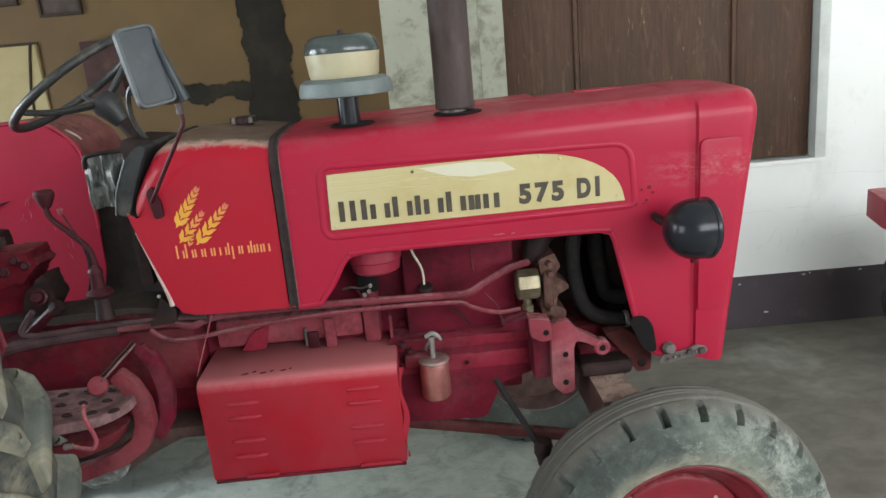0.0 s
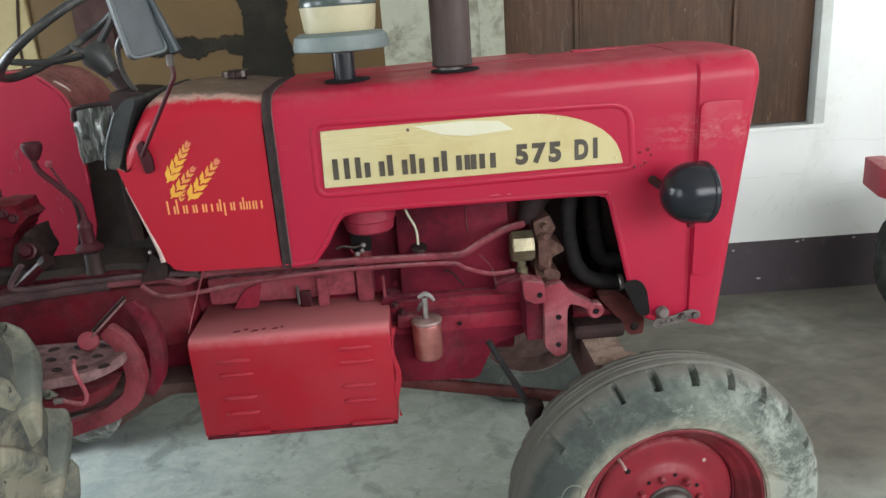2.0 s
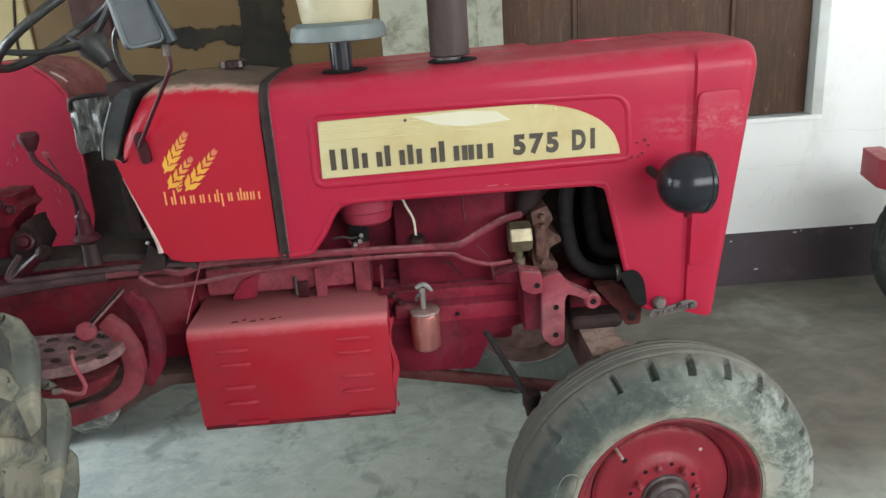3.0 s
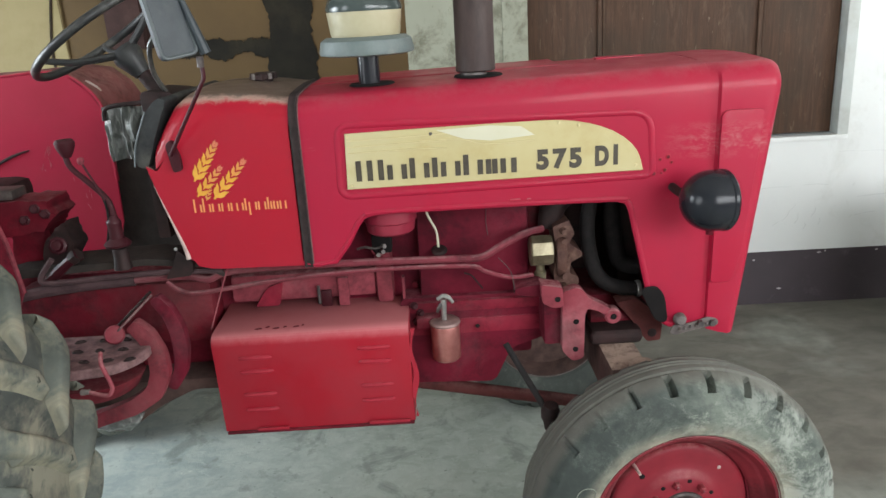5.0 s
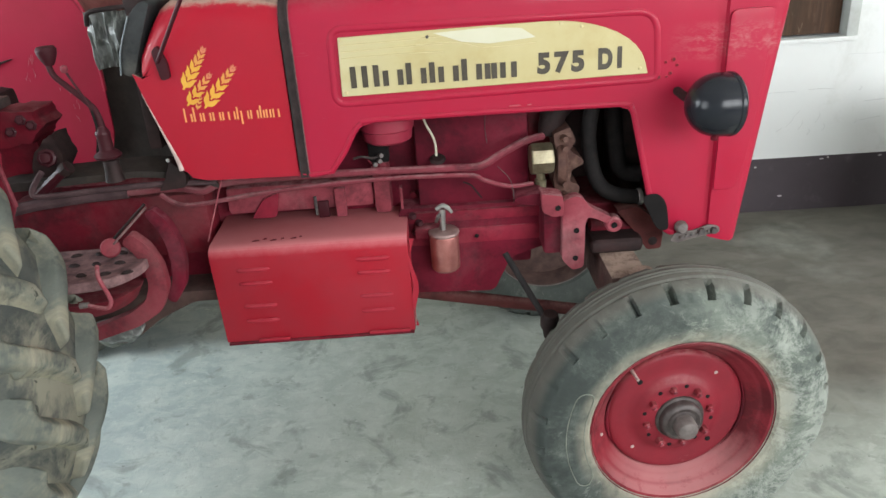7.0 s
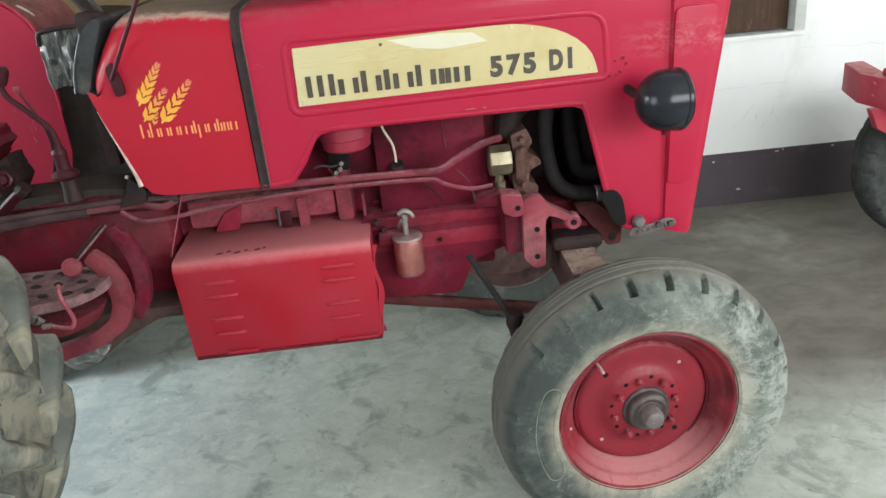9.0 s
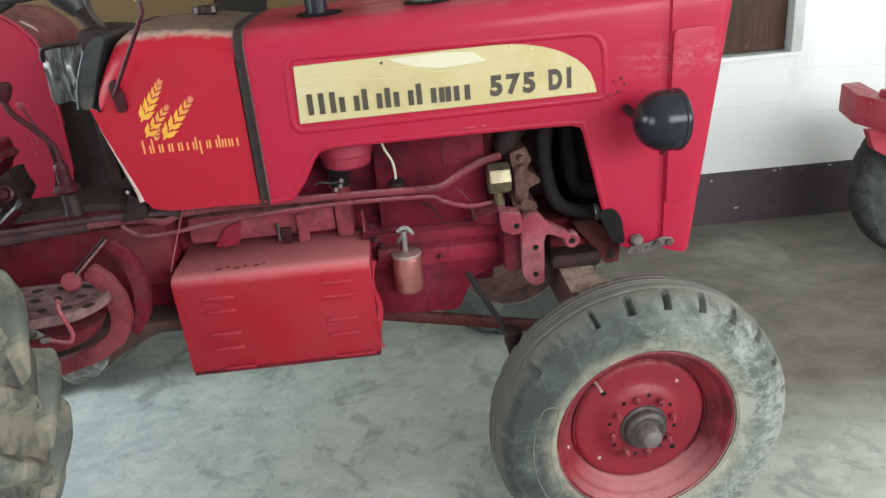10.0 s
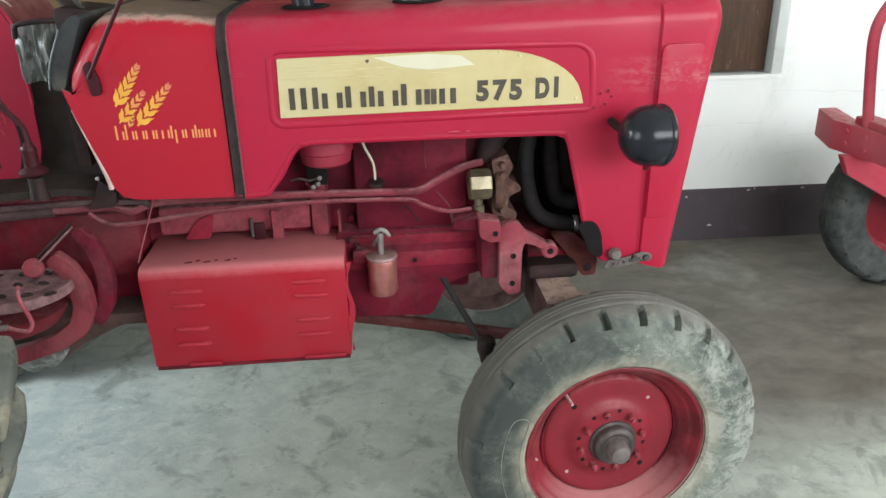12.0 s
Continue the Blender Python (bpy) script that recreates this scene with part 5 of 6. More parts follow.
part("support_eye", lathe(bmesh.new(), [(0.008, 0.0), (0.008, 0.034), (0.016, 0.036), (0.0205, 0.03), (0.0205, 0.004), (0.018, 0.0)], axis_to((-0.111, 0.05, 0.770), (0, -1, 0)), 20), RED_DUSTY, cast)
part("support_block", prism(bmesh.new(), rounded([(-0.29, 0.868), (-0.237, 0.858), (-0.236, 0.808), (-0.262, 0.806), (-0.287, 0.82)], 0.007, 3), 0.006, 0.06, 0.005, 2), RED_DUSTY, cast)
part("block_arm", prism(bmesh.new(), rounded([(-0.352, 0.846), (-0.345, 0.854), (-0.28, 0.862), (-0.28, 0.828), (-0.335, 0.834)], 0.006, 3), 0.03, 0.12, 0.005, 2), RED_GRIMY, cast)
# nothing is cut here: dark discs paint the depth of the holes
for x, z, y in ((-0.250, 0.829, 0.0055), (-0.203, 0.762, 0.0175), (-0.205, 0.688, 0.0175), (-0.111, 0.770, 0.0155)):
    part("bolt_hole", lathe(bmesh.new(), [(0, 0.001), (0.0052, 0.001), (0.0064, 0.0022), (0.0072, 0)], axis_to((x, y, z), (0, -1, 0)), 14), HOLE_AND_RUBBER_BLACK, cast)
for pts, r in (([(-0.47, 0.118, 0.872), (-0.452, 0.112, 0.866), (-0.437, 0.112, 0.846), (-0.425, 0.115, 0.828)], 0.0022), ([(-0.385, 0.08, 0.92), (-0.36, 0.06, 0.895), (-0.352, 0.05, 0.868), (-0.352, 0.04, 0.838)], 0.0009), ([(-0.405, 0.145, 1.04), (-0.408, 0.145, 1.0), (-0.404, 0.145, 0.96)], 0.0009)):
    part("thin_wire", tube(bmesh.new(), pts, r, 6, 4), GREASY if r > 0.002 else HUB_GREY, tractor)
part("plug_hole", lathe(bmesh.new(), [(0, 0.001), (0.005, 0.001), (0.0065, 0)], axis_to((-0.452, 0.149, 1.035), (0, -1, 0)), 12), HOLE_AND_RUBBER_BLACK, engine)
part("plug_hole", lathe(bmesh.new(), [(0, 0.001), (0.0045, 0.001), (0.006, 0)], axis_to((-0.442, 0.119, 0.723), (0, -1, 0)), 12), HOLE_AND_RUBBER_BLACK, engine)
part("support_web", box(bmesh.new(), -0.28, -0.225, 0.045, 0.3, 0.69, 0.84, bev=0.012), RED_GRIMY, cast)
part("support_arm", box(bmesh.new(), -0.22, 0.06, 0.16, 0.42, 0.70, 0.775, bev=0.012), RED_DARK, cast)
# added dark block stands for the shade on the rear of the beam's top
part("beam_shade_block", box(bmesh.new(), -0.165, -0.03, 0.035, 0.34, 0.683, 0.722, bev=0.018, segs=3), GREASY, cast)
part("cross_pin", straight(bmesh.new(), (-0.15, 0.12, 0.73), (0.0, 0.12, 0.72), 0.022, 14), RED_DARK, cast)
part("tow_lug", prism(bmesh.new(), rounded([(-0.09, 0.78), (-0.036, 0.788), (0.017, 0.742), (0.03, 0.714), (0.026, 0.67), (-0.009, 0.668), (-0.036, 0.71), (-0.055, 0.738)], 0.008), 0.08, 0.13, 0.006, 2), RED_LUG, cast)
# dark disc painted as the lug's shaded hole
part("lug_hole", lathe(bmesh.new(), [(0, 0.001), (0.01, 0.001), (0.012, 0)], axis_to((0.004, 0.079, 0.692), (0, -1, 0)), 12), GREASY, cast)
part("mud_flap", prism(bmesh.new(), rounded([(-0.056, 0.85), (-0.015, 0.857), (0.006, 0.83), (0.016, 0.757), (-0.015, 0.762), (-0.034, 0.805)], 0.02), -0.012, -0.007, 0.002, 1), HOLE_AND_RUBBER_BLACK, tractor, "black rubber flap")
latch = part("cowl_latch", prism(bmesh.new(), rounded([(0.02, 0.728), (0.03, 0.748), (0.075, 0.752), (0.115, 0.765), (0.14, 0.757), (0.14, 0.742), (0.11, 0.738), (0.07, 0.73), (0.04, 0.722)], 0.008), -0.008, -0.003, 0.002, 1), HUB_END, tractor, "bare steel latch under the cowl")
part("bolt_head", lathe(bmesh.new(), [(0, 0.018), (0.011, 0.017), (0.015, 0.01), (0.016, 0)], axis_to((0.045, -0.006, 0.764), (0, -1, 0.1)), 14), HUB_END, latch, "dull domed bolt")
for x in (0.095, 0.125):
    part("nut", lathe(bmesh.new(), [(0, 0.009), (0.008, 0.009), (0.009, 0)], axis_to((x, -0.008, 0.75), (0, -1, 0)), 6), STEEL_DARK, latch)

for k in range(7):
    part("latch_link", lathe(bmesh.new(), [(0, 0.004), (0.0035, 0.003), (0.0045, 0), (0.0035, -0.003), (0, -0.004)], axis_to((0.045 + 0.0135 * k, -0.0085, 0.737 + 0.0022 * k), (0.3 if k % 2 else -0.3, -1, 0.2)), 10), HUB_END if k % 2 else STEEL_DARK, latch)

# front axle
bm = bmesh.new()
box(bm, -0.142, -0.052, -0.10, 0.95, 0.575, 0.685, bev=0.006)
axle = part("axle_beam", bm, AXLE, tractor, "dusty brown iron axle beam")
part("axle_arm", box(bmesh.new(), -0.12, -0.05, -0.17, 0.0, 0.59, 0.67, bev=0.01), AXLE, axle)
part("king_pin", straight(bmesh.new(), (-0.075, -0.10, 0.70), (-0.02, -0.11, 0.33), 0.028, 14), AXLE, axle)
part("tie_rod", straight(bmesh.new(), (-0.378, 0.04, 0.705), (-0.285, -0.04, 0.545), 0.0082, 10), RUBBER, tractor, "greasy black steering rod")
part("rod_joint", lathe(bmesh.new(), [(0, 0.03), (0.018, 0.026), (0.024, 0.01), (0.022, -0.012), (0.014, -0.028), (0.008, -0.05), (0, -0.05)], axis_to((-0.28, -0.04, 0.545), (0.1, -0.2, 1)), 14), GREASY, tractor)
part("steering_arm", straight(bmesh.new(), (-0.28, -0.04, 0.535), (-0.03, -0.09, 0.42), 0.016, 10), GREASY, tractor)
part("radius_rod", straight(bmesh.new(), (-0.72, 0.2, 0.553), (-0.12, 0.2, 0.43), 0.018, 12), RED_LUG, tractor, "dusty brown-red radius rod")

# front wheels


def front_tyre():
    prof = [(0.209, 0.05), (0.215, 0.062), (0.2235, 0.0715), (0.23, 0.0778), (0.234, 0.0782), (0.245, 0.0825), (0.262, 0.0855), (0.285, 0.087), (0.305, 0.0852), (0.318, 0.0815), (0.3265, 0.0792), (0.331, 0.0798), (0.336, 0.0785), (0.342, 0.0755), (0.349, 0.068), (0.356, 0.058), (0.361, 0.045), (0.3635, 0.036), (0.361, 0.032), (0.361, 0.027), (0.3655, 0.023), (0.367, 0.012), (0.364, 0.009), (0.364, 0.003), (0.367, 0.0)]
    prof = prof + [(r, -h) for r, h in prof[-2::-1]]
    n = 300
    bm = bmesh.new()
    rings = []
    for i, (r, h) in enumerate(prof):
        ring = []
        for k in range(n):
            a = 2 * math.pi * k / n
            notch = (0.12, 1.0, 0.9, 0.0)[(k + 4) % 12] if (k + 4) % 12 < 4 else 0.0
            rr, hh = r, h
            if notch and 0.331 < r < 0.3615 and abs(h) > 0.044:
                deep = notch * (0.85 + 0.9 * noise.noise(((k + 4) // 12 * 3.7, 0.4, 1.2))) * (0.3 if 1.95 < a < 4.4 else 1.0)
                rr, hh = r - 0.019 * deep, h * (1 - 0.24 * deep)
            w = 0.0016 * noise.noise((math.cos(a) * 5, math.sin(a) * 5, h * 30 + r * 30)) + (0.0025 * noise.noise((math.cos(a) * 14, math.sin(a) * 14, h * 40)) if 0.33 < r < 0.362 else 0)
            ring.append(bm.verts.new(((rr + w) * math.cos(a), (rr + w) * math.sin(a), hh)))
        rings.append(ring)
    for a, b in zip(rings, rings[1:]):
        for k in range(n):
            bm.faces.new((a[k], a[(k + 1) % n], b[(k + 1) % n], b[k]))
    return bm


LABEL_RING = [(0.283, 2.72 + 0.073 * k) for k in range(13)] + [(0.276, 3.645), (0.262, 3.665)]
LABEL_RING += [(0.246, 3.62), (0.240, 3.56)] + [(0.239, 3.48 - 0.07 * k) for k in range(11)] + [(0.246, 2.66), (0.262, 2.645), (0.276, 2.67)]


def side_h(r):
    """How far the sidewall stands out at a radius."""
    return along([(0.209, 0.05), (0.2235, 0.0715), (0.234, 0.0782), (0.245, 0.0825), (0.262, 0.0855), (0.285, 0.087), (0.305, 0.0852)], r)


def tyre_label():
    """The raised moulded panel on the sidewall."""
    bm = bmesh.new()
    mid = [((0.283 + 0.24) / 2 + (r - 0.2615) * 0.9, 3.155 + (q - 3.155) * 0.97) for r, q in LABEL_RING]
    outer = [bm.verts.new((r * math.cos(q), r * math.sin(q), side_h(r) - 0.003)) for r, q in LABEL_RING]
    inner = [bm.verts.new((r * math.cos(q), r * math.sin(q), side_h(r) + 0.0016)) for r, q in mid]
    n = len(outer)
    for k in range(n):
        bm.faces.new((outer[k], outer[(k + 1) % n], inner[(k + 1) % n], inner[k]))
    bmesh.ops.triangulate(bm, faces=[bm.faces.new(inner)])
    return bm


def front_wheel(m):
    w = new("front_wheel")
    w.parent = tractor
    w.matrix_local = m
    tagged(w, "front wheel with dusty grey tyre and red rim")
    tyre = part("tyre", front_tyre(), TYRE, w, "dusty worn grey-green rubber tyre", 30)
    label = part("moulded_label", tyre_label(), TYRE, w)
    edge = [(r * math.cos(q), r * math.sin(q), side_h(r) + 0.0008) for r, q in LABEL_RING]
    part("label_edge", tube(bmesh.new(), edge, 0.0012, 6, 2, True), TYRE_LABEL, label, "pale dusty edge of a moulded panel")
    rim = part("rim", lathe(bmesh.new(), [(0.2205, 0.058), (0.2225, 0.066), (0.219, 0.0695), (0.213, 0.068), (0.208, 0.061), (0.203, 0.050), (0.1975, 0.0445), (0.1955, 0.0438), (0.193, 0.0405), (0.186, 0.034), (0.1845, 0.0305), (0.180, 0.027), (0.172, 0.016), (0.168, 0.008), (0.168, 0.0)], None, 72, False), RED_BARREL, w, "dusty red steel wheel rim")
    part("wheel_disc", lathe(bmesh.new(), [(0.168, 0.004), (0.166, 0.014), (0.162, 0.0185), (0.155, 0.0205), (0.145, 0.0208), (0.125, 0.0195), (0.113, 0.020), (0.103, 0.0245), (0.094, 0.0315), (0.087, 0.0355), (0.078, 0.037), (0.05, 0.038), (0.0, 0.038)], None, 72, False), RED_WHEEL, w, "red painted wheel disc")
    # dark arcs painted as the shaded slots between disc and rim
    for a0, a1 in ((-0.75, 0.35), (2.7, 3.6)):
        part("rim_slot", tube(bmesh.new(), [(0.168 * math.cos(a0 + (a1 - a0) * k / 8), 0.168 * math.sin(a0 + (a1 - a0) * k / 8), 0.0185) for k in range(9)], [0.001, 0.002, 0.003, 0.0038, 0.004, 0.0038, 0.003, 0.002, 0.001], 6, 3), RED_DARK, rim)
    part("bead_line", tube(bmesh.new(), [(0.223 * math.cos(2 * math.pi * k / 48), 0.223 * math.sin(2 * math.pi * k / 48), 0.0708) for k in range(48)], 0.0014, 6, 2, True), RED_DARK, rim)
    part("rim_back", lathe(bmesh.new(), [(0.2225, -0.066), (0.213, -0.068), (0.2035, -0.046), (0.192, 0.0), (0.17, 0.0), (0.1, -0.005), (0.0, -0.005)], None, 48, False), AXLE_DARK, w)
    part("rim_edge", tube(bmesh.new(), [(0.2185 * math.cos(2 * math.pi * k / 48), 0.2185 * math.sin(2 * math.pi * k / 48), -0.0685) for k in range(48)], 0.0022, 6, 2, True), HUB_END, w)
    hub = part("hub_cap", lathe(bmesh.new(), [(0.060, 0.036), (0.058, 0.042), (0.052, 0.044), (0.051, 0.057), (0.047, 0.062), (0.040, 0.0645), (0.032, 0.062), (0.026, 0.064)], Matrix.Translation((0.003, -0.003, 0)), 36), HUB_GREY, w, "greasy dark hub cap")
    part("end_nut", lathe(bmesh.new(), [(0.026, 0.060), (0.026, 0.088), (0.022, 0.096), (0.012, 0.100), (0, 0.101)], Matrix.Translation((0.003, -0.003, 0)), 18), HUB_END, hub)
    for k in range(8):
        a = 2 * math.pi * (k + 0.25) / 8
        tall = 0.016 if k % 2 else 0.009
        nut = part("wheel_nut", lathe(bmesh.new(), [(0.0095, 0.036), (0.0095, 0.037 + tall), (0.006, 0.040 + tall), (0.0, 0.040 + tall)], Matrix.Translation((0.077 * math.cos(a), 0.077 * math.sin(a), 0)), 6), RED_WHEEL, w)
        part("stud_end", lathe(bmesh.new(), [(0.0045, 0.038 + tall), (0.004, 0.044 + tall), (0.0, 0.045 + tall)], Matrix.Translation((0.077 * math.cos(a), 0.077 * math.sin(a), 0)), 8), RED_DUSTY, nut)
        a += math.pi / 8
        # the holes are black discs, their shade put into the colour
        part("wheel_hole", lathe(bmesh.new(), [(0, 0.0006), (0.0045, 0.0006), (0.0055, 0)], Matrix.Translation((0.083 * math.cos(a), 0.083 * math.sin(a), 0.0366)), 12), HOLE_AND_RUBBER_BLACK, w)
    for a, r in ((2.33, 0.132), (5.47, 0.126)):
        part("wheel_hole", lathe(bmesh.new(), [(0, 0.0006), (0.006, 0.0006), (0.007, 0)], Matrix.Translation((r * math.cos(a), r * math.sin(a), 0.0206)), 12), HOLE_AND_RUBBER_BLACK, w)
    for a, r in ((0.83, 0.136), (3.86, 0.136), (3.3, 0.188)):
        part("paint_chip", lathe(bmesh.new(), [(0, 0.0008), (0.0045, 0.0006), (0.005, 0)], Matrix.Translation((r * math.cos(a), r * math.sin(a), 0.0208 if r < 0.15 else 0.037)), 8), BARE_EDGE, w)
    part("valve", straight(bmesh.new(), (0.172 * math.cos(2.28), 0.172 * math.sin(2.28), 0.018), (0.164 * math.cos(2.28), 0.164 * math.sin(2.28), 0.052), 0.0045, 8, 0.0035), BARE_EDGE, w)
    return w


def wheel_pose(x, y, z, steer, flip=False):
    """Local x towards the rear, local y up, local z out of the wheel's face."""
    s = radians(steer)
    n = Vector((math.sin(s), -math.cos(s), 0)) * (-1 if flip else 1)
    up = Vector((0, 0, 1))
    ax = up.cross(n)
    return Matrix(((ax.x, up.x, n.x, x), (ax.y, up.y, n.y, y), (ax.z, up.z, n.z, z), (0, 0, 0, 1)))


W1 = front_wheel(wheel_pose(-0.004, -0.178, 0.365, 3.9))
copy_thing(W1, wheel_pose(-0.14, 0.99, 0.365, 3.9, True))

# rear wheels


def rear_tyre():
    bm = bmesh.new()
    prof = [(0.36, 0.13), (0.375, 0.15), (0.41, 0.168), (0.47, 0.178), (0.53, 0.177), (0.58, 0.168), (0.618, 0.156), (0.645, 0.12), (0.657, 0.05), (0.66, 0.0)]
    prof = prof + [(r, -h) for r, h in prof[-2::-1]]
    lathe(bm, prof, None, 96, False)
    return bm


def rear_lug(side):
    bm = bmesh.new()
    spine = [(0.0, 0.69, 0.0, 0.06), (0.05, 0.69, 0.07, 0.058), (0.10, 0.687, 0.14, 0.058), (0.145, 0.68, 0.20, 0.062), (0.172, 0.665, 0.235, 0.068), (0.183, 0.63, 0.25, 0.072), (0.186, 0.59, 0.262, 0.075), (0.182, 0.56, 0.27, 0.07)]
    rings = []
    for h, r, a, wd in spine:
        hw = wd / 2 / 0.66
        dr, dh = (0.055, 0.0) if h < 0.17 else (0.0, 0.03)
        rings.append([bm.verts.new((rr * math.cos(q), rr * math.sin(q), side * hh)) for rr, hh, q in ((r, h, a - hw * 0.8), (r, h, a + hw * 0.8), (r - dr, h - dh, a + hw * 1.9), (r - dr, h - dh, a - hw * 1.9))])
    for p, q in zip(rings, rings[1:]):
        for j in range(4):
            bm.faces.new((p[j], p[(j + 1) % 4], q[(j + 1) % 4], q[j]))
    bm.faces.new(rings[0])
    bm.faces.new(rings[-1][::-1])
    bmesh.ops.recalc_face_normals(bm, faces=bm.faces)
    crisp = [e for e in bm.edges if len(e.link_faces) == 2 and e.calc_face_angle(0) > radians(40)]
    bevel(bm, 0.010, 2, crisp)
    bmesh.ops.triangulate(bm, faces=[f for f in bm.faces if len(f.verts) > 4])
    bmesh.ops.subdivide_edges(bm, edges=[e for e in bm.edges if e.calc_length() > 0.03], cuts=2, use_grid_fill=True)
    for k in range(2):
        bmesh.ops.smooth_vert(bm, verts=bm.verts, factor=0.5, use_axis_x=True, use_axis_y=True, use_axis_z=True)
    for v in bm.verts:
        v.co += Vector(noise.noise_vector(v.co * 7)) * 0.009
    return bm


def rear_wheel(m):
    w = new("rear_wheel")
    w.parent = tractor
    w.matrix_local = m
    tagged(w, "large rear wheel with muddy lugged tyre")
    part("tyre", rear_tyre(), TYRE_HOLLOW, w, "muddy grey-brown tractor tyre with deep lugs", 40)
    for side in (1, -1):
        me = finish(rear_lug(side), "lug", TYRE_REAR, 120)
        for k in range(22):
            lug = new("lug", me)
            lug.parent = w
            lug.matrix_local = Matrix.Rotation(2 * math.pi * (k + (0.5 if side < 0 else 0)) / 22, 4, "Z")
    part("rim", lathe(bmesh.new(), [(0.372, 0.135), (0.38, 0.15), (0.365, 0.155), (0.35, 0.13), (0.335, 0.06), (0.3, 0.04), (0.12, 0.06), (0.1, 0.09), (0, 0.09)], None, 48, False), RED_WHEEL, w)
    part("rim_back", lathe(bmesh.new(), [(0.372, -0.135), (0.365, -0.155), (0.35, -0.13), (0.335, 0.0), (0, 0.0)], None, 48, False), RED_WHEEL, w)
    return w


SHRINK = Matrix.Scale(0.945, 4)
W3 = rear_wheel(wheel_pose(-1.975, -0.29, 0.652, 0) @ SHRINK)
copy_thing(W3, wheel_pose(-2.0, 1.0, 0.652, 0, True))

# transmission, floor, levers
trans = part("gearbox_housing", box(bmesh.new(), -1.9, -0.66, 0.225, 0.40, 0.60, 0.90, bev=0.02), RED_OLD, tractor, "dusty dark red gearbox housing")
part("belly", prism(bmesh.new(), rounded([(-1.6, 0.62), (-1.58, 0.50), (-1.40, 0.475), (-1.30, 0.545), (-1.2, 0.59), (-0.7, 0.58), (-0.7, 0.62)], 0.02), 0.12, 0.38, 0.012, 2), AXLE_DARK, trans)
part("rear_axle_housing", lathe(bmesh.new(), [(0.13, 0.12), (0.12, 0.0), (0.09, -0.2), (0.085, -0.45), (0.12, -0.5)], axis_to((-2.0, 0.31, 0.65), (0, 1, 0)), 24), RED_OLD, trans)
part("rib", box(bmesh.new(), -1.62, -1.12, 0.13, 0.23, 0.72, 0.89, bev=0.02), RED_DARK, trans)
part("rib", box(bmesh.new(), -1.08, -0.7, 0.16, 0.24, 0.81, 0.885, bev=0.015), RED_DUSTY, trans)
part("stud", straight(bmesh.new(), (-0.85, 0.15, 0.80), (-0.85, 0.15, 0.85), 0.004, 8), STEEL_DARK, trans)
# solid dark pieces painted as the shaded gaps by the rib
part("rib_gap", box(bmesh.new(), -0.846, -0.818, 0.152, 0.162, 0.79, 0.835, bev=0.004), MAROON, trans)
part("rib_strap", box(bmesh.new(), -0.80, -0.772, 0.150, 0.165, 0.79, 0.868, bev=0.004), RED_DUSTY, trans)
part("rib_gap", prism(bmesh.new(), rounded([(-1.02, 0.80), (-0.985, 0.85), (-0.94, 0.868), (-0.955, 0.80)], 0.01), 0.152, 0.162, 0.003, 1), RED_OLD, trans)
part("bracket_edge", box(bmesh.new(), -0.632, -0.625, 0.138, 0.16, 0.79, 0.862, bev=0.002), RED_DUSTY, trans)
part("floor_plate", prism(bmesh.new(), rounded([(-1.62, 0.958), (-1.56, 0.972), (-1.24, 0.982), (-1.08, 0.965), (-1.05, 0.93), (-1.06, 0.925), (-1.10, 0.952), (-1.24, 0.966), (-1.6, 0.948)], 0.012), 0.045, 0.172, 0.004, 1), PLATFORM, tractor, "dark brown dirty platform plate")
part("dash_foot", prism(bmesh.new(), rounded([(-1.152, 1.008), (-1.118, 0.974), (-1.126, 0.942), (-1.19, 0.936), (-1.168, 0.968)], 0.008), 0.02, 0.08, 0.005, 2), GREASY, tractor)
part("foot_pin", lathe(bmesh.new(), [(0, 0.006), (0.004, 0.005), (0.005, 0)], axis_to((-1.153, 0.02, 1.010), (0, -1, 0.3)), 8), CHROME, tractor)
gear = part("gear_lever", tube(bmesh.new(), [(-1.277, 0.0, 1.06), (-1.277, 0.0, 1.11), (-1.285, 0.0, 1.148), (-1.318, 0.0, 1.187), (-1.350, 0.0, 1.222), (-1.357, 0.0, 1.248)], [0.009, 0.0085, 0.007, 0.0065, 0.0065, 0.0065], 10, 5), MAROON, tractor)
part("knob", lathe(bmesh.new(), [(0, 0.042), (0.018, 0.04), (0.022, 0.034), (0.021, 0.024), (0.014, 0.008), (0.009, 0)], Matrix.Translation((-1.354, 0.0, 1.246)), 18), MAROON, gear, "dark gear knob")
part("boot", lathe(bmesh.new(), [(0.029, 0.0), (0.031, 0.005), (0.025, 0.012), (0.0165, 0.018), (0.0155, 0.048), (0.0165, 0.052), (0.0165, 0.058), (0.0125, 0.064), (0.010, 0.072)], Matrix.Translation((-1.278, 0.0, 1.034)), 18), MAROON, gear)
part("thin_cable", tube(bmesh.new(), [(-1.290, -0.008, 1.165), (-1.284, -0.008, 1.12), (-1.288, -0.008, 1.08), (-1.302, -0.008, 1.03)], 0.003, 6, 4), HOLE_AND_RUBBER_BLACK, gear)
part("lever_bracket", lathe(bmesh.new(), [(0.022, -0.01), (0.02, 0.0), (0.018, 0.02), (0.018, 0.04)], Matrix.Translation((-1.280, 0.01, 0.984)), 16), GREASY, tractor)
thin = part("thin_lever", tube(bmesh.new(), [(-1.282, -0.012, 1.145), (-1.296, -0.012, 1.18), (-1.310, -0.012, 1.212), (-1.319, -0.012, 1.234)], 0.0026, 8, 4), MAROON, tractor, "thin worn lever")
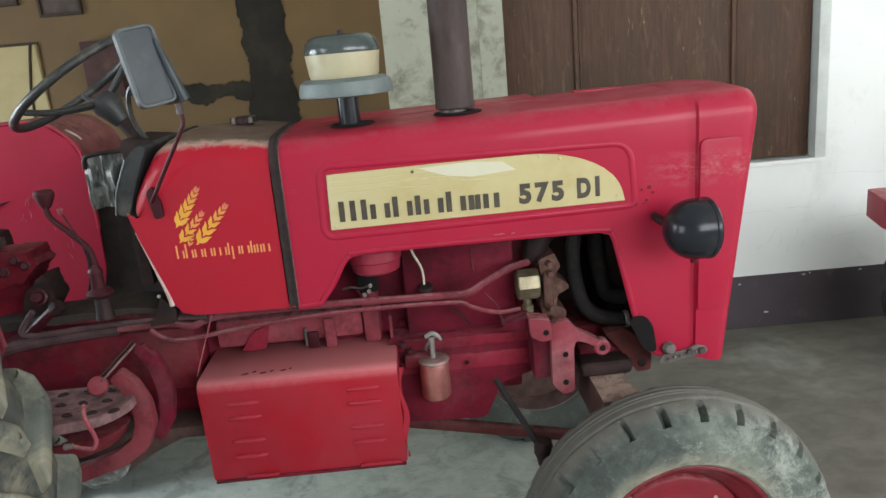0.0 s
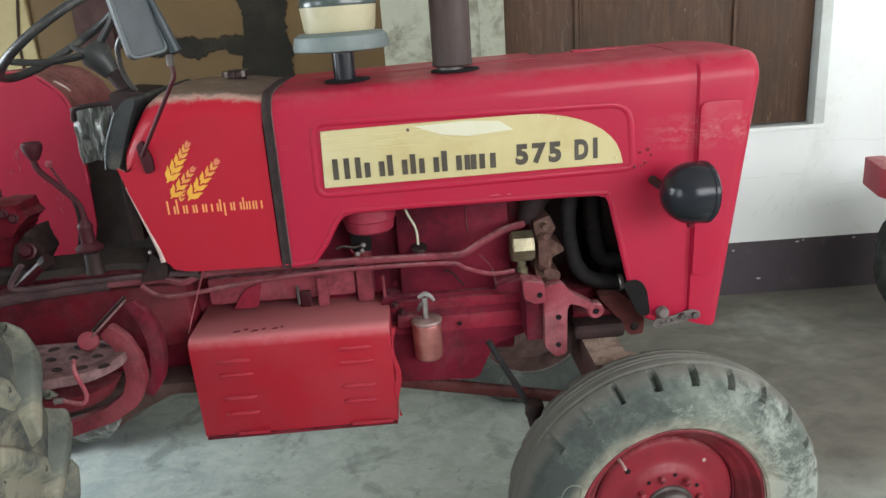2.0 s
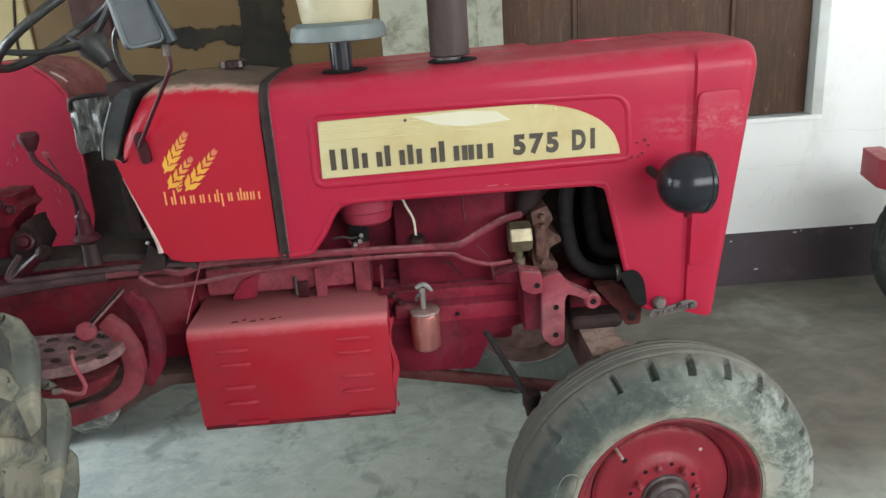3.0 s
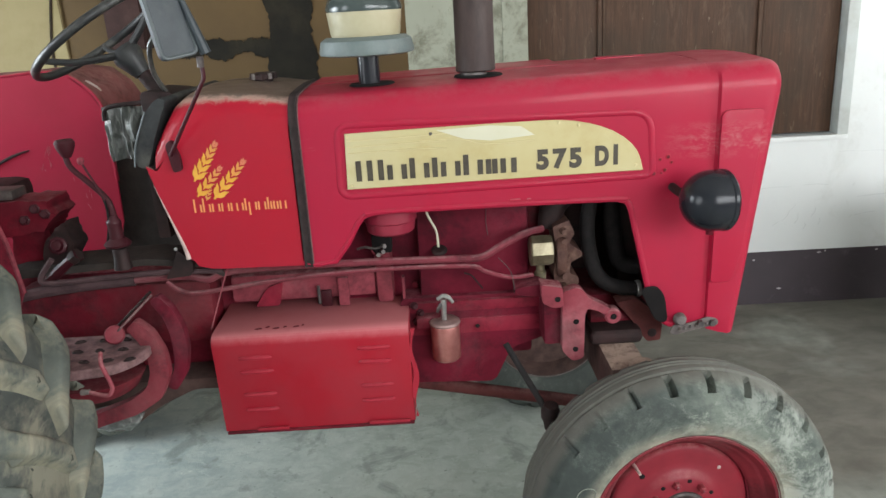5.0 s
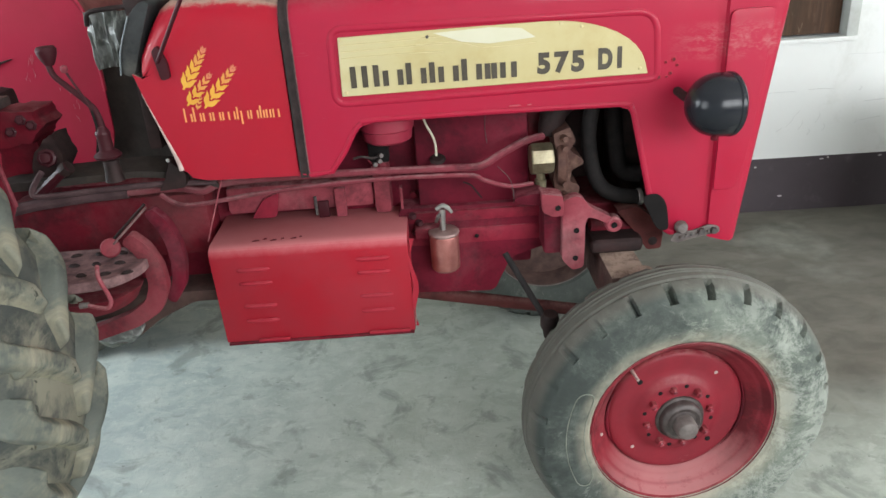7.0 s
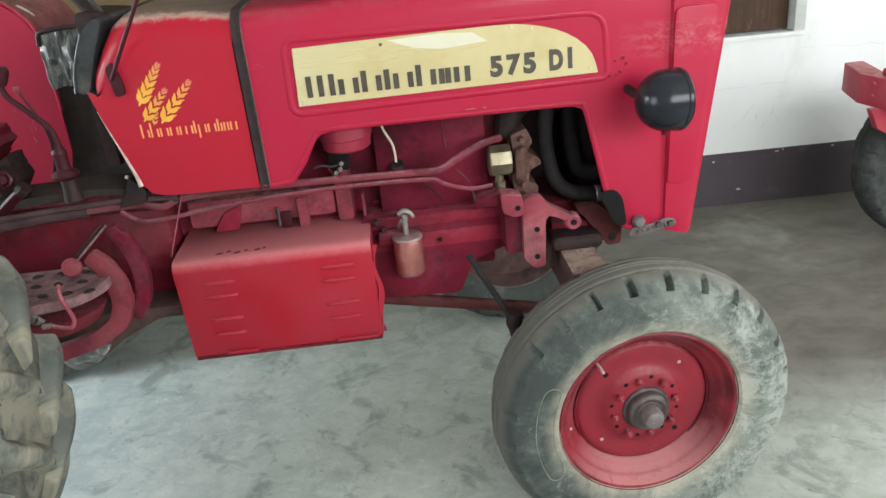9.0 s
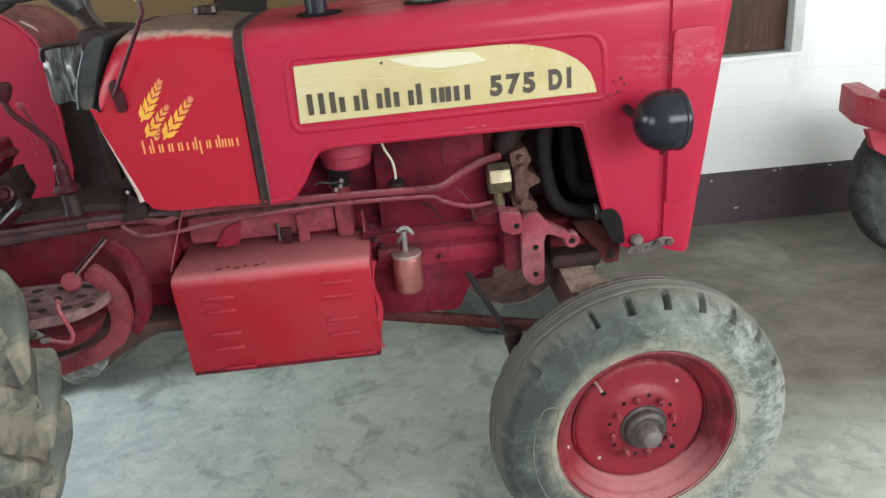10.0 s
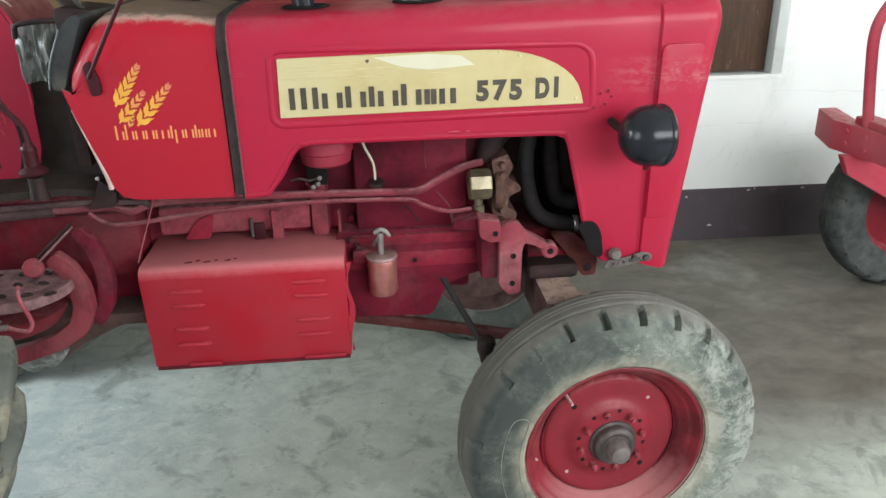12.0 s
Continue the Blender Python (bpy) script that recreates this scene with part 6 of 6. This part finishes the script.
part("knob", lathe(bmesh.new(), [(0, 0.010), (0.007, 0.007), (0.008, 0), (0.005, -0.007), (0, -0.008)], Matrix.Translation((-1.320, -0.012, 1.237)), 12), RED_DUSTY, thin)


# far and near mudguards


def fender(name, y0, y1, yp, label):
    f = part(name, prism(bmesh.new(), [(-2.6, 1.385), (-1.83, 1.395), (-1.7, 1.405), (-1.62, 1.392), (-1.56, 1.343), (-1.53, 1.285), (-1.526, 1.06), (-1.529, 0.93), (-1.545, 0.875), (-1.60, 0.842), (-1.69, 0.785), (-1.75, 0.76), (-2.6, 0.76)], yp, yp + 0.006, 0.002, 1), RED_GUARD, tractor, label)
    arc = [(-2.6, 1.385), (-1.9, 1.395), (-1.7, 1.405), (-1.62, 1.392), (-1.56, 1.343), (-1.53, 1.285), (-1.526, 1.2), (-1.526, 1.06)]
    part("guard_top", grid_sheet(bmesh.new(), [[(x, y, z) for x, z in arc] for y in (y0, (y0 + y1) / 2, y1)], 0.005), GUARD_TOP, f, "dusty brown-red guard top")
    part("guard_edge", tube(bmesh.new(), [(x, yp, z) for x, z in arc], 0.005, 8, 3), RED_GUARD, f)
    return f


far = fender("far_mudguard", 0.65, 1.0, 0.65, "red rear mudguard with worn paint")
part("panel_seam", tube(bmesh.new(), [(-1.95, 0.648, 1.10), (-1.866, 0.647, 1.143), (-1.814, 0.647, 1.163), (-1.777, 0.648, 1.173)], [0.004, 0.005, 0.004, 0.001], 6, 3), GREASY, far)
part("paint_chip", tube(bmesh.new(), [(-1.588, 0.70, 1.369), (-1.578, 0.706, 1.360), (-1.562, 0.714, 1.345), (-1.553, 0.72, 1.334)], [0.002, 0.0045, 0.0045, 0.002], 8, 3), BARE_EDGE, far, "pale chip of bare metal")
rng = random.Random(14)
for x, z, n, tall in ((-1.736, 1.14, 9, 0.045), (-1.62, 1.01, 6, 0.04), (-1.86, 1.055, 4, 0.02), (-1.66, 1.06, 2, 0.01)):
    for k in range(n):
        a, b = x + rng.gauss(0, 0.012), z + rng.uniform(-1, 1) * tall
        l, q = rng.uniform(0.006, 0.03), radians(rng.uniform(60, 115))
        part("scratch", tube(bmesh.new(), [(a, 0.6495, b), (a + l * 0.5 * math.cos(q) + 0.002, 0.6492, b + l * 0.5 * math.sin(q)), (a + l * math.cos(q), 0.6495, b + l * math.sin(q))], [0.0003, rng.uniform(0.0005, 0.0011), 0.0003], 6, 3), RUBBED, far)
# inner panel of the near mudguard
near = part("near_mudguard", prism(bmesh.new(), [(-2.6, 1.4), (-1.75, 1.4), (-1.62, 1.28), (-1.545, 1.1), (-1.52, 0.93), (-1.545, 0.88), (-1.7, 0.85), (-2.6, 0.85)], 0.0, 0.006, 0.002, 1), RED_OLD, tractor, "dull red near mudguard panel")
part("guard_edge", tube(bmesh.new(), [(-1.75, 0.0, 1.4), (-1.62, 0.0, 1.28), (-1.545, 0.0, 1.1), (-1.52, 0.0, 0.93)], 0.0055, 8, 4), RED_DUSTY, near)
# hydraulic control block and its levers, beside the seat
def cast_lump(name, pts, y0, y1, material, label="", amp=0.006):
    """A rough greasy casting: an outline with depth, its faces and edges uneven."""
    bm = prism(bmesh.new(), rounded(pts, 0.006, 2), y0, y1)
    bmesh.ops.triangulate(bm, faces=[f for f in bm.faces if len(f.verts) > 4])
    bmesh.ops.subdivide_edges(bm, edges=[e for e in bm.edges if e.calc_length() > 0.015], cuts=3, use_grid_fill=True)
    for v in bm.verts:
        v.co += Vector(noise.noise_vector(v.co * 38)) * amp + Vector(noise.noise_vector(v.co * 95)) * amp * 0.5
    return part(name, bm, material, tractor, label)


cast_lump("control_block", [(-1.66, 1.05), (-1.66, 1.128), (-1.54, 1.132), (-1.466, 1.130), (-1.470, 1.108), (-1.452, 1.094), (-1.475, 1.078), (-1.49, 1.055), (-1.56, 1.045)], 0.09, 0.2, RED_DARK, "dark red greasy control valve")
cast_lump("control_column", [(-1.60, 0.93), (-1.585, 1.06), (-1.495, 1.06), (-1.475, 0.93)], 0.12, 0.22, RED_DARK, "", 0.004)
cast_lump("valve_body", [(-1.496, 0.955), (-1.49, 1.02), (-1.465, 1.052), (-1.434, 1.078), (-1.424, 1.045), (-1.415, 1.012), (-1.45, 0.96)], 0.07, 0.15, GREASY)
part("valve_cap", lathe(bmesh.new(), [(0, 0.024), (0.012, 0.022), (0.016, 0.012), (0.022, 0.010), (0.023, 0.0), (0.02, -0.01)], axis_to((-1.452, 0.07, 1.022), (0.2, -1, 0.3)), 8), MAROON, tractor)
part("fitting", tube(bmesh.new(), [(-1.398, 0.05, 1.003), (-1.425, 0.05, 0.985), (-1.46, 0.05, 0.958), (-1.488, 0.05, 0.938)], [0.016, 0.013, 0.014, 0.011], 9, 3), MAROON, tractor)
part("fitting_nut", lathe(bmesh.new(), [(0, 0.014), (0.016, 0.013), (0.018, 0.008), (0.018, -0.008), (0.014, -0.012)], axis_to((-1.408, 0.05, 0.997), (0.8, -0.2, 0.6)), 6), GREASY, tractor)
part("control_cap", box(bmesh.new(), -1.66, -1.552, 0.10, 0.17, 1.134, 1.158, bev=0.006), HUB_GREY, tractor)
part("control_lever", tube(bmesh.new(), [(-1.60, 0.07, 1.10), (-1.64, 0.06, 1.12), (-1.70, 0.05, 1.11)], 0.010, 8, 4), HUB_GREY, tractor)
for x, z in ((-1.50, 1.112), (-1.53, 1.085), (-1.478, 1.098)):
    part("union", lathe(bmesh.new(), [(0, 0.018), (0.008, 0.018), (0.009, 0.008), (0.013, 0.006), (0.013, 0)], axis_to((x, 0.09, z), (0.3, -1, 0.2)), 6), MAROON, tractor)
seat = part("seat_base", box(bmesh.new(), -2.1, -1.66, 0.1, 0.42, 1.0, 1.14, bev=0.03), GREASY, tractor)

# pedals and foot rest
def pedal_guard(line, width, y0, y1, label, paint):
    """A flat iron bent along line (x, z), of the given width, seen on its side."""
    n = len(line)
    left, right = [], []
    for k, (x, z) in enumerate(line):
        a, b = Vector(line[max(0, k - 1)]), Vector(line[min(n - 1, k + 1)])
        d = (b - a).normalized()
        w = width * (0.75 + 0.25 * math.sin(math.pi * k / (n - 1)))
        left.append((x + d.y * w / 2, z - d.x * w / 2))
        right.append((x - d.y * w / 2, z + d.x * w / 2))
    g = part("pedal_guard", prism(bmesh.new(), rounded(left + right[::-1], 0.012, 3), y0, y1, 0.004, 2), paint, tractor, label)
    return g


pedal_guard([(-1.222, 0.895), (-1.197, 0.862), (-1.180, 0.815), (-1.176, 0.76), (-1.186, 0.70), (-1.215, 0.655)], 0.036, 0.0, 0.03, "curved dark red pedal guard", RED_GRIMY)
pedal_guard([(-1.262, 0.855), (-1.232, 0.822), (-1.215, 0.775), (-1.213, 0.725), (-1.235, 0.675), (-1.29, 0.64), (-1.40, 0.605)], 0.046, -0.06, -0.03, "curved red step bracket", RED_STEP)
FOOT = rounded([(-1.5, 0.02), (-1.27, 0.02), (-1.222, -0.03), (-1.222, -0.10), (-1.27, -0.165), (-1.35, -0.18), (-1.5, -0.18)], [0, 0.03, 0.04, 0.05, 0.04, 0, 0], 4)
bm = bmesh.new()
f = bm.faces.new([bm.verts.new((x, y, 0.802)) for x, y in FOOT])
ex = bmesh.ops.extrude_face_region(bm, geom=[f])
bmesh.ops.translate(bm, verts=[v for v in ex["geom"] if isinstance(v, bmesh.types.BMVert)], vec=(0, 0, -0.024))
bmesh.ops.recalc_face_normals(bm, faces=bm.faces)
bevel(bm, 0.003, 1)
foot = part("foot_plate", bm, FOOT_GRIME, tractor, "grimy perforated foot plate with faded red paint")
for i in range(5):
    for j in range(3):
        x, y = -1.46 + 0.054 * i + 0.024 * (j % 2), -0.135 + 0.058 * j
        if x < -1.24:
            turn = Matrix.Translation((x + 0.006 * math.sin(7 * i + 3 * j), y, 0.802)) @ Matrix.Rotation(0.6 * math.sin(5 * i + j), 4, "Z") @ Matrix.Diagonal((1.25, 0.8, 1, 1))
            # dark discs with a raised lip, painted as shaded holes
            part("plate_hole", lathe(bmesh.new(), [(0, 0.0012), (0.0068, 0.0012), (0.0082, 0.004), (0.0115, 0.0005)], turn, 14), GREASY, foot)
bm = bmesh.new()
f = bm.faces.new([bm.verts.new((-1.38 + (x + 1.38) * 0.86, -0.09 + (y + 0.09) * 0.84, 0.742)) for x, y in FOOT])
ex = bmesh.ops.extrude_face_region(bm, geom=[f])
bmesh.ops.translate(bm, verts=[v for v in ex["geom"] if isinstance(v, bmesh.types.BMVert)], vec=(-0.03, 0.02, -0.045))
bmesh.ops.recalc_face_normals(bm, faces=bm.faces)
bevel(bm, 0.006, 2)
part("foot_frame", bm, RED_DARK, foot)
part("hook_rod", tube(bmesh.new(), [(-1.288, -0.17, 0.838), (-1.274, -0.205, 0.826), (-1.258, -0.215, 0.79), (-1.257, -0.215, 0.770), (-1.27, -0.215, 0.757), (-1.312, -0.205, 0.762)], 0.0048, 10, 5), RED_DUSTY, tractor, "bent faded red rod")
part("rod_tip", lathe(bmesh.new(), [(0, 0.012), (0.006, 0.011), (0.007, -0.008), (0, -0.009)], axis_to((-1.322, -0.205, 0.763), (1, 0, 0.05)), 10), HUB_END, tractor)
film = bmesh.new()
bmesh.ops.create_icosphere(film, subdivisions=4, radius=1.0, matrix=Matrix.LocRotScale((-1.385, 0.04, 0.562), None, (0.065, 0.045, 0.032)))
for v in film.verts:
    v.co += Vector(noise.noise_vector(v.co * 16)) * 0.02 + Vector(noise.noise_vector(v.co * 45)) * 0.009
part("plastic_film", film, PLASTIC_FILM, tractor, "crumpled grey plastic film tied under the step", 20)
part("brake_rod", straight(bmesh.new(), (-1.30, -0.05, 0.845), (-1.205, -0.045, 0.93), 0.0035, 8), GREASY, tractor)
part("brake_rod", straight(bmesh.new(), (-1.292, -0.06, 0.842), (-1.20, -0.055, 0.925), 0.0026, 8), FOOT_GRIME, tractor)
part("rod_cam", lathe(bmesh.new(), [(0, 0.008), (0.02, 0.008), (0.023, 0.004), (0.023, -0.004), (0, -0.006)], axis_to((-1.300, -0.06, 0.834), (0.3, -1, 0.5)), 16), RED_STEP, tractor)

# battery box hung on the side
prof = rounded([(0.02, 0.514), (0.004, 0.784), (0.225, 0.789), (0.225, 0.514)], [0, 0.034, 0, 0], 8)
bm = bmesh.new()
f = bm.faces.new([bm.verts.new((-1.104, y, z)) for y, z in prof])
ex = bmesh.ops.extrude_face_region(bm, geom=[f])
bmesh.ops.translate(bm, verts=[v for v in ex["geom"] if isinstance(v, bmesh.types.BMVert)], vec=(0.487, 0, 0))
bmesh.ops.recalc_face_normals(bm, faces=bm.faces)
bevel(bm, 0.004, 2)
bx = part("battery_box", bm, RED_BOX, tractor, "red sheet-metal battery box with louvres", 40)
for x0, rows in ((-1.041, (0.722, 0.684, 0.619, 0.575)), (-0.746, (0.731, 0.693, 0.626, 0.583))):
    for z in rows:
        yy = 0.008 + (0.758 - z) * 0.05
        part("louvre", tube(bmesh.new(), [(x0, yy + 0.004, z), (x0 + 0.006, yy - 0.002, z), (x0 + 0.04, yy - 0.003, z), (x0 + 0.074, yy - 0.002, z), (x0 + 0.08, yy + 0.004, z)], [0.003, 0.006, 0.0065, 0.006, 0.003], 8, 2), RED_LOUVRE, bx)
for x0, x1 in ((-1.02, -0.94), (-0.735, -0.63)):
    part("lid_tab", box(bmesh.new(), x0, x1, 0.010, 0.018, 0.516, 0.523, bev=0.002), RED_LOUVRE, bx)
part("bottom_lip", box(bmesh.new(), -1.100, -0.62, 0.016, 0.06, 0.5065, 0.5135, bev=0.002), RED_DARK, bx, "dark folded lower edge")
flange = [[(-0.6155 + 0.004 * math.sin(z * 60), y, z), (-0.606 + 0.007 * math.sin(z * 40 + 1), y, z)] for y, z in ((0.012 + 0.0008 * k, 0.775 - 0.0205 * k) for k in range(13))]
part("side_flange", grid_sheet(bmesh.new(), flange, 0.006), RED_LOUVRE, bx, "bent flange with rubbed paint")
for k, (x, y, l) in enumerate(((-1.0, 0.022, 0.02), (-0.975, 0.03, 0.012), (-0.955, 0.02, 0.018), (-0.93, 0.026, 0.01), (-0.905, 0.024, 0.016), (-0.885, 0.03, 0.008))):
    part("paint_chip", prism(bmesh.new(), rounded([(x, 0.0), (x + l, 0.003), (x + l * 0.8, 0.009), (x + l * 0.2, 0.006)], 0.002, 2), -0.0006, 0.0006, 0, 1, Matrix.Translation((0, y + 0.012, 0.7855 + (y - 0.02) * 0.03)) @ Matrix.Rotation(radians(-86), 4, "X")), RED_DARK, bx)
part("box_bracket", box(bmesh.new(), -0.95, -0.78, 0.2, 0.3, 0.60, 0.72, bev=0.006), RED_OLD, tractor)

# ---- a second red machine parked beyond ----
other = thing("parked_machine", "front of another red farm machine beside the wall", "machine", at=(1.7, 1.0, 0))
other_inv = Matrix.Translation((-1.7, -1.0, 0))


def opart(name, bm, material, label="", parent=None):
    bm.transform(other_inv)
    return part(name, bm, material, parent or other, label)


bm = bmesh.new()
line = [(1.389, 1.418), (1.327, 1.20), (1.372, 0.95), (1.372, 0.2), (1.45, 0.2), (1.45, 0.95), (1.42, 1.2), (1.47, 1.418)]
f = bm.faces.new([bm.verts.new((x, y, 0.65)) for x, y in line])
ex = bmesh.ops.extrude_face_region(bm, geom=[f])
bmesh.ops.translate(bm, verts=[v for v in ex["geom"] if isinstance(v, bmesh.types.BMVert)], vec=(0, 0, 0.118))
bmesh.ops.recalc_face_normals(bm, faces=bm.faces)
bevel(bm, 0.004, 2)
bumper = opart("bumper", bm, RED_FADED, "faded red bent-plate bumper")
for y, z in ((1.12, 0.74), (1.12, 0.69), (1.02, 0.735), (1.02, 0.685)):
    xx = 1.327 + (1.20 - y) * 0.18
    opart("bolt", lathe(bmesh.new(), [(0, 0.006), (0.009, 0.006), (0.011, 0)], axis_to((xx - 0.001, y, z), (-1, -0.18, 0)), 6), RED_FADED, "", bumper)
opart("guard_post", tube(bmesh.new(), [(1.385, 1.06, 0.76), (1.372, 1.06, 0.84), (1.350, 1.06, 1.0), (1.340, 1.06, 1.12), (1.355, 1.05, 1.2), (1.41, 1.02, 1.32)], 0.021, 12, 4), RED_FADED)
opart("post_foot", box(bmesh.new(), 1.37, 1.45, 0.85, 1.13, 0.768, 0.80, bev=0.01), RED_FADED)
opart("grille", box(bmesh.new(), 1.52, 1.56, 0.3, 1.0, 0.80, 1.3, bev=0.01), GREASY)
opart("side_plate", prism(bmesh.new(), [(1.31, 0.652), (1.95, 0.652), (1.95, 0.30), (1.56, 0.448), (1.345, 0.572)], 1.07, 1.11, 0.006), RED_FADED, "faded red side plate")
opart("axle", box(bmesh.new(), 1.70, 1.79, 0.4, 1.2, 0.42, 0.5, bev=0.01), RED_OLD)
otyre = part("tyre", front_tyre(), DARK_TYRE, other, "dusty dark tyre")
otyre.matrix_local = other_inv @ wheel_pose(1.755, 1.245, 0.366, 0)
part("rim", lathe(bmesh.new(), [(0.222, 0.066), (0.205, 0.05), (0.19, 0.01), (0.1, 0.02), (0.05, 0.05), (0, 0.05)], None, 40, False), RED_WHEEL, otyre)
# scuffs on the white wall
for k, (x, z, l, a) in enumerate(((1.62, 0.54, 0.22, 2), (1.55, 0.45, 0.10, 8), (1.22, 0.44, 0.05, 75), (1.17, 0.46, 0.06, 60), (1.26, 0.40, 0.03, 80), (1.30, 0.47, 0.05, 70), (1.33, 0.42, 0.035, 85), (1.12, 0.42, 0.03, 40), (1.48, 0.60, 0.02, 85), (1.48, 0.44, 0.015, 80), (1.10, 0.60, 0.16, 1), (1.30, 0.605, 0.12, -2), (1.20, 0.50, 0.03, 55))):
    b = tube(bmesh.new(), [WALL @ Vector((x - l / 2 * math.cos(radians(a)), -0.0015, z - l / 2 * math.sin(radians(a)))), WALL @ Vector((x + 0.01, -0.0015, z + 0.004)), WALL @ Vector((x + l / 2 * math.cos(radians(a)), -0.0015, z + l / 2 * math.sin(radians(a))))], 0.0009, 5, 4)
    solo("trim_scuff_%d" % (k + 1), b, SCUFF, "grey scuff scratched on the whitewash", "scuff", "structure")
# flakes knocked out of the painted band
rng = random.Random(8)
for k, (x, z, l) in enumerate(((1.335, 0.262, 0.030), (1.372, 0.268, 0.012), (1.02, 0.238, 0.014), (1.15, 0.08, 0.03), (1.62, 0.262, 0.02), (0.9, 0.09, 0.015))):
    pts = [(x + l * (0.5 + 0.5 * math.cos(a)) * rng.uniform(0.7, 1), z + 0.0045 * math.sin(a) * rng.uniform(0.6, 1.2)) for a in (2 * math.pi * j / 9 for j in range(9))]
    b = prism(bmesh.new(), pts, -0.0055, -0.003)
    b.transform(WALL)
    solo("trim_flake_%d" % (k + 1), b, FLAKE, "pale flake chipped out of the dark band", "wall chip", "structure", smooth=False)
# hairline crack in the plaster below the window
rng = random.Random(3)
crack = [WALL @ Vector((1.40 + 0.05 * k, -0.0008, 0.765 - 0.002 * k + rng.uniform(-0.006, 0.006))) for k in range(22)]
solo("trim_crack", tube(bmesh.new(), crack, [0.0004 + 0.0006 * rng.random() for k in range(22)], 5, 2), SCUFF, "thin hairline crack across the whitewash", "wall crack", "structure")
